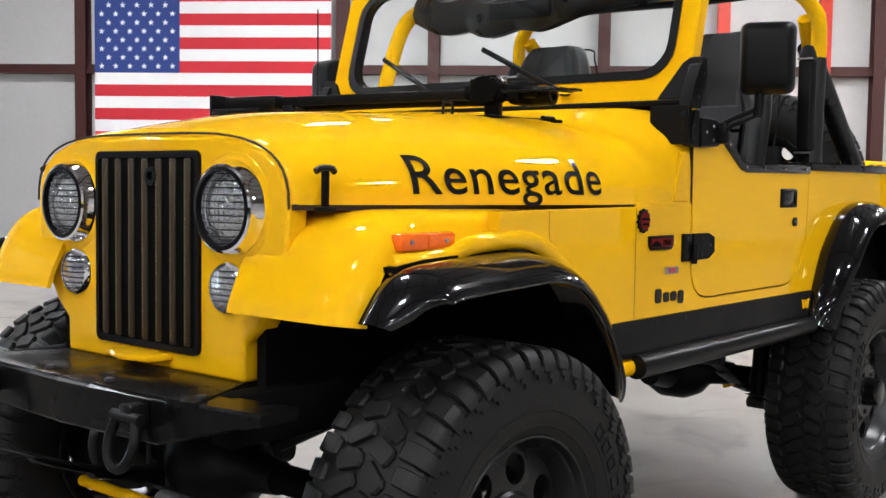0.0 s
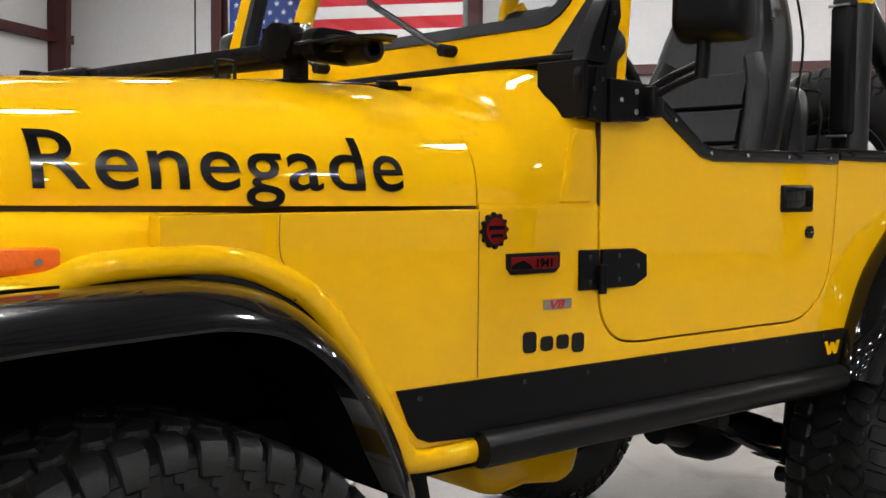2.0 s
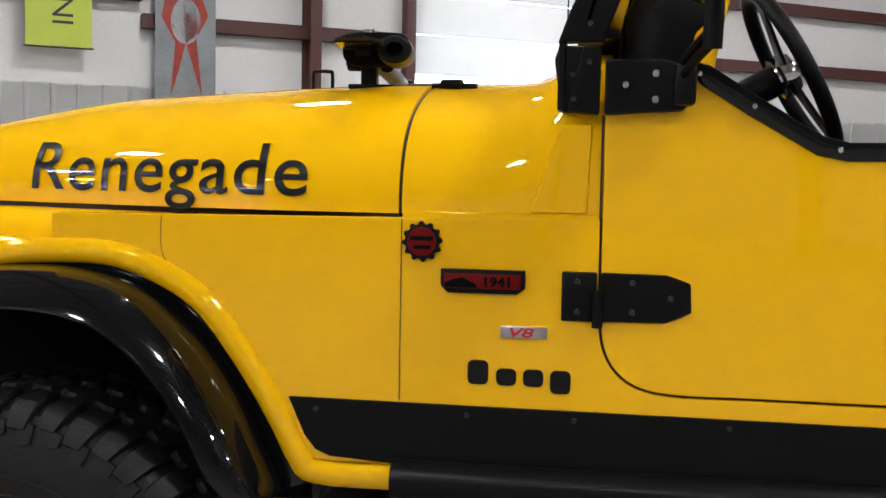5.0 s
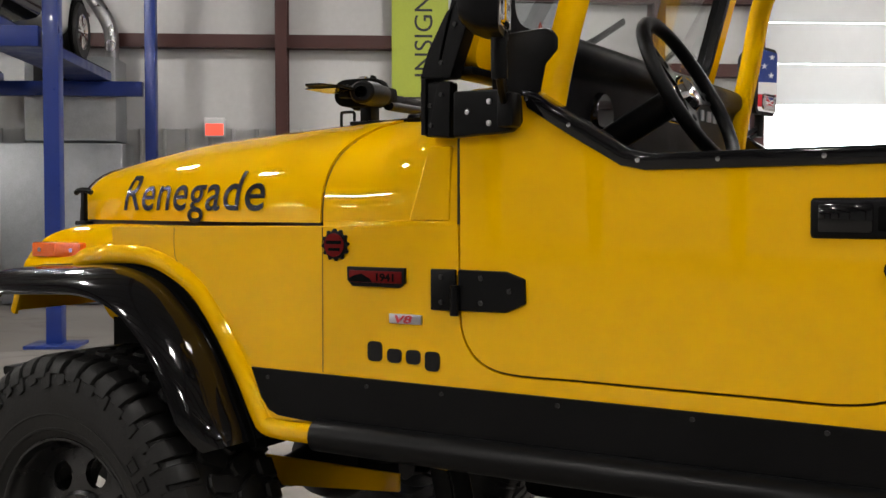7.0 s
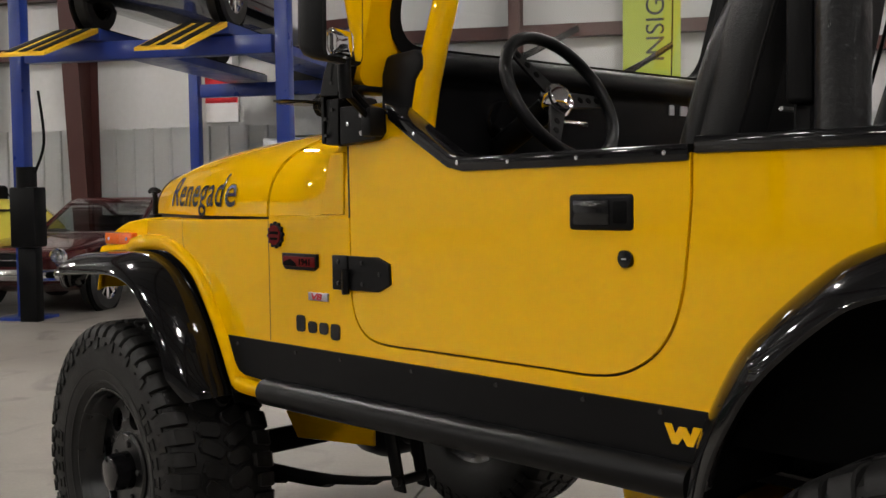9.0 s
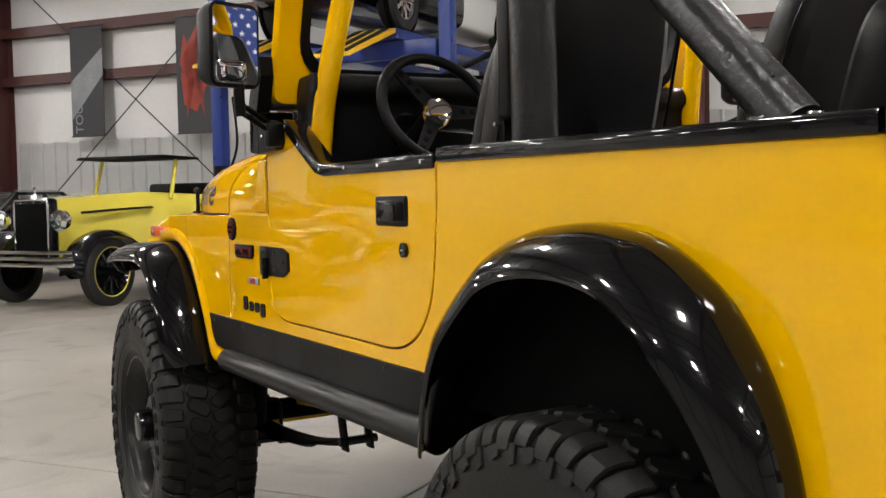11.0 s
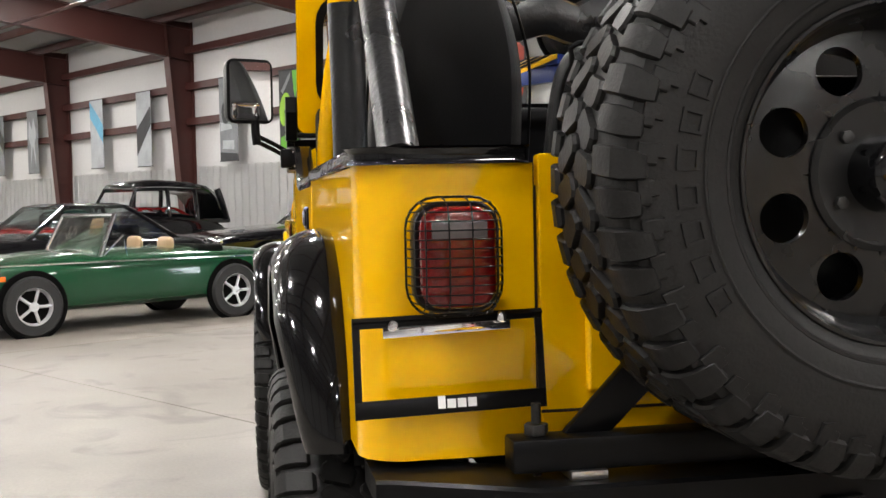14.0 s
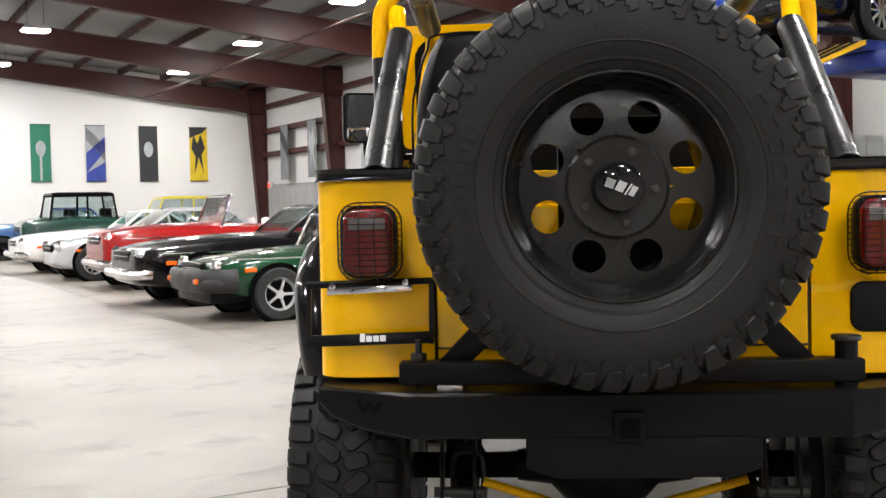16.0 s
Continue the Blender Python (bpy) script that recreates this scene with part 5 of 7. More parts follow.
b = loft([[(rb_x(y) - 0.16, y, hi), (rb_x(y) - 0.006, y, hi), (rb_x(y), y, hi - 0.006), (rb_x(y), y, lo + 0.006), (rb_x(y) - 0.006, y, lo), (rb_x(y) - 0.16, y, lo)] for y, lo, hi in ((-0.735, 0.745, 0.785), (-0.70, 0.715, 0.787), (-0.62, 0.690, 0.787), (-0.50, 0.681, 0.787), (0.0, 0.680, 0.787), (0.50, 0.681, 0.787), (0.62, 0.690, 0.787), (0.70, 0.715, 0.787), (0.735, 0.745, 0.785))])
rb = part("rear_bumper", b, BLACK_SATIN, car, "black welded steel rear bumper", smooth=20)
part("skirt_plate", plate([(-0.235, 0.69), (0.30, 0.69), (0.30, 0.612), (0.24, 0.590), (-0.165, 0.588), (-0.235, 0.612)], 3.405, 3.436, "x", bev=0.004), BLACK_SATIN, rb)
part("receiver", box(3.43, 3.455, -0.035, 0.035, 0.675, 0.745, 0.004), BLACK_SATIN, rb)
# solid black block paints the dark inside of the receiver
part("receiver_hole", box(3.45, 3.457, -0.022, 0.022, 0.685, 0.730), BLACK_MATTE, rb)
# emblem cut-out: its shade is laid on as a matte black plate
bb = plate([(-0.64, 0.765), (-0.625, 0.765), (-0.617, 0.745), (-0.608, 0.762), (-0.598, 0.762), (-0.59, 0.745), (-0.58, 0.765), (-0.566, 0.765), (-0.583, 0.732), (-0.594, 0.732), (-0.603, 0.746), (-0.612, 0.732), (-0.623, 0.732)], -0.003, 0.0025, "x")
for v in bb.verts:
    v.co.x += rb_x(v.co.y)
part("cut_emblem", bb, BLACK_MATTE, rb)
# swing-away carrier
tc_ = part("tyre_carrier", box(3.34, 3.40, -0.53, 0.54, 0.80, 0.853, 0.005), BLACK_SATIN, car, "black swing-away spare wheel carrier")
for s in (1, -1):
    bb = plate([(-0.44, 0.85), (-0.36, 0.85), (-0.10, 1.10), (-0.16, 1.14)], 3.345, 3.365, "x", bev=0.003)
    part("upright", bb if s > 0 else mirrored(bb), BLACK_SATIN, tc_)
part("mount_plate", box(3.335, 3.37, -0.15, 0.09, 1.05, 1.42, 0.006), BLACK_SATIN, tc_)
part("pivot", tube([(3.37, 0.505, 0.78), (3.37, 0.505, 0.895)], 0.026, 14, raw=True), BLACK_SATIN, tc_)
part("pivot_cap", disc((3.37, 0.505, 0.893), 0.034, 0.012, "z", 16, 0.003), DARK_STEEL, tc_)
part("latch_pin", tube([(3.37, -0.485, 0.79), (3.37, -0.485, 0.905)], 0.008, 10, raw=True), DARK_STEEL, tc_)
part("latch_nut", disc((3.37, -0.485, 0.855), 0.02, 0.018, "z", 6, 0.002), DARK_STEEL, tc_)
part("latch_foot", box(3.345, 3.41, -0.44, -0.38, 0.787, 0.802, 0.002), STEEL, tc_)


LUGS = []


# ---- wheels: built once about the y axis, outer face towards -y ----
TR = 0.440
LUG_FLAT, LUG_BEND = 0.114, 0.042


def crown(y):
    a = abs(y)
    return TR - 0.35 * max(0, a - 0.06) ** 2


def over_shoulder(s, drop):
    """Radius and half width at a length s outwards from the middle of the tread, drop below its surface."""
    if s <= LUG_FLAT:
        return crown(s) - drop, s
    th = min((s - LUG_FLAT) / LUG_BEND, 1.38)
    rest = max(0.0, s - LUG_FLAT - 1.38 * LUG_BEND)
    r = crown(LUG_FLAT) - LUG_BEND * (1 - math.cos(th)) - rest * math.sin(th)
    y = LUG_FLAT + LUG_BEND * math.sin(th) + rest * math.cos(th)
    return r - drop * math.cos(th), y - drop * math.sin(th)


def sidewall(r):
    """Half width of the tyre at a radius on its outer sidewall."""
    return 0.1545 - 0.107 * max(0.0, r - 0.36) - 0.24 * max(0.0, r - 0.388)


def tyre_mesh():
    prof = [(0.236, -0.118), (0.246, -0.134), (0.275, -0.150), (0.32, -0.156), (0.36, -0.1545), (0.388, -0.1515), (0.411, -0.1435), (0.4265, -0.118), (0.4300, -0.06), (0.4300, 0.06), (0.4265, 0.118), (0.411, 0.1435), (0.388, 0.1515), (0.36, 0.1545), (0.32, 0.156), (0.275, 0.150), (0.246, 0.134), (0.236, 0.118)]
    b = lathe(prof, 72)
    lathe([(0.262, -0.1435), (0.266, -0.1480), (0.270, -0.1485), (0.272, -0.1470)], 60, bm=b)
    lathe([(0.300, -0.1535), (0.303, -0.1560), (0.306, -0.1555), (0.304, -0.153)], 60, bm=b)
    rng = random.Random(5)

    def lug(a, s0, s1, w, slant, side):
        """Shoulder lug: runs out over the shoulder and down the sidewall."""
        q = bmesh.new()
        rings = []
        for f, k in ((0.0, 0.72), (0.07, 0.95), (0.30, 1.0), (0.52, 1.04), (0.68, 1.04), (0.82, 0.98), (0.96, 0.86), (1.0, 0.66)):
            s = s0 + (s1 - s0) * f
            ring = []
            for u, d in ((-1.0, 0.022), (-0.97, 0.005), (-0.84, 0.0), (0.84, 0.0), (0.97, 0.005), (1.0, 0.022)):
                d += 0.006 * (f in (0.0, 1.0))
                r, y = over_shoulder(s, min(d, 0.022 if s < 0.13 else 0.014))
                t = a + (u * w * k + slant * (s - s0)) / TR
                ring.append((r * math.sin(t), y * side, r * math.cos(t)))
            rings.append(ring)
        loft(rings, bm=q)
        LUGS.append(q)

    def block(a, y, L, W, tilt):
        """Centre block: a rounded slanted bar with a worn edge."""
        q = bmesh.new()
        ca, sa = math.cos(radians(tilt)), math.sin(radians(tilt))
        out = [(L / 2, W * 0.28), (L * 0.40, W / 2), (-L * 0.34, W / 2), (-L / 2, W * 0.22), (-L / 2, -W * 0.28), (-L * 0.40, -W / 2), (L * 0.34, -W / 2), (L / 2, -W * 0.22)]
        rings = []
        for k, d in ((1.04, 0.021), (0.99, 0.005), (0.88, 0.0)):
            ring = []
            for u, v in out:
                yy, arc_ = y + (u * ca - v * sa) * k, (u * sa + v * ca) * k
                r = crown(yy) - d
                t = a + arc_ / TR
                ring.append((r * math.sin(t), yy, r * math.cos(t)))
            rings.append(ring)
        loft(rings, bm=q)
        LUGS.append(q)

    N = 48
    st = 2 * math.pi / N
    for k in range(N):
        a = k * st
        long = k % 2
        for side, off in ((1, 0.0), (-1, 0.5)):
            o = a + (off + rng.uniform(-0.05, 0.05)) * st
            lug(o, 0.080 if long else 0.089, 0.193 if long else 0.183, 0.0232 if long else 0.0215, 0.12 * side, side)
        block(a + (0.22 + rng.uniform(-0.04, 0.04)) * st, -0.0385, 0.070 if long else 0.078, 0.0440 if long else 0.0400, (20 if long else 34) + rng.uniform(-5, 5))
        block(a + (0.72 + rng.uniform(-0.04, 0.04)) * st, 0.0385, 0.078 if long else 0.070, 0.0400 if long else 0.0440, (-34 if long else -20) + rng.uniform(-5, 5))
        # second tier of stepped biters below the lugs, on both sidewalls
        for side, off in ((1, 0.0), (-1, 0.5)):
            t0 = a + (off + 0.10 + rng.uniform(-0.04, 0.04)) * st
            r0, wd = (0.361, 0.0150) if long else (0.371, 0.0175)
            out = ((r0, -0.35), (r0 + 0.006, 0.9), (0.398, 1.0), (0.398, -1.0), (r0 + 0.013, -1.0), (r0 + 0.011, -0.35))
            q = bmesh.new()
            loft([[(r * math.sin(t0 + u * k_ * wd / r), (sidewall(r) + d) * side, r * math.cos(t0 + u * k_ * wd / r)) for r, u in out] for d, k_ in ((-0.006, 1.1), (0.0045, 1.0), (0.0058, 0.86))], bm=q)
            LUGS.append(q)
    # raised sidewall bars where the maker's letters stand
    for base_a in (0.0, math.pi):
        for k in range(7):
            a0 = base_a + 0.6 + k * 0.15
            for r0, r1, f0, f1 in ((0.314, 0.319, 0.0, 1.0), (0.341, 0.346, 0.0, 1.0), (0.314, 0.346, 0.0, 0.13), (0.314, 0.346, 0.87, 1.0)):
                loft([[(r * math.sin(a0 + f * 0.095), y, r * math.cos(a0 + f * 0.095)) for r, f in ((r0, f0), (r0, f1), (r1, f1), (r1, f0))] for y in (-0.150, -0.1588)], bm=b)
    return b


def rim_barrel():
    return lathe([(0.244, -0.136), (0.249, -0.130), (0.238, -0.120), (0.228, -0.112), (0.222, -0.09), (0.21, 0.10), (0.236, 0.118), (0.246, 0.128), (0.238, 0.130), (0.200, 0.105), (0.208, -0.055), (0.211, -0.074), (0.219, -0.084), (0.221, -0.100), (0.231, -0.110), (0.234, -0.128), (0.239, -0.136)], 56)


def rim_face():
    """Steel disc with eight round holes."""
    b = bmesh.new()
    N, ri, rh, ro = 8, 0.104, 0.036, 0.212
    rm = 0.160
    m = 40

    def yy(r):
        return -0.068 - 0.012 * math.cos((r - 0.10) / 0.11 * math.pi / 2)
    for side in (0, 0.008):
        for k in range(N):
            a = 2 * math.pi * k / N
            hole, edge = [], []
            for i in range(m):
                t = 2 * math.pi * i / m
                hx, hy = rm + rh * math.cos(t), rh * math.sin(t)
                hole.append(b.verts.new((hx * math.cos(a) - hy * math.sin(a), yy(hx) + side, hx * math.sin(a) + hy * math.cos(a))))
                # matching point on the sector's border
                ct, stt = math.cos(t), math.sin(t)
                sc = 1e9
                half = math.pi / N
                if ct > 1e-6:
                    sc = min(sc, (ro - rm) / ct)
                if ct < -1e-6:
                    sc = min(sc, (ri - rm) / ct)
                if abs(stt) > 1e-6:
                    # border line at +-half sector angle
                    tn = math.tan(half)
                    den = abs(stt) - tn * ct
                    if den > 1e-6:
                        sc = min(sc, rm * tn / den)
                ex, ey = rm + sc * ct, sc * stt
                rr, aa = math.hypot(ex, ey), math.atan2(ey, ex)
                rr = min(max(rr, ri), ro)
                edge.append(b.verts.new((rr * math.cos(a + aa), yy(rr) + side, rr * math.sin(a + aa))))
            for i in range(m):
                j = (i + 1) % m
                b.faces.new((hole[i], hole[j], edge[j], edge[i]))
            if side == 0:
                lip = []
                for i in range(m):
                    t = 2 * math.pi * i / m
                    hx, hy = rm + rh * math.cos(t), rh * math.sin(t)
                    lip.append(b.verts.new((hx * math.cos(a) - hy * math.sin(a), yy(hx) + 0.014, hx * math.sin(a) + hy * math.cos(a))))
                for i in range(m):
                    j = (i + 1) % m
                    b.faces.new((hole[i], hole[j], lip[j], lip[i]))
    lathe([(0.0001, -0.086), (0.07, -0.088), (0.104, -0.091), (0.112, -0.085), (0.114, -0.060), (0.0001, -0.060)], 40, bm=b, closed=False)
    return b


RIM_BLACK = mat("rim_satin_black", (0.0055, 0.0055, 0.0058), 0.30, spec=0.42, var=0.12, bump=0.03, bump_scale=200)


def wheel(m, logo=False):
    w = part("wheel", rim_barrel(), RIM_BLACK, car, "black steel wheel with mud-terrain tyre")
    w.matrix_basis = m
    for nm, fn, mt in (("tyre", tyre_mesh, RUBBER), ("rim_face", rim_face, RIM_BLACK)):
        if nm not in SHARED:
            tmp = part(nm, fn(), mt, w, smooth=32)
            SHARED[nm] = tmp.data
        else:
            tmp = new(nm, SHARED[nm])
            tmp.parent = w
        if nm == "tyre":
            tmp["label"] = "black knobbly mud-terrain tyre"
    if "lugs" not in SHARED:
        SHARED["lugs"] = []
        for q in LUGS:
            ob = part("tread_lug", q, RUBBER, w, smooth=25)
            SHARED["lugs"].append(ob.data)
    else:
        for me in SHARED["lugs"]:
            new("tread_lug", me).parent = w
    cap = part("centre_cap", lathe([(0.0001, -0.150), (0.040, -0.150), (0.050, -0.145), (0.054, -0.130), (0.057, -0.080), (0.0001, -0.080)], 32, closed=False), BLACK_GLOSS, w, "black centre cap")
    for k in range(5):
        a = 2 * math.pi * k / 5 + 0.3
        part("lug_nut", disc((0.080 * math.cos(a), -0.098, 0.080 * math.sin(a)), 0.0105, 0.016, "y", 6, 0.002), DARK_STEEL, w)
    if logo:
        for k in range(5):
            part("cap_mark", plate([(-0.030, -0.010 + k * 0.004), (-0.012, -0.010 + k * 0.004), (-0.011, -0.0075 + k * 0.004), (-0.031, -0.0075 + k * 0.004)], -0.1515, -0.1495), GREY_STEEL, cap, "plain silver mark", smooth=0)
        for pts in ([(-0.008, -0.010), (0.010, -0.010), (0.013, 0.012), (-0.005, 0.012)], [(0.014, -0.012), (0.018, -0.012), (0.023, 0.014), (0.020, 0.014)], [(0.022, -0.010), (0.034, -0.010), (0.037, 0.012), (0.025, 0.012)]):
            part("cap_mark", plate(pts, -0.1515, -0.1495), GREY_STEEL, cap, "plain silver mark", smooth=0)
    return w


SHARED = {}
AXLE_Z = 0.432
for x, spin in ((0.27, 12), (2.645, 40)):
    steer = -2.5 if x < 1 else 0.0
    wheel(Matrix.Translation((x, -0.728, AXLE_Z)) @ Matrix.Rotation(radians(steer), 4, "Z") @ Matrix.Rotation(radians(spin), 4, "Y"))
    wheel(Matrix.Translation((x, 0.728, AXLE_Z)) @ Matrix.Rotation(radians(180 + steer), 4, "Z") @ Matrix.Rotation(radians(spin + 70), 4, "Y"))
wheel(Matrix.Translation((3.522, -0.034, 1.252)) @ Matrix.Scale(0.985, 4) @ Matrix.Rotation(radians(90), 4, "Z") @ Matrix.Rotation(radians(22.5), 4, "Y"), True)

# ---- running gear ----
for s in (1, -1):
    bb = box(-0.22, 3.27, -0.42 * s - 0.035, -0.42 * s + 0.035, 0.665, 0.775, 0.006)
    part("frame_rail", bb, BLACK_MATTE, car, "black chassis rail")
    for x, ends in ((0.27, ((-0.32, 0.56), (0.0, 0.43), (0.27, 0.392), (0.70, 0.412), (1.06, 0.475))), (2.645, ((2.10, 0.58), (2.36, 0.46), (2.645, 0.400), (2.95, 0.420), (3.16, 0.485)))):
        mid = smooth_path([Vector((a, -0.41 * s, c)) for a, c in ends], 6)
        for k in range(4):
            run = mid[k * 3:len(mid) - k * 3]
            part("leaf", tube([p - Vector((0, 0, 0.0125 * k)) for p in run], 0.030, 4, raw=True, ry=0.0065), DARK_STEEL, car, "dark steel spring leaf")
        ex, ez = ends[-1]
        for dy in (-0.042, 0.042):
            part("shackle_link", plate([(ex - 0.022, ez - 0.03), (ex + 0.022, ez - 0.03), (ex - 0.035, 0.69), (ex - 0.085, 0.69)], -0.41 * s + dy - 0.005, -0.41 * s + dy + 0.005, bev=0.003), BLACK_SATIN, car)
        part("spring_bolt", tube([(ex, -0.41 * s - 0.062, ez), (ex, -0.41 * s + 0.062, ez)], 0.014, 10, raw=True), DARK_STEEL, car)
        part("spring_bolt", tube([(ends[0][0], -0.41 * s - 0.055, ends[0][1]), (ends[0][0], -0.41 * s + 0.055, ends[0][1])], 0.026, 12, raw=True), DARK_STEEL, car)
        part("spring_plate", box(x - 0.075, x + 0.075, -0.41 * s - 0.055, -0.41 * s + 0.055, 0.328, 0.345, 0.005), DARK_STEEL, car)
        for dx in (-0.05, 0.05):
            part("u_bolt", tube([(x + dx, -0.41 * s - 0.042, 0.315), (x + dx, -0.41 * s - 0.044, 0.46), (x + dx, -0.41 * s, 0.482), (x + dx, -0.41 * s + 0.044, 0.46), (x + dx, -0.41 * s + 0.042, 0.315)], 0.008, 8, 3), DARK_STEEL, car)
        xs_ = x + (0.05 if x < 1 else -0.19)
        sh_ = part("shock_absorber", tube([(xs_, -0.46 * s, 0.40), (xs_ + 0.03, -0.455 * s, 0.58)], 0.034, 14, raw=True), BLACK_SATIN, car, "black shock absorber")
        part("shock_boot", tube([(xs_ + 0.03, -0.455 * s, 0.575), (xs_ + 0.06, -0.45 * s, 0.78)], 0.039, 14, raw=True), BLACK_SATIN, sh_)
        part("shock_eye", tube([(xs_ - 0.003, -0.50 * s, 0.365), (xs_ - 0.003, -0.42 * s, 0.365)], 0.024, 12, raw=True), DARK_STEEL, sh_)
    # rail outriggers and brake pipe
    for x in (1.05, 1.62, 2.08):
        part("rail_mount", box(x - 0.025, x + 0.025, min(-0.74 * s, -0.45 * s), max(-0.74 * s, -0.45 * s), 0.71, 0.745, 0.004), BLACK_SATIN, car)
    part("brake_pipe", tube([(0.5, -0.462 * s, 0.69), (1.4, -0.462 * s, 0.68), (2.3, -0.462 * s, 0.69), (2.62, -0.40 * s, 0.55)], 0.006, 6, 4), DARK_STEEL, car)
for x, dy, nose in ((0.27, 0.20, 1), (2.645, 0.0, -1)):
    ax = part("axle", tube([(x, -0.66, AXLE_Z), (x, 0.66, AXLE_Z)], 0.040, 14, raw=True), BLACK_MATTE, car, "black axle tube with differential")
    part("differential", lathe([(0.0001, -0.27), (0.046, -0.26), (0.058, -0.16), (0.105, -0.115), (0.134, -0.05), (0.136, 0.05), (0.105, 0.115), (0.058, 0.16), (0.046, 0.26), (0.0001, 0.27)], 24, center=(x, dy, AXLE_Z), closed=False), BLACK_SATIN, ax)
    part("pinion", lathe([(0.0001, 0.0), (0.095, 0.02), (0.075, 0.14), (0.05, 0.22), (0.05, 0.25), (0.0001, 0.25)] if nose > 0 else [(0.0001, 0.0), (0.095, -0.02), (0.075, -0.14), (0.05, -0.22), (0.05, -0.25), (0.0001, -0.25)], 18, "x", center=(x, dy, AXLE_Z), closed=False), BLACK_SATIN, ax)
    for sy in (-1, 1):
        part("brake_drum", lathe([(0.0001, 0.0), (0.145, 0.0), (0.15, -0.01), (0.15, -0.05), (0.0001, -0.05)], 28, center=(x, sy * 0.60 + 0.025, AXLE_Z), closed=False), DARK_STEEL, ax)
part("gusset", plate([(0.44, 0.565), (0.86, 0.565), (0.86, 0.520), (0.50, 0.490)], -0.375, -0.365, bev=0.003), YELLOW, car, "yellow frame gusset plate")
part("transfer_case", box(1.10, 1.85, -0.20, 0.24, 0.50, 0.78, 0.03), BLACK_MATTE, car)
part("engine_mass", box(0.05, 0.95, -0.30, 0.30, 0.60, 1.12, 0.04), BLACK_MATTE, car)
part("skid_plate", plate([(1.50, 0.515), (1.52, 0.40), (1.60, 0.375), (1.70, 0.39), (1.84, 0.37), (1.90, 0.39), (1.94, 0.515)], -0.11, 0.20, bev=0.03, segs=3), YELLOW, car, "yellow painted skid pan under the gearbox")
part("crossmember", plate([(0.90, 0.665), (0.93, 0.635), (1.08, 0.63), (1.12, 0.665)], -0.52, -0.36, bev=0.004), YELLOW, car, "yellow frame gusset")
part("drive_shaft", tube([(0.40, 0.16, 0.45), (1.10, 0.12, 0.58)], 0.03, 12, raw=True), BLACK_SATIN, car)
part("drive_shaft", tube([(1.80, 0.05, 0.58), (2.52, 0.0, 0.45)], 0.032, 12, raw=True), BLACK_SATIN, car)
part("track_bar", tube([(2.78, -0.36, 0.415), (2.78, -0.16, 0.352)], 0.014, 10, raw=True), YELLOW, car, "yellow suspension bar")
part("track_bar", tube([(2.78, 0.16, 0.352), (2.78, 0.40, 0.42)], 0.014, 10, raw=True), YELLOW, car, "yellow suspension bar")
part("steering_link", tube([(0.06, -0.56, 0.345), (0.06, 0.55, 0.355)], 0.017, 10, raw=True), YELLOW, car, "yellow steering link")
part("muffler", tube([(2.0, 0.35, 0.60), (2.35, 0.35, 0.60)], 0.08, 14, raw=True, ry=0.06), DARK_STEEL, car)

# ---- long jack strapped across the hood ----
jack = thing("farm_jack", "black farm jack mounted across the yellow hood", "jack", Matrix.Translation((0.775, 0.0, 1.410)))
JT = Matrix.Translation((0, -0.37, 0)) @ Matrix.Rotation(radians(6), 4, "Z") @ Matrix.Translation((0, 0.37, 0))


def jpart(name, bm, material, label=""):
    bm.transform(Matrix.Diagonal((1, 1, 0.82, 1)) @ JT)
    return part(name, bm, material, jack, label)


b = box(-0.013, 0.013, -0.50, 0.64, 0.062, 0.098, 0.003)
for k in range(19):
    disc((-0.0135, -0.45 + k * 0.057, 0.08), 0.009, 0.001, "x", 10, bm=b)
jpart("bar", b, BLACK_SATIN, "black perforated steel bar")
b = box(-0.035, 0.04, -0.43, -0.29, 0.055, 0.112, 0.014)
disc((-0.045, -0.36, 0.088), 0.048, 0.05, "x", 24, 0.008, bm=b)
plate(ws_ring(-0.042, 0.088, 0.040, 0.118, 0.030, 5), -0.47, -0.435, bev=0.004, bm=b)
jpart("climber", b, BLACK_MATTE, "black lifting mechanism")
b = lathe([(0.016, -0.035), (0.026, -0.035), (0.032, -0.030), (0.034, 0.0), (0.034, 0.05), (0.0001, 0.05), (0.0001, -0.012), (0.016, -0.012)], 28, "y", center=(0.062, -0.492, 0.072), closed=False)
jpart("handle_socket", b, BLACK_SATIN, "round hollow handle socket")
# inset matte black disc deepens the shade inside the socket
jpart("socket_mouth", disc((0.062, -0.506, 0.072), 0.0158, 0.003, "y", 20), BLACK_MATTE)
b = box(-0.045, 0.045, -0.57, -0.42, 0.078, 0.085, 0.002)
plate([(-0.045, -0.57), (0.045, -0.57), (0.018, -0.635), (-0.018, -0.635)], 0.079, 0.085, "z", bm=b)
jpart("lift_tongue", b, BLACK_SATIN)
jpart("tongue_edge", box(-0.04, 0.04, -0.60, -0.50, 0.0745, 0.0775), BLACK_GLOSS)
jpart("clamp_bolt", disc((0.0, -0.40, 0.112), 0.012, 0.022, "z", 8, 0.002), CHROME)
jpart("handle", tube([(0.03, -0.33, 0.055), (0.028, 0.0, 0.058), (0.02, 0.42, 0.05)], 0.014, 12), BLACK_SATIN)
b = box(-0.06, 0.06, 0.46, 0.68, 0.03, 0.055, 0.006)
box(-0.03, 0.03, 0.42, 0.64, 0.05, 0.105, 0.01, bm=b)
box(-0.06, 0.06, 0.665, 0.68, 0.03, 0.112, 0.004, bm=b)
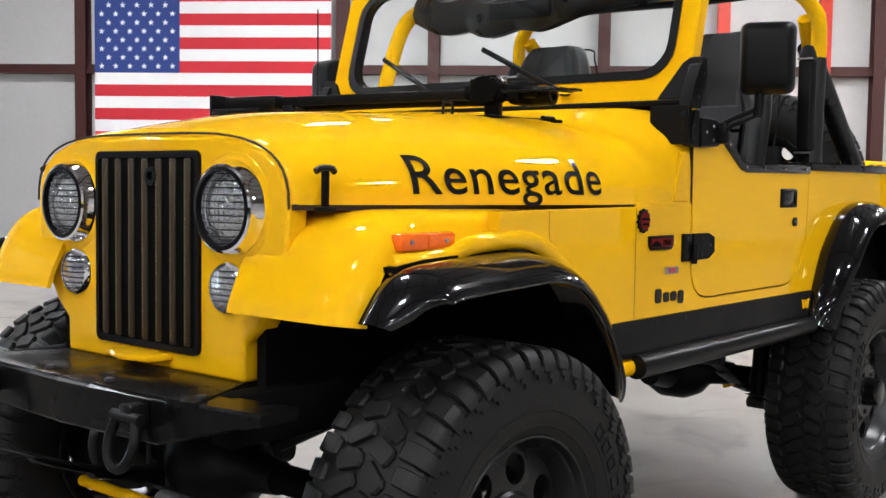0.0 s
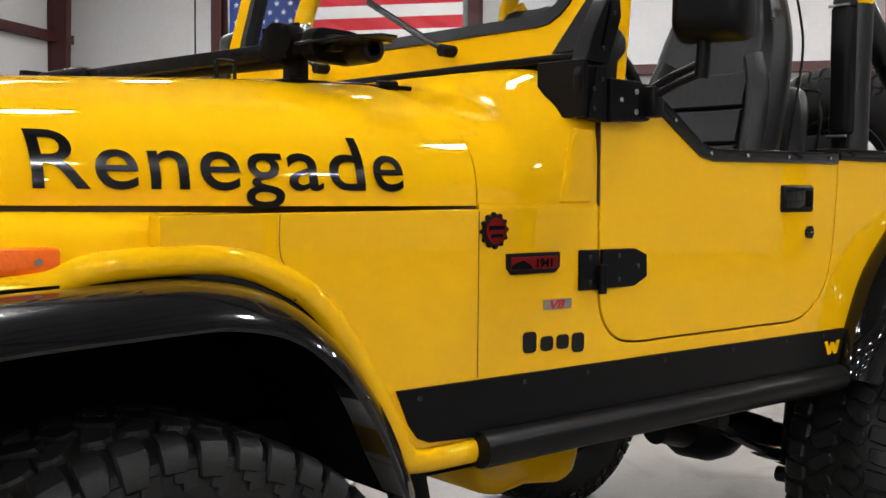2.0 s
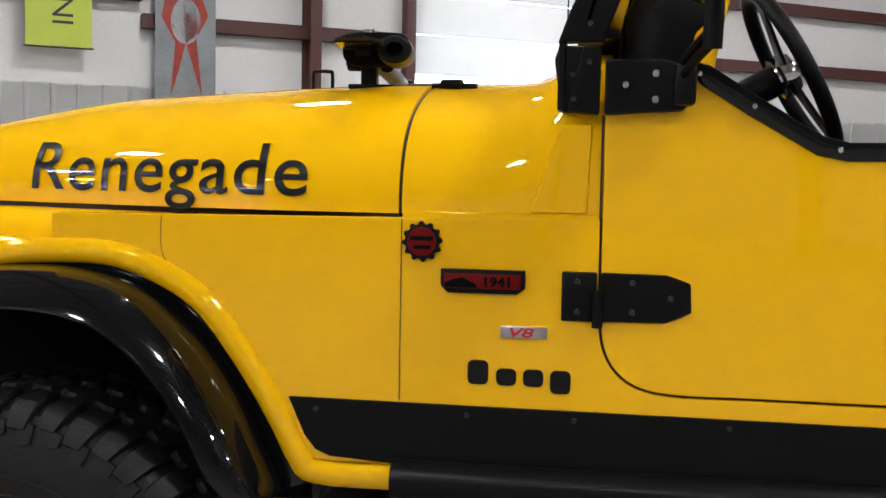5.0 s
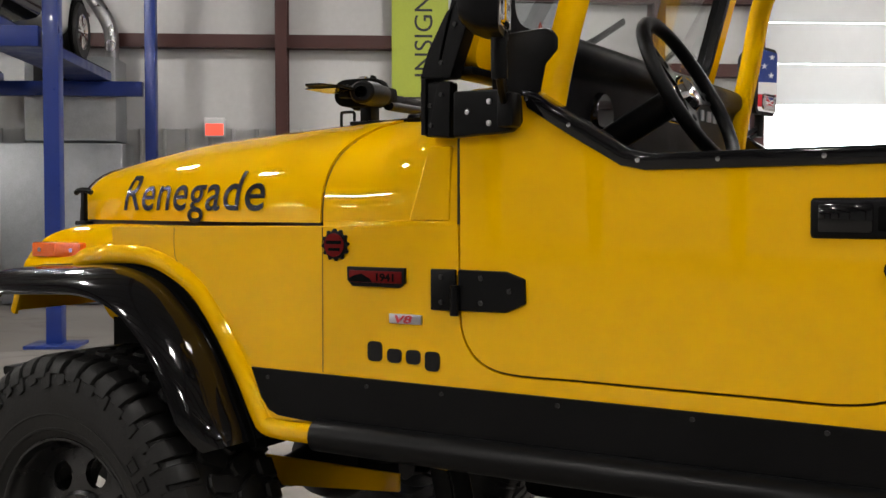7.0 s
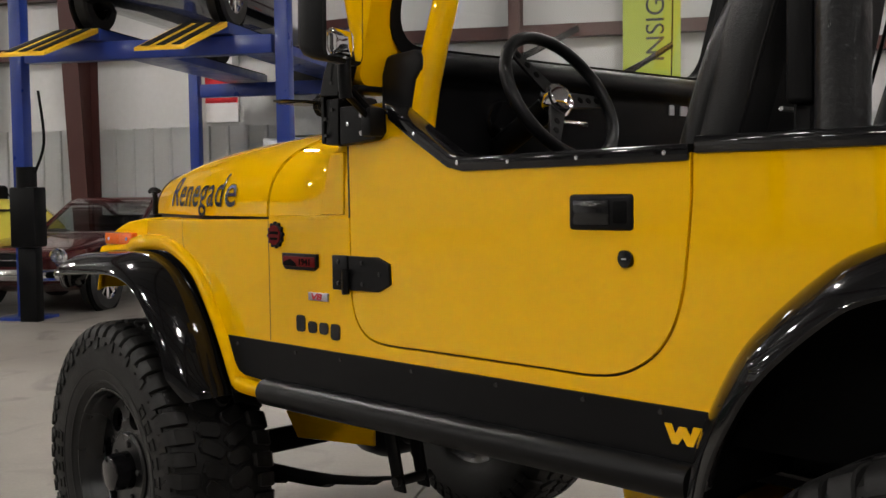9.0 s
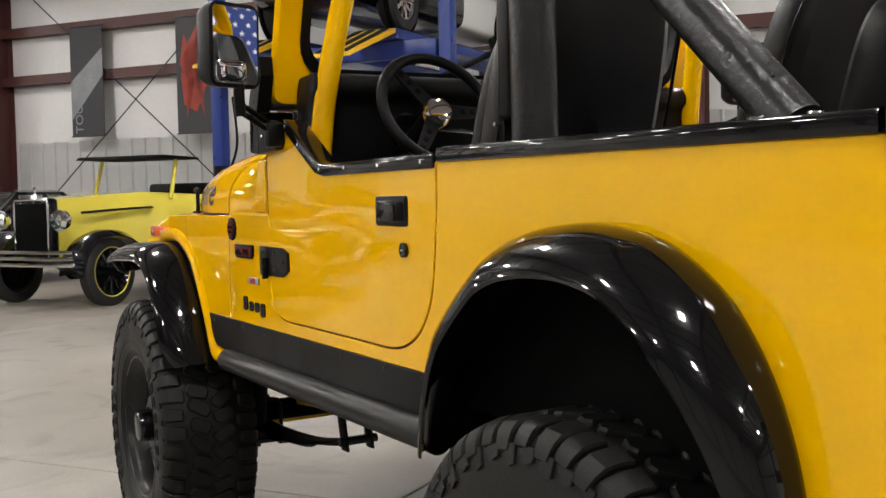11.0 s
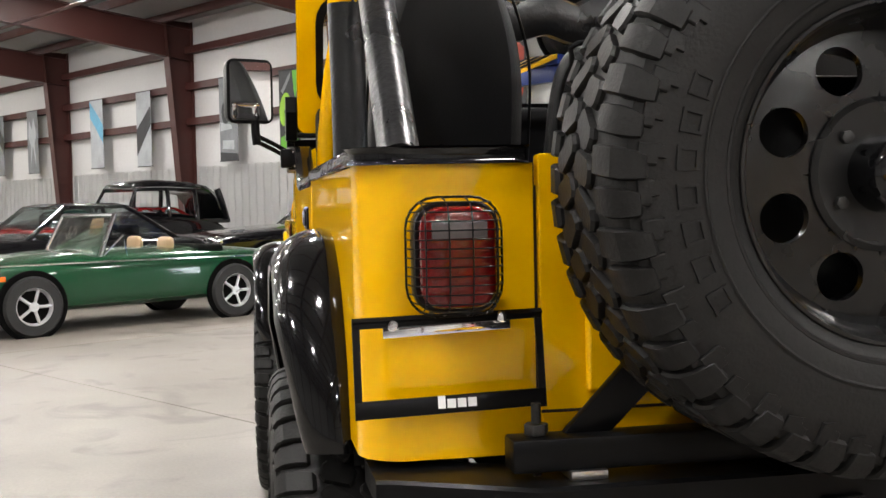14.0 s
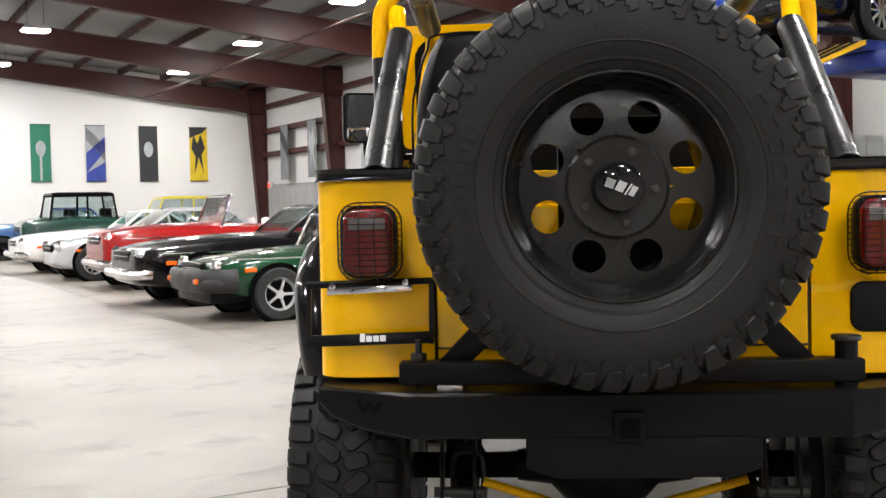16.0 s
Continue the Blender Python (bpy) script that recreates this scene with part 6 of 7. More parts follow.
jpart("foot", b, BLACK_SATIN, "black base foot")
for y in (-0.37, 0.38):
    jpart("stand", box(-0.016, 0.016, y - 0.022, y + 0.022, 0.0, 0.066, 0.004), BLACK_SATIN)
    jpart("stand_foot", box(-0.04, 0.11, y - 0.03, y + 0.03, -0.006, 0.006, 0.003), BLACK_SATIN)
for y in (-0.30, 0.30):
    hoop = thing("hood_hoop", "small black wire hoop standing on the hood", "footman loop", Matrix.Translation((0.66, y, 1.402)), "hood hoops")
    part("hoop", tube([(-0.02, 0, 0), (-0.02, 0, 0.04), (-0.014, 0, 0.046), (0.014, 0, 0.046), (0.02, 0, 0.04), (0.02, 0, 0)], 0.004, 8, 3), BLACK_SATIN, hoop)
b = tube([(0.80, -0.38, 1.408), (0.90, -0.42, 1.409), (1.00, -0.45, 1.408)], 0.005, 8, 5)
tube([(0.93, -0.43, 1.410), (0.97, -0.44, 1.410)], 0.012, 8, raw=True, bm=b)
part("hood_prop", b, BLACK_SATIN, hood)
aerial = part("aerial", tube([(1.12, 0.69, 1.36), (1.125, 0.70, 1.85)], 0.0025, 6, raw=True), BLACK_SATIN, car)


# ---- flag, banners, signs ----
FLAG_RED = mat("flag_red", (0.55, 0.022, 0.035), 0.75, var=0.06, bump=0.15, bump_scale=4)
FLAG_WHITE = mat("flag_white", (0.80, 0.79, 0.78), 0.75, var=0.04, bump=0.15, bump_scale=4)
FLAG_BLUE = mat("flag_blue", (0.022, 0.045, 0.20), 0.75, var=0.08, bump=0.15, bump_scale=4)
FU0, FU1, FZ0, FZ1 = 7.34, 2.98, 1.86, 4.62
flag = thing("flag", "large striped flag with white stars hung flat on the wall", "flag", Matrix.Translation(uv(0, V_F - 0.34, 0)) @ Matrix.Rotation(TH - radians(90), 4, "Z"))


def fx(u):
    return -u        # local x runs along -u when facing the wall


sh = (FZ1 - FZ0) / 13
for k in range(13):
    z1 = FZ1 - k * sh
    part("stripe", box(fx(FU0 if k > 6 else 5.75), fx(FU1), -0.006, 0.006, z1 - sh, z1), FLAG_RED if k % 2 == 0 else FLAG_WHITE, flag, smooth=0)
canton = part("canton", box(fx(FU0), fx(5.75), -0.006, 0.006, FZ1 - 7 * sh, FZ1), FLAG_BLUE, flag, "blue canton", smooth=0)
star = plate([((0.058 if i % 2 == 0 else 0.023) * math.sin(math.pi * i / 5), (0.058 if i % 2 == 0 else 0.023) * math.cos(math.pi * i / 5)) for i in range(10)], -0.011, -0.0055)
star_me = bpy.data.meshes.new("star")
star.to_mesh(star_me)
star.free()
star_me.materials.append(FLAG_WHITE)
for r in range(9):
    for c in range(6 if r % 2 == 0 else 5):
        s = new("star", star_me)
        s.parent = canton
        s.location = (fx(FU0) + 1.59 * ((c + (0.5 if r % 2 == 0 else 1.0)) / 6), 0, FZ1 - 7 * sh * (r + 0.75) / 9.5)


def banner(name, label, frame_m, w, z0, z1, field, shapes):
    """A cloth banner between two rods, hung on a wall; local -y faces the hall."""
    t = thing(name, label, "banner", frame_m, "wall banners")
    part("cloth", box(-w / 2, w / 2, -0.004, 0.004, z0, z1), field, t, smooth=0)
    for z in (z0, z1):
        part("rod", tube([(-w / 2 - 0.02, 0, z), (w / 2 + 0.02, 0, z)], 0.012, 8, raw=True), DARK_STEEL, t)
    for pts, material in shapes:
        part("print", plate([(x * w / 2, z0 + (z1 - z0) * q) for x, q in pts], -0.007, -0.0042), material, t, smooth=0)
    return t


B_BLACK = mat("banner_black", (0.02, 0.021, 0.024), 0.6, var=0.3, scale=3)
B_GREY = mat("banner_grey", (0.16, 0.17, 0.18), 0.6, var=0.4, scale=3)
B_SILVER = mat("banner_silver", (0.32, 0.34, 0.36), 0.5, var=0.3, scale=3)
B_GREEN = mat("banner_green", (0.10, 0.35, 0.02), 0.6, var=0.3, scale=3)
B_LEAF = mat("banner_leaf", (0.24, 0.45, 0.03), 0.6, var=0.3, scale=4)
B_LIME = mat("banner_lime", (0.36, 0.42, 0.05), 0.6, var=0.1, scale=3)
B_RED = mat("banner_red", (0.22, 0.022, 0.010), 0.6, var=0.5, scale=5)
B_BLUE = mat("banner_blue", (0.03, 0.05, 0.28), 0.6, var=0.3, scale=3)
B_SKY = mat("banner_sky", (0.10, 0.30, 0.45), 0.6, var=0.3, scale=3)
B_TEAL = mat("banner_teal", (0.02, 0.16, 0.10), 0.6, var=0.1, scale=3)
B_YELLOW = mat("banner_yellow", (0.60, 0.42, 0.02), 0.6, var=0.3, scale=3)
CIRCLE = [(0.5 * math.cos(2 * math.pi * i / 20), 0.58 + 0.14 * math.sin(2 * math.pi * i / 20)) for i in range(20)]
OVAL = [(-0.42 + 0.56 * math.cos(2 * math.pi * i / 20) + 0.12 * math.sin(2 * math.pi * i / 20), 0.55 + 0.19 * math.sin(2 * math.pi * i / 20)) for i in range(20)]
SWELL = [(-0.92, 0.03), (0.8, 0.03), (0.8, 0.42), (0.45, 0.36), (0.0, 0.29), (-0.5, 0.25), (-0.92, 0.23)]
FROND = [(0.35, 0.98), (0.85, 0.98), (0.82, 0.80), (0.62, 0.66), (0.48, 0.74)]
STEM = [(-0.8, 0.76), (-0.1, 0.92), (0.2, 0.97), (0.1, 0.90), (-0.6, 0.73)]
SLASH = [(-1, 0.15), (1, 0.55), (1, 0.8), (-1, 0.5)]
WAVE = [(-1, 0.75), (-0.2, 0.6), (1, 0.35), (1, 0.62), (0.1, 0.80), (-1, 0.98)]
LEAF = [(-0.6, 0.25), (0.1, 0.18), (0.8, 0.45), (0.9, 0.85), (0.3, 0.95), (-0.4, 0.75), (-0.75, 0.5)]
FIG = [(-0.5, 0.12), (-0.35, 0.45), (-0.8, 0.6), (-0.55, 0.85), (-0.1, 0.70), (0.25, 0.88), (0.75, 0.62), (0.35, 0.48), (0.55, 0.12), (0.25, 0.30), (0.0, 0.45), (-0.2, 0.30)]
for v, name_l, z0, z1, field, shapes in (
        (-11.44, "black cloth banner with a grey slash and pale upright lettering", 2.31, 4.22, B_BLACK, ((SLASH, B_GREY),)),
        (-9.1, "dark red cloth banner with a bright machine print", 2.27, 4.2, B_BLACK, ((LEAF, B_RED), (FIG, B_RED))),
        (-15.6, "black cloth banner with a lime green leaf-like print", 2.31, 4.23, B_BLACK, ((OVAL, B_LEAF), (SWELL, B_GREEN), (FROND, B_GREEN), (STEM, B_GREY))),
        (-18.0, "grey cloth banner with a pale arrow print", 2.33, 4.3, B_GREY, (([(x * 0.9 + 0.2, q + 0.2) for x, q in CIRCLE], B_SILVER), ([(x * 0.9 - 0.3, q) for x, q in CIRCLE], B_BLACK), ([(-0.95, 0.36), (0.4, 0.38), (0.3, 0.43), (-0.9, 0.47)], B_SILVER), ([(-0.7, 0.15), (0.6, 0.13), (0.6, 0.24), (-0.7, 0.25)], B_SILVER), ([(-1, 0), (1, 0), (1, 0.08), (-1, 0.11)], B_BLACK))),
        (-21.95, "grey and black striped cloth banner", 2.35, 4.3, B_SILVER, ((SLASH, B_BLACK),)),
        (-24.55, "pale grey cloth banner with a sky blue print", 2.4, 4.3, B_SILVER, ((WAVE, B_SKY),)),
        (-28.7, "plain weathered grey cloth banner on the wall", 2.4, 4.3, B_GREY, ((FIG, B_SILVER),)),
        (-31.2, "dark grey cloth banner with faint print", 2.4, 4.3, B_GREY, ((WAVE, B_BLACK),)),
        (1.02, "lime green cloth banner with dark upright lettering", 2.65, 4.6, B_LIME, ()),
        (2.5, "dark grey cloth banner with a pale print", 1.9, 3.9, B_GREY, ((FIG, B_RED), (CIRCLE, B_SILVER)))):
    t = banner("banner", name_l, uv_pose(U_S - 0.28, v), 0.74, z0, z1, field, shapes)
    if field is B_LIME:
        writing("lettering", "INSIGN", 0.34, Matrix.Translation((0.16, -0.008, 2.9)) @ Matrix.Rotation(radians(-90), 4, "Y") @ Matrix.Rotation(radians(90), 4, "X"), B_BLACK, t, 0.001)
    if v == -11.44:
        writing("lettering", "TOUGH", 0.24, Matrix.Translation((-0.12, -0.008, 2.36)) @ Matrix.Rotation(radians(-90), 4, "Y") @ Matrix.Rotation(radians(90), 4, "X"), B_GREY, t, 0.001)
for u, name_l, field, shapes in ((2.98, "green cloth banner with a pale crest", B_TEAL, ((CIRCLE, B_SILVER), ([(-0.12, 0.02), (0.12, 0.02), (0.12, 0.5), (-0.12, 0.5)], B_SILVER))), (4.81, "white and blue cloth banner with a racing print", B_SILVER, ((SLASH, B_BLUE), ([(-1, 0), (1, 0), (1, 0.35), (-1, 0.15)], B_BLUE), (WAVE, B_GREY))),
                                 (6.66, "black cloth banner with a pale round emblem", B_BLACK, ((CIRCLE, B_SILVER),)), (8.49, "yellow and black cloth banner", B_YELLOW, ((FIG, B_BLACK), ([(-1, 0.8), (0.5, 0.9), (1, 1), (-1, 1)], B_BLACK)))):
    banner("banner", name_l, uv_pose(u, V_W + 0.05, 0, 90), 0.66, 2.44, 4.40, field, shapes)


def wall_box(name, label, cat, v, w, z0, z1, depth, material, shapes=()):
    t = thing(name, label, cat, uv_pose(U_S - 0.03, v))
    part("panel", box(-w / 2, w / 2, -depth, 0, z0, z1, 0.01), material, t)
    for x0, x1, a, c, mt in shapes:
        part("print", box(x0, x1, -depth - 0.004, -depth + 0.002, a, c), mt, t, smooth=0)
    return t


wall_box("wall_sign", "white sign with a red ring on the warehouse wall", "sign", -5.1, 0.55, 3.1, 3.75, 0.25, FLAG_WHITE, ((-0.2, 0.2, 3.3, 3.36, FLAG_RED), (-0.2, 0.2, 3.5, 3.56, FLAG_RED)))
wall_box("wall_sign", "white sign with red bands on the warehouse wall", "sign", -5.08, 0.5, 2.3, 2.95, 0.06, FLAG_WHITE, ((-0.25, 0.25, 2.78, 2.95, FLAG_RED), (-0.25, 0.25, 2.58, 2.70, FLAG_RED)))
duct = thing("ventilation_duct", "galvanised ventilation unit with a bent flexible duct", "duct", uv_pose(U_S - 0.3, -3.3))
part("housing", box(-0.62, 0.5, -0.35, 0.25, 2.05, 3.1, 0.02), GREY_STEEL, duct)
part("grille", box(-0.5, -0.05, -0.37, -0.34, 2.6, 3.0, 0.01), DARK_STEEL, duct)
part("pipe", tube([(0.4, -0.1, 3.1), (0.38, -0.12, 3.5), (0.15, -0.15, 3.9), (-0.1, -0.15, 4.2), (-0.15, -0.1, 4.8)], 0.09, 12), STEEL, duct, "bent flexible duct")
part("drum", tube([(-0.25, -0.15, 3.85), (-0.25, -0.15, 4.25)], 0.16, 16, raw=True), STEEL, duct)
part("cabinet", box(-0.9, 0.6, -0.45, 0.2, 0.02, 2.02, 0.02), GREY_STEEL, duct, "grey steel cabinet")
EXIT_RED = mat("exit_glow", (1.0, 0.10, 0.06), 0.5, var=0, rvar=0, emit=1.1)
for v, z in ((-1.66, 2.16), (-33.2, 2.15)):
    ex = thing("exit_sign", "small glowing red exit sign", "exit sign", uv_pose(U_S - 0.1, v, z), "exit signs")
    part("case", box(-0.13, 0.13, -0.04, 0.06, -0.02, 0.23, 0.01), LINER_WHITE, ex)
    part("face", box(-0.115, 0.115, -0.045, -0.038, 0.0, 0.15), EXIT_RED, ex, smooth=0)

gp = thing("guard_post", "bright red painted post beside a steel column", "post", uv_pose(U_S - 0.30, -13.86))
part("upright", box(-0.07, 0.07, -0.07, 0.07, 0.0, 2.2, 0.01), BRIGHT_RED, gp)
part("base", box(-0.13, 0.13, -0.13, 0.13, 0.0, 0.02, 0.004), BRIGHT_RED, gp)

# ---- four-post lift ----
lift = thing("car_lift", "blue four-post car lift with yellow ramps, raised", "car lift", uv_pose(0, 0))
DECK = 2.90
for u, v in ((6.2, -5.2), (6.2, -2.35), (10.3, -5.2), (10.3, -2.35)):
    b = bmesh.new()
    box(v - 0.068, v + 0.068, u - 0.075, u + 0.075, 0.02, 4.3, 0.01, bm=b)
    box(v - 0.22, v + 0.22, u - 0.22, u + 0.22, 0.0, 0.03, 0.004, bm=b)
    part("post", b, BLUE_STEEL, lift)
for u in (6.2, 10.3):
    part("cross_beam", box(-5.1, -2.45, u - 0.07, u + 0.07, DECK - 0.30, DECK - 0.12, 0.008), BLUE_STEEL, lift)
for v in (-4.46, -3.1):
    rw = part("runway", box(v - 0.25, v + 0.25, 6.05, 10.5, DECK - 0.11, DECK, 0.01), BLUE_STEEL, lift, "blue and black runway")
    part("runway_tread", box(v - 0.24, v + 0.24, 6.1, 10.45, DECK, DECK + 0.012), DECK_BLACK, rw)
    rp = part("ramp", plate([(6.05, DECK - 0.05), (5.1, DECK - 0.38), (5.1, DECK - 0.35), (6.05, DECK)], v - 0.24, v + 0.24, "x", bev=0.004), SAFETY_YELLOW, lift, "yellow drive-on ramp with black grip stripes")
    for k in range(3):
        x0 = v - 0.2 + k * 0.15
        part("grip", plate([(6.0, DECK - 0.016), (5.15, DECK - 0.330), (5.15, DECK - 0.322), (6.0, DECK - 0.008)], x0, x0 + 0.08, "x"), DECK_BLACK, rp)
pu = thing("power_unit", "black lift power unit with a hose beside a blue post", "power unit", uv_pose(6.05, -5.0))
part("case", box(-0.14, 0.14, -0.2, 0.02, 0.75, 1.35, 0.02), BLACK_SATIN, pu)
part("motor", tube([(0, -0.1, 1.33), (0, -0.1, 1.55)], 0.10, 16, raw=True), BLACK_SATIN, pu)
part("leg", box(-0.1, 0.1, -0.14, -0.02, 0.0, 0.76, 0.01), BLACK_SATIN, pu)
part("hose", tube([(0.1, -0.1, 1.5), (0.22, -0.12, 1.8), (0.16, -0.1, 2.3)], 0.014, 8), BLACK_SATIN, pu)


# ---- parked cars: local y runs from the front axle rearwards, x across ----
CAR_GLASS = mat("tinted_car_glass", (0.72, 0.78, 0.78), 0.0, trans=1.0, var=0.0, rvar=0.0, ior=1.45)
TYRE_PLAIN = mat("plain_tyre", (0.014, 0.014, 0.014), 0.6, var=0.2)
CREAM = mat("cream_vinyl", (0.42, 0.28, 0.16), 0.5, var=0.1)


def car_wheel(t, x, y, r, w, rim, rim_r=0.62, spokes=8):
    s = 1 if x > 0 else -1
    wh = part("wheel", lathe([(r * rim_r, -w / 2), (r * 0.93, -w / 2), (r, -w * 0.36), (r, w * 0.36), (r * 0.93, w / 2), (r * rim_r, w / 2)], 32, "x", center=(x, y, r)), TYRE_PLAIN, t)
    b = lathe([(r * rim_r * 0.86, s * w * 0.30), (r * rim_r * 0.98, s * w * 0.50), (r * rim_r * 1.02, s * w * 0.48), (r * rim_r * 1.0, -s * w * 0.3), (r * rim_r * 0.86, -s * w * 0.2)], 32, "x", center=(x, y, r))
    disc((x + (s * w * 0.36 if s > 0 else -w * 0.44), y, r), r * rim_r * 0.26, w * 0.08, "x", 16, bm=b)
    disc((x + (s * w * 0.20 if s > 0 else -w * 0.28), y, r), r * rim_r * 0.93, w * 0.08, "x", 24, bm=b)
    for k in range(spokes):
        a = 2 * math.pi * k / spokes
        d = Vector((0, math.cos(a), math.sin(a)))
        q = Vector((x + s * w * 0.36, y, r))
        tube([q + d * r * rim_r * 0.2, q + d * r * rim_r * 0.92], r * 0.055, 6, raw=True, bm=b)
    part("rim", b, rim, wh)


def parked(name, label, cat, m, paint, wb, length, front, width, prof, shoulder, r=0.31, roof=None, cloth=None, rim=CHROME, bumper=CHROME, stripe=None, seats=None, lamp_z=0.62, lamp_x=0.78, grille=True, spokes=8, group="parked cars", dome=None):
    """prof: (fraction of length, top height, half-width share); shoulder: height of the widest line; roof: (y0 base, y0 top, y1 top, y1 base, height, half-width)."""
    t = thing(name, label, cat, m, group)
    hw_ = width / 2
    rings = []
    for f, top, ws_ in prof:
        y = -front + f * length
        w = hw_ * ws_
        zb = 0.20 if 0.04 < f < 0.96 else 0.30
        sh_ = min(shoulder, top - 0.03)
        rings.append([(-w * 0.90, y, zb), (-w * 0.98, y, zb + 0.10), (-w, y, sh_ * 0.78), (-w * 0.985, y, sh_), (-w * 0.90, y, sh_ + (top - sh_) * 0.55), (-w * 0.62, y, sh_ + (top - sh_) * 0.93), (-w * 0.25, y, top), (w * 0.25, y, top), (w * 0.62, y, sh_ + (top - sh_) * 0.93), (w * 0.90, y, sh_ + (top - sh_) * 0.55), (w * 0.985, y, sh_), (w, y, sh_ * 0.78), (w * 0.98, y, zb + 0.10), (w * 0.90, y, zb)])
    body = part("body", loft(rings), paint, t, smooth=50)
    mod = body.modifiers.new("soft", "SUBSURF")
    mod.levels = mod.render_levels = 2
    for y in (0, wb):
        for s in (-1, 1):
            # no opening is cut: a matte black disc paints the arch's shade
            b = lathe([(0.0001, 0), (r * 1.17, 0), (r * 1.17, 0.03), (0.0001, 0.03)], 28, "x", center=(s * (hw_ * 0.985) - 0.015, y, r * 1.02), closed=False)
            part("wheel_arch", b, BLACK_MATTE, body, smooth=0)
            car_wheel(t, s * (hw_ - 0.055), y, r, 0.19, rim, spokes=spokes)
    yf, yr = -front, -front + length
    if bumper:
        for y, s in ((yf, -1), (yr, 1)):
            part("bumper", tube([(-hw_ * 0.97, y - s * 0.20, 0.44), (-hw_ * 0.88, y + s * 0.02, 0.44), (0, y + s * 0.06, 0.44), (hw_ * 0.88, y + s * 0.02, 0.44), (hw_ * 0.97, y - s * 0.20, 0.44)], 0.045, 10, 4, ry=0.06), bumper, t)
    if bumper is RUBBER_BUMP:
        # full-width moulded nose with inset lamps
        part("moulded_nose", tube([(-hw_ * 0.985, yf + 0.30, 0.47), (-hw_ * 0.96, yf + 0.14, 0.47), (-hw_ * 0.80, yf - 0.02, 0.47), (-hw_ * 0.4, yf - 0.07, 0.47), (0, yf - 0.085, 0.47), (hw_ * 0.4, yf - 0.07, 0.47), (hw_ * 0.80, yf - 0.02, 0.47), (hw_ * 0.96, yf + 0.14, 0.47), (hw_ * 0.985, yf + 0.30, 0.47)], 0.055, 12, 4, ry=0.13), RUBBER_BUMP, t, "thick black rubber nose bumper")
        part("valance", box(-hw_ * 0.84, hw_ * 0.84, yf + 0.02, yf + 0.5, 0.22, 0.42, 0.04, 2), BLACK_SATIN, t)
        for s in (-1, 1):
            part("bumper_lamp", box(s * hw_ * 0.66 - 0.07, s * hw_ * 0.66 + 0.07, yf - 0.115, yf - 0.02, 0.44, 0.50, 0.012), AMBER, t)
            part("tail_lamp", box(s * hw_ * 0.80 - 0.05, s * hw_ * 0.80 + 0.05, yr - 0.10, yr - 0.01, 0.52, 0.68, 0.015), RED_LENS, t)
    for s in (-1, 1):
        lp = part("headlamp", lathe([(0.0001, -0.055), (0.05, -0.045), (0.078, -0.01), (0.085, 0.05), (0.0001, 0.05)], 20, "y", center=(s * hw_ * lamp_x, yf + 0.09, lamp_z), closed=False), CLEAR_LENS, t)
        part("lamp_ring", lathe([(0.076, -0.018), (0.092, -0.008), (0.094, 0.03), (0.076, 0.03)], 20, "y", center=(s * hw_ * lamp_x, yf + 0.09, lamp_z)), CHROME, lp)
        part("turn_signal", box(s * (hw_ + 0.002) - 0.012, s * (hw_ + 0.002) + 0.012, yf + 0.38, yf + 0.52, 0.56, 0.61, 0.008), AMBER, t)
        part("rear_marker", box(s * (hw_ * 0.985) - 0.012, s * (hw_ * 0.985) + 0.012, yr - 0.35, yr - 0.24, 0.58, 0.62, 0.006), RED_LENS, t)
    if grille:
        g = part("grille", box(-hw_ * 0.50, hw_ * 0.50, yf + 0.002, yf + 0.08, lamp_z - 0.11, lamp_z + 0.04, 0.03, 3), BLACK_SATIN, t)
        part("grille_bar", box(-hw_ * 0.50, hw_ * 0.50, yf - 0.006, yf + 0.006, lamp_z - 0.035, lamp_z - 0.022, 0.004), CHROME, g)
        part("grille_rim", tube([(-hw_ * 0.50, yf + 0.004, lamp_z + 0.03), (0, yf - 0.004, lamp_z + 0.045), (hw_ * 0.50, yf + 0.004, lamp_z + 0.03)], 0.010, 6, 4), CHROME, g)
    if stripe:
        for s in (-1, 1):
            part("side_moulding", tube([(s * (hw_ * prof[1][2] + 0.002), -front + 0.35, stripe), (s * (hw_ + 0.004), 0.9, stripe), (s * (hw_ + 0.004), length - front - 0.5, stripe - 0.02)], 0.012, 6), CHROME, t)
    if dome:
        # rounded steel cabin with open side windows: roof cap, solid rear, pillars
        y0, y1, y2, y3, h, rw_ = dome
        zb = shoulder + 0.02

        def ring(y, top, low, a):
            return [(-rw_ * a, y, low), (-rw_ * a * 0.97, y, low + (top - low) * 0.45), (-rw_ * a * 0.82, y, low + (top - low) * 0.86), (-rw_ * a * 0.4, y, top), (rw_ * a * 0.4, y, top), (rw_ * a * 0.82, y, low + (top - low) * 0.86), (rw_ * a * 0.97, y, low + (top - low) * 0.45), (rw_ * a, y, low)]

        hh = h - zb
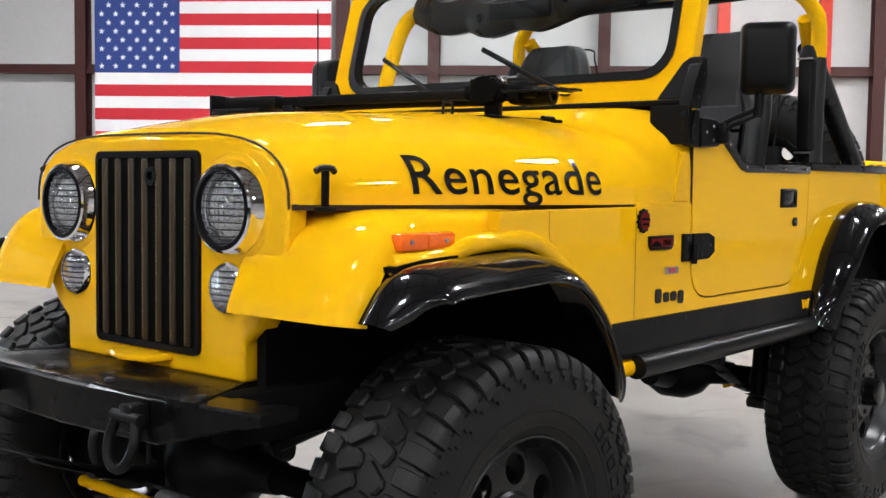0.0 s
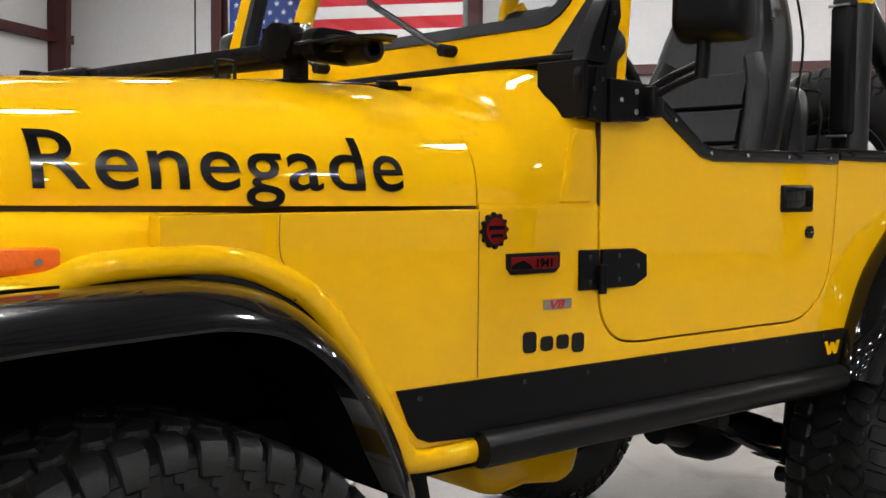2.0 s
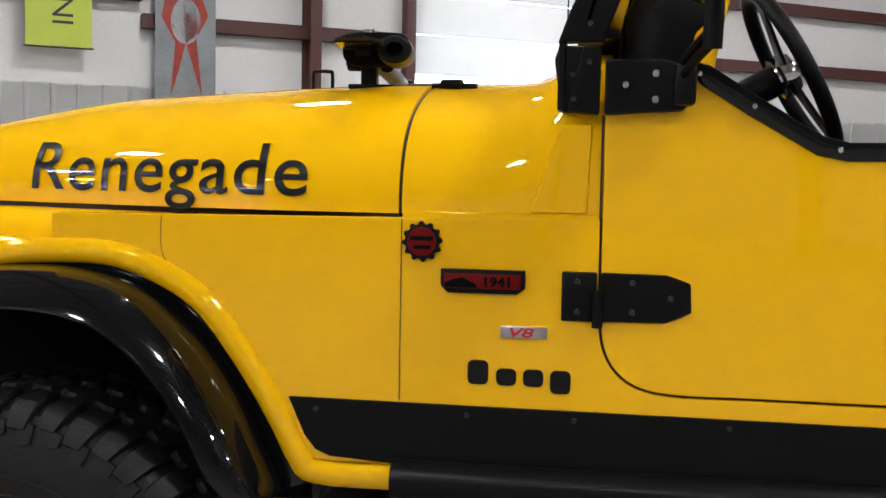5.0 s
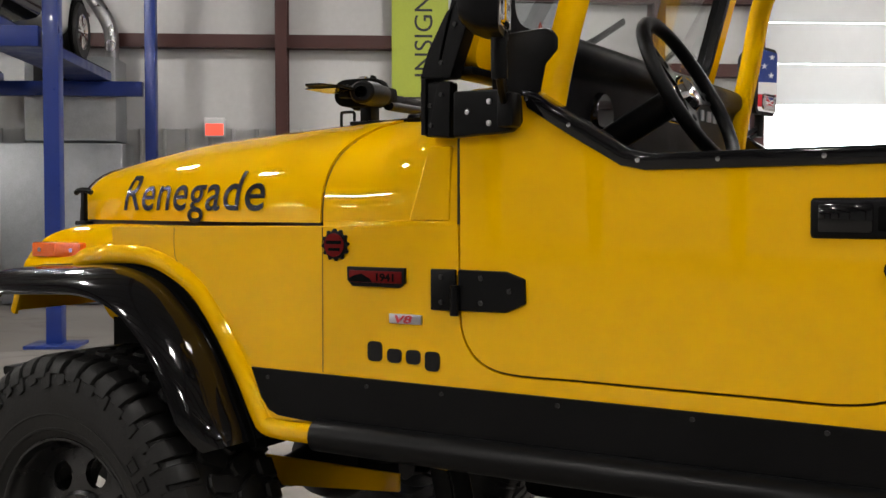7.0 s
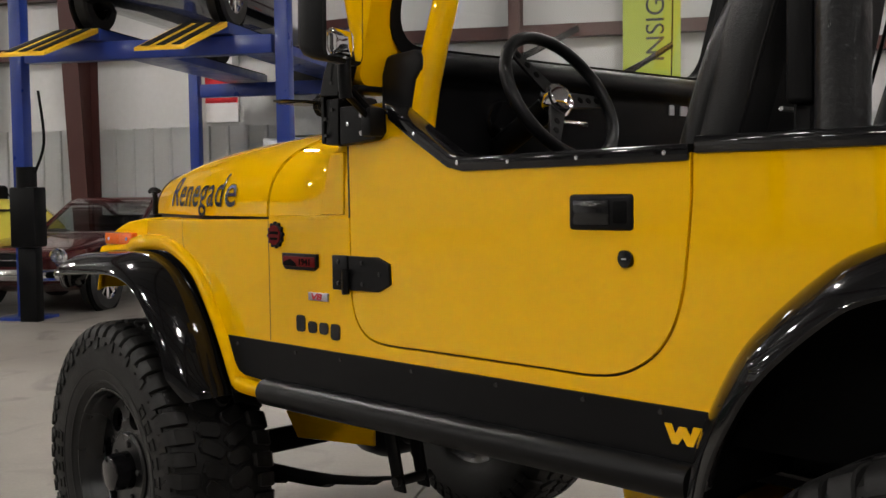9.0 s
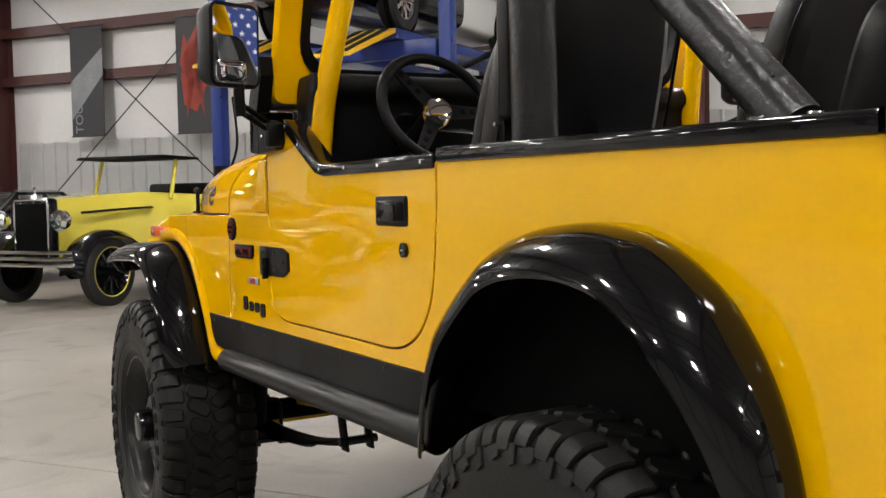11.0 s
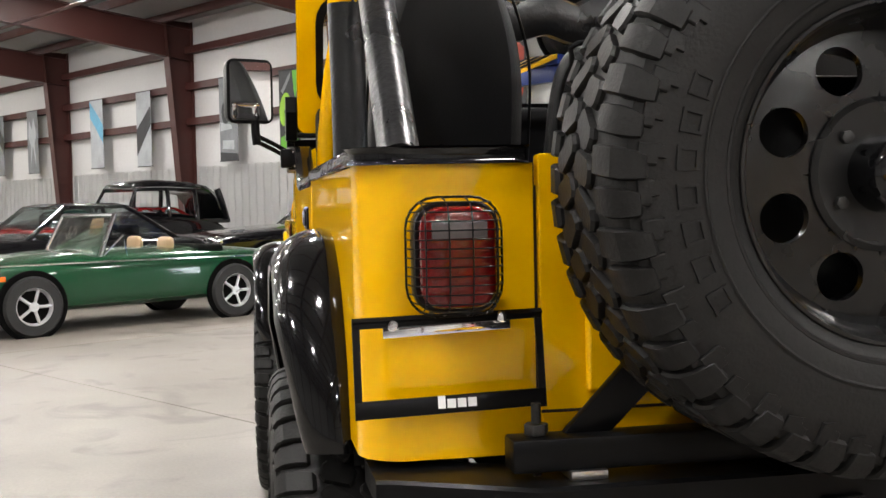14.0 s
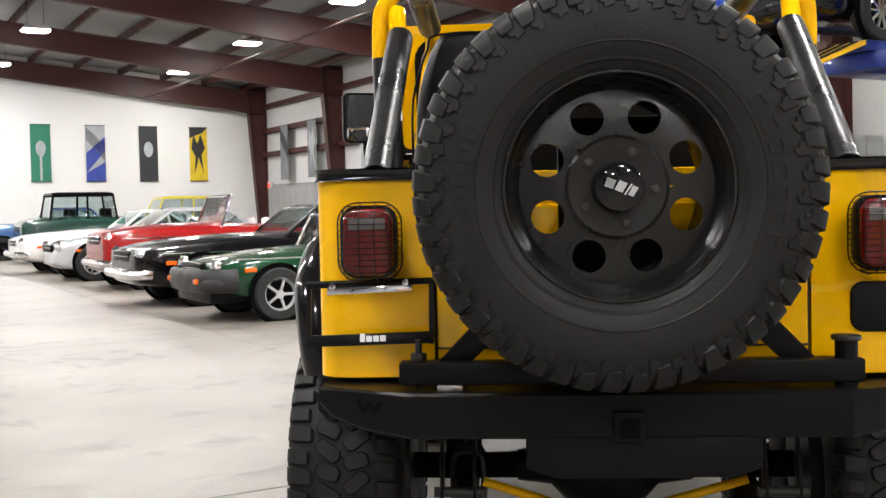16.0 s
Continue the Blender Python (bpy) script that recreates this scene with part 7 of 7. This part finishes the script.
        rf = part("roof", loft([ring(y1 - 0.06, h - 0.11, zb + hh * 0.74, 0.92), ring(y1, h - 0.06, zb + hh * 0.70, 0.97), ring(y1 + 0.4, h - 0.005, zb + hh * 0.70, 1.0), ring((y1 + y2) / 2, h, zb + hh * 0.70, 1.0), ring(y2, h - 0.03, zb + hh * 0.70, 0.99), ring(y2 + (y3 - y2) * 0.42, h - 0.11, zb + hh * 0.62, 0.96), ring(y2 + (y3 - y2) * 0.72, h - 0.26, zb + hh * 0.2, 0.92), ring(y2 + (y3 - y2) * 0.92, h - 0.50, zb - 0.05, 0.86), ring(y3, zb + 0.02, zb - 0.1, 0.78)]), paint, t, smooth=60)
        for s in (-1, 1):
            for ya, yb, rad in ((y0, y1, 0.035), ((y1 + y2) / 2 + 0.05, (y1 + y2) / 2 + 0.05, 0.045), (y2 + 0.06, y2 + 0.04, 0.05), (y2 + (y3 - y2) * 0.80, y2 + (y3 - y2) * 0.62, 0.07)):
                part("pillar", tube([(s * rw_ * 1.08, ya, zb - 0.04), (s * rw_ * 1.03, (ya + yb) / 2, zb + hh * 0.4), (s * rw_ * 0.97, yb, zb + hh * 0.75)], rad, 8), paint, rf)
            part("drip_rail", tube([(s * rw_ * 0.94, y1, zb + hh * 0.79), (s * rw_ * 0.985, (y1 + y2) / 2, zb + hh * 0.80), (s * rw_ * 0.95, y2 + 0.2, zb + hh * 0.76)], 0.010, 6), CHROME, rf)
            part("seat", box(s * 0.33 - 0.25, s * 0.33 + 0.25, y1 + 0.55, y1 + 0.72, 0.6, zb + 0.16, 0.06, 3), BLACK_MATTE, t)
        part("waistline", box(-rw_ * 1.1, rw_ * 1.1, y0, y3 - 0.1, zb - 0.12, zb - 0.01, 0.03, 2), paint, rf)
    if roof:
        y0, y1, y2, y3, h, rw_ = roof
        zb = shoulder + 0.06
        for s in (-1, 1):
            for yy in (y1 + 0.45, y1 + 0.45 + (y2 - y1) * 0.62):
                part("seat", box(s * rw_ * 0.5 - 0.2, s * rw_ * 0.5 + 0.2, yy, yy + 0.13, 0.5, zb + (h - zb) * 0.45, 0.05, 2), BLACK_MATTE, t)
        part("windshield_trim", tube([(-rw_ * 1.12, y0 - 0.01, zb), (-rw_ * 0.97, y1 - 0.02, h - 0.06), (rw_ * 0.97, y1 - 0.02, h - 0.06), (rw_ * 1.12, y0 - 0.01, zb), (-rw_ * 1.12, y0 - 0.01, zb)], 0.014, 6, raw=True), CHROME, t)
        for s in (-1, 1):
            part("wing_mirror", box(s * (rw_ * 1.12 + 0.13) - 0.06, s * (rw_ * 1.12 + 0.13) + 0.06, y0 + 0.30, y0 + 0.36, zb + 0.04, zb + 0.13, 0.02), paint, t)
        part("waistline", box(-rw_ * 1.14, rw_ * 1.14, y0 - 0.02, y3 + 0.04, zb - 0.10, zb + 0.005, 0.02, 2), paint, t)
        gh = part("cabin", loft([[(-rw_ * a, y0 + (y1 - y0) * k, zb + (h - zb) * k), (rw_ * a, y0 + (y1 - y0) * k, zb + (h - zb) * k), (rw_ * a, y3 + (y2 - y3) * k, zb + (h - zb) * k), (-rw_ * a, y3 + (y2 - y3) * k, zb + (h - zb) * k)] for k, a in ((0, 1.12), (0.5, 1.07), (0.92, 0.95))]), CAR_GLASS, t)
        gh.modifiers.new("pane", "SOLIDIFY").thickness = 0.006
        gh.visible_shadow = False
        bb = loft([[(-rw_ * a, y1 - d, z), (rw_ * a, y1 - d, z), (rw_ * a, y2 + d, z), (-rw_ * a, y2 + d, z)] for z, a, d in ((zb + (h - zb) * 0.86, 0.99, 0.05), (h - 0.03, 0.97, 0.02), (h, 0.85, -0.12))])
        rf = part("roof", bevel(bb, 0.03, 2), cloth or paint, t)
        for s in (-1, 1):
            for ya, yb in ((y0, y1), (y3, y2), ((y0 + y3) / 2 + 0.1, (y1 + y2) / 2 + 0.1)):
                part("pillar", tube([(s * rw_ * 1.12, ya, zb), (s * rw_ * 0.98, yb, h - 0.05)], 0.03, 8, raw=True), cloth or paint, rf)
    if seats:
        y0, zt, sc = seats
        ws_ = part("windshield", tube([(-hw_ * 0.84, y0, shoulder + 0.05), (-hw_ * 0.76, y0 + 0.22, zt), (hw_ * 0.76, y0 + 0.22, zt), (hw_ * 0.84, y0, shoulder + 0.05)], 0.026, 8, raw=True), CHROME, t, "chrome-framed windshield")
        b = bmesh.new()
        vs = [b.verts.new(p) for p in ((-hw_ * 0.82, y0, shoulder + 0.06), (-hw_ * 0.75, y0 + 0.21, zt - 0.02), (hw_ * 0.75, y0 + 0.21, zt - 0.02), (hw_ * 0.82, y0, shoulder + 0.06))]
        pane = b.faces.new(vs)
        bmesh.ops.solidify(b, geom=[pane], thickness=0.005)
        part("windshield_glass", b, GLASS, ws_, smooth=0).visible_shadow = False
        for s in (-1, 1):
            part("quarter_frame", tube([(s * hw_ * 0.84, y0 + 0.02, shoulder + 0.06), (s * hw_ * 0.80, y0 + 0.30, shoulder + 0.30), (s * hw_ * 0.86, y0 + 0.32, shoulder + 0.05)], 0.012, 6, raw=True), CHROME, ws_)
            st = part("seat", box(s * 0.34 - 0.22, s * 0.34 + 0.22, y0 + 0.85, y0 + 1.0, 0.45, shoulder + 0.12, 0.05, 3), sc, t)
            part("head_rest", box(s * 0.34 - 0.13, s * 0.34 + 0.13, y0 + 0.90, y0 + 1.0, shoulder + 0.10, shoulder + 0.26, 0.05, 3), sc, st)
        part("cockpit", box(-hw_ * 0.80, hw_ * 0.80, y0 + 0.1, y0 + 1.2, shoulder - 0.02, shoulder + 0.075, 0.02), BLACK_MATTE, t)
        part("folded_top", box(-hw_ * 0.8, hw_ * 0.8, y0 + 1.2, y0 + 1.55, shoulder, shoulder + 0.16, 0.06, 3), BLACK_MATTE, t, "folded black cloth top")
    return t


def paint_mat(name, c):
    return mat(name, c, 0.25, coat=0.8, var=0.03, rvar=0.02, spec=0.15)


P_GREEN, P_BLACK, P_RED = paint_mat("racing_green", (0.006, 0.048, 0.019)), paint_mat("car_black", (0.003, 0.003, 0.004)), paint_mat("car_red", (0.30, 0.012, 0.012))
P_SILVER, P_WHITE, P_DKGREEN, P_MAROON = paint_mat("car_silver", (0.55, 0.56, 0.58)), paint_mat("car_white", (0.75, 0.75, 0.74)), paint_mat("car_dark_green", (0.015, 0.045, 0.035)), paint_mat("car_maroon", (0.05, 0.010, 0.010))
P_PALE = paint_mat("pale_yellow_paint", (0.62, 0.52, 0.07))
LOW = [(0, 0.56, 0.62), (0.02, 0.66, 0.82), (0.10, 0.74, 0.93), (0.25, 0.80, 1.0), (0.38, 0.83, 1.0), (0.55, 0.82, 1.0), (0.72, 0.81, 1.0), (0.88, 0.77, 0.95), (0.98, 0.70, 0.84), (1.0, 0.58, 0.70)]
SLEEK = [(0, 0.50, 0.50), (0.012, 0.62, 0.70), (0.05, 0.70, 0.86), (0.12, 0.78, 0.95), (0.25, 0.86, 1.0), (0.4, 0.90, 1.0), (0.6, 0.90, 1.0), (0.8, 0.90, 1.0), (0.94, 0.86, 0.94), (1.0, 0.66, 0.8)]
PONY = [(0, 0.70, 0.80), (0.015, 0.80, 0.93), (0.12, 0.88, 0.97), (0.3, 0.94, 1.0), (0.45, 0.95, 1.0), (0.6, 0.94, 1.0), (0.78, 0.93, 1.0), (0.92, 0.90, 0.97), (0.985, 0.86, 0.92), (1.0, 0.7, 0.84)]
TALL = [(0, 0.80, 0.82), (0.01, 0.96, 0.92), (0.1, 1.03, 0.97), (0.3, 1.08, 1.0), (0.45, 1.08, 1.0), (0.6, 1.04, 1.0), (0.8, 1.02, 1.0), (0.95, 0.96, 0.97), (1.0, 0.8, 0.9)]


def slot(u, v, turn=0):
    return uv_pose(u, v, 0, turn)


ALLOY = mat("cast_alloy", (0.62, 0.62, 0.63), 0.32, metal=0.6, var=0.1)
RUBBER_BUMP = mat("rubber_bumper", (0.02, 0.02, 0.021), 0.5, var=0.1)
parked("sports_car", "dark green open two-seat sports car with black rubber bumpers", "car", slot(0.89, -7.35), P_GREEN, 2.31, 4.0, 0.78, 1.52, LOW, 0.66, 0.30, rim=ALLOY, bumper=RUBBER_BUMP, stripe=0.70, seats=(0.75, 1.17, CREAM), lamp_z=0.63, lamp_x=0.80, spokes=5)
parked("muscle_car", "black classic coupe with chrome grille bar and bumpers", "car", slot(0.8, -9.98), P_BLACK, 2.75, 4.65, 0.86, 1.72, PONY, 0.74, 0.33, roof=(1.15, 1.75, 2.6, 3.35, 1.32, 0.60), stripe=0.70, lamp_z=0.70)
parked("convertible", "red open-top classic car with raised chrome windshield", "car", slot(1.03, -13.7), P_RED, 2.6, 4.3, 0.66, 1.70, TALL, 0.88, 0.34, seats=(1.3, 1.52, P_WHITE), lamp_z=0.84, stripe=0.84)
parked("coupe", "silver modern coupe with dark glass", "car", slot(0.85, -16.85), P_SILVER, 2.7, 4.3, 0.70, 1.76, SLEEK, 0.76, 0.34, roof=(0.85, 1.6, 2.7, 3.45, 1.36, 0.60), bumper=None, rim=ALLOY, lamp_z=0.66, spokes=10)
parked("coupe", "white classic coupe with chrome bumpers", "car", slot(0.9, -20.2), P_WHITE, 2.8, 4.8, 0.9, 1.80, PONY, 0.76, 0.33, roof=(1.2, 1.8, 2.7, 3.5, 1.35, 0.62), lamp_z=0.70)
parked("pickup_truck", "dark green vintage open truck with black cloth top", "truck", slot(1.5, -25.5), P_DKGREEN, 2.6, 4.2, 0.62, 1.75, [(f, z + 0.18, w) for f, z, w in TALL], 1.02, 0.38, roof=(0.10, 0.22, 1.75, 1.85, 1.87, 0.66), cloth=BLACK_MATTE, lamp_z=0.95)
parked("hatchback", "pale blue small classic car", "car", slot(0.9, -29.0), paint_mat("car_blue", (0.05, 0.12, 0.30)), 2.4, 4.1, 0.8, 1.65, TALL, 0.86, 0.33, roof=(1.0, 1.4, 2.5, 3.0, 1.5, 0.6), lamp_z=0.8)
parked("sedan", "black rounded vintage sedan with split rear side glass", "car", slot(5.85, -16.9), P_BLACK, 2.85, 4.7, 0.9, 1.75, [(0, 0.9, 0.55), (0.02, 1.05, 0.62), (0.15, 1.15, 0.75), (0.35, 1.20, 0.95), (0.5, 1.2, 1.0), (0.7, 1.18, 1.0), (0.9, 1.0, 0.9), (1.0, 0.65, 0.7)], 1.0, 0.36, dome=(1.15, 1.45, 2.75, 3.72, 1.84, 0.70), lamp_z=0.95, lamp_x=0.6)
parked("saloon", "black classic saloon with chrome trim", "car", slot(5.9, -10.6), P_BLACK, 2.75, 4.6, 0.85, 1.70, PONY, 0.80, 0.33, roof=(1.2, 1.8, 2.7, 3.3, 1.36, 0.6), lamp_z=0.72)
parked("coupe", "red low coupe parked nose out", "car", slot(6.2, -17.5), P_RED, 2.6, 4.4, 0.85, 1.72, LOW, 0.74, 0.32, roof=(1.0, 1.6, 2.4, 3.2, 1.28, 0.58), lamp_z=0.66)
parked("coupe", "grey low coupe parked nose out", "car", slot(6.2, -21.0), P_DKGREEN, 2.6, 4.4, 0.85, 1.72, LOW, 0.74, 0.32, roof=(1.0, 1.6, 2.4, 3.2, 1.28, 0.58), lamp_z=0.66)
parked("coupe", "dark maroon low coupe under the lift", "car", slot(7.1, -5.6), P_MAROON, 2.3, 3.8, 0.75, 1.56, LOW, 0.76, 0.32, roof=(0.95, 1.6, 2.3, 3.2, 1.24, 0.58), lamp_z=0.62)
lifted = parked("sports_car", "white sports car, black towards the nose, raised on the lift", "car", uv_pose(6.4, -3.74, DECK + 0.012), P_WHITE, 2.95, 4.55, 0.9, 1.56, LOW, 0.72, 0.33, roof=(1.2, 1.8, 2.6, 3.4, 1.22, 0.52), lamp_z=0.62, bumper=None, spokes=10)
# body faces ahead of y = 1.35 are coloured black
cover = next(o for o in lifted.children if o.name.startswith("body"))
cover.data.materials.append(P_BLACK)
for poly in cover.data.polygons:
    poly.material_index = 1 if poly.center.y < 1.35 else 0
parked("utility_car", "white tall utility car near the overhead door", "car", slot(6.6, 6.9), P_WHITE, 2.9, 4.7, 0.85, 1.85, TALL, 1.05, 0.38, roof=(0.9, 1.2, 3.5, 3.75, 1.88, 0.7), lamp_z=0.85)
parked("utility_car", "black vintage utility car near the flag wall", "car", uv_pose(9.8, 13.2, 0, 70), P_BLACK, 2.4, 4.0, 0.8, 1.65, TALL, 0.98, 0.36, roof=(0.9, 1.1, 2.8, 3.1, 1.75, 0.62), lamp_z=0.9)
parked("van", "yellow tall van parked against the far wall", "van", slot(5.2, -31.2), P_PALE, 2.5, 3.9, 0.7, 1.7, TALL, 1.05, 0.34, roof=(0.7, 1.0, 2.8, 3.0, 1.84, 0.66), lamp_z=0.8)
parked("hot_rod", "yellow classic car with chrome wheels", "car", uv_pose(-6.6, 12.6, 0, 35), YELLOW, 2.6, 4.4, 0.85, 1.75, [(f, z + 0.08, w) for f, z, w in TALL], 0.92, 0.34, roof=(1.0, 1.4, 2.8, 3.3, 1.55, 0.6), lamp_z=0.85)

# ---- 1920s roadster ----
vt = thing("vintage_roadster", "pale yellow 1920s roadster with black wings and spoked wheels", "car", slot(5.6, -7.1), "parked cars")
b = loft([[(-w, y, 0.55), (-w, y, z * 0.88), (-w * 0.8, y, z), (w * 0.8, y, z), (w, y, z * 0.88), (w, y, 0.55)] for y, w, z in ((-0.26, 0.27, 1.22), (0.3, 0.35, 1.25), (1.0, 0.46, 1.29), (1.15, 0.62, 1.28), (2.1, 0.70, 1.24), (2.9, 0.66, 1.22), (3.6, 0.5, 1.0), (3.9, 0.4, 0.8))])
vb = part("body", b, P_PALE, vt, smooth=50)
part("belt_line", tube([(0.36, 0.0, 1.06), (0.50, 1.05, 1.10), (0.72, 2.1, 1.10), (0.68, 2.9, 1.08)], 0.015, 6), BLACK_GLOSS, vb)
g = part("radiator", box(-0.27, 0.27, -0.40, -0.24, 0.52, 1.235, 0.05, 3), BLACK_GLOSS, vt, "black radiator shell with chrome edge")
part("shell_edge", tube([(-0.25, -0.405, 0.55), (-0.25, -0.405, 1.12), (-0.20, -0.405, 1.21), (0.20, -0.405, 1.21), (0.25, -0.405, 1.12), (0.25, -0.405, 0.55)], 0.014, 6, 3), CHROME, g)
part("core", box(-0.235, 0.235, -0.408, -0.395, 0.58, 1.17, 0.01), BLACK_MATTE, g)
part("mascot", lathe([(0.0001, 0.14), (0.02, 0.12), (0.015, 0.06), (0.04, 0.03), (0.04, 0.0), (0.0001, 0.0)], 14, "z", center=(0, -0.34, 1.225), closed=False), CHROME, g)
for s in (-1, 1):
    b = lathe([(0.0001, -0.10), (0.09, -0.09), (0.125, -0.05), (0.12, 0.02), (0.05, 0.12), (0.0001, 0.13)], 24, "y", center=(s * 0.47, -0.42, 0.98), closed=False)
    part("headlamp", b, CHROME, vt, "large chrome headlamp")
    path = [(-0.52, 0.42), (-0.45, 0.62), (-0.25, 0.80), (0.0, 0.86), (0.3, 0.80), (0.6, 0.58), (0.85, 0.38), (1.2, 0.34), (2.2, 0.34)]
    P = smooth_path([Vector((0, y, z)) for y, z in path], 4)
    part("wing", loft([[(s * 0.50, p.y, p.z - 0.03), (s * 0.62, p.y, p.z + 0.01), (s * 0.78, p.y, p.z), (s * 0.86, p.y, p.z - 0.06), (s * 0.85, p.y, p.z - 0.07), (s * 0.76, p.y, p.z - 0.02), (s * 0.50, p.y, p.z - 0.05)] for p in P]), P_BLACK, vt, "black sweeping wing")
    path = [(2.2, 0.34), (2.45, 0.62), (2.75, 0.82), (3.05, 0.86), (3.4, 0.76), (3.65, 0.5)]
    P = smooth_path([Vector((0, y, z)) for y, z in path], 4)
    part("wing", loft([[(s * 0.55, p.y, p.z - 0.03), (s * 0.66, p.y, p.z + 0.01), (s * 0.80, p.y, p.z), (s * 0.86, p.y, p.z - 0.06), (s * 0.85, p.y, p.z - 0.07), (s * 0.55, p.y, p.z - 0.05)] for p in P]), P_BLACK, vt, "black sweeping wing")
    for y in (0.0, 3.05):
        car_wheel(vt, s * 0.72, y, 0.39, 0.15, BLACK_GLOSS, 0.70, 12)
        part("rim_band", lathe([(0.262, s * 0.068), (0.284, s * 0.080), (0.288, s * 0.070), (0.262, s * 0.055)], 32, "x", center=(s * 0.72, y, 0.39)), P_PALE, vt, "pale yellow rim band")
for z in (0.50, 0.57, 0.64):
    part("bumper_bar", tube([(-0.82, -0.62, z), (-0.3, -0.68, z), (0.3, -0.68, z), (0.82, -0.62, z)], 0.022, 8, 3), CHROME, vt)
for s in (-1, 1):
    part("windshield_post", tube([(s * 0.62, 1.25, 1.2), (s * 0.60, 1.40, 1.68)], 0.025, 8, raw=True), P_PALE, vt)
part("windshield", box(-0.6, 0.6, 1.32, 1.326, 1.24, 1.62), GLASS, vt)
part("visor", plate([(1.0, 1.70), (1.06, 1.74), (1.75, 1.72), (1.75, 1.69)], -0.68, 0.68, "x", bev=0.008), BLACK_MATTE, vt, "dark cloth visor top")
part("seat_back", box(-0.55, 0.55, 2.2, 2.35, 1.1, 1.40, 0.05, 3), BLACK_MATTE, vt)
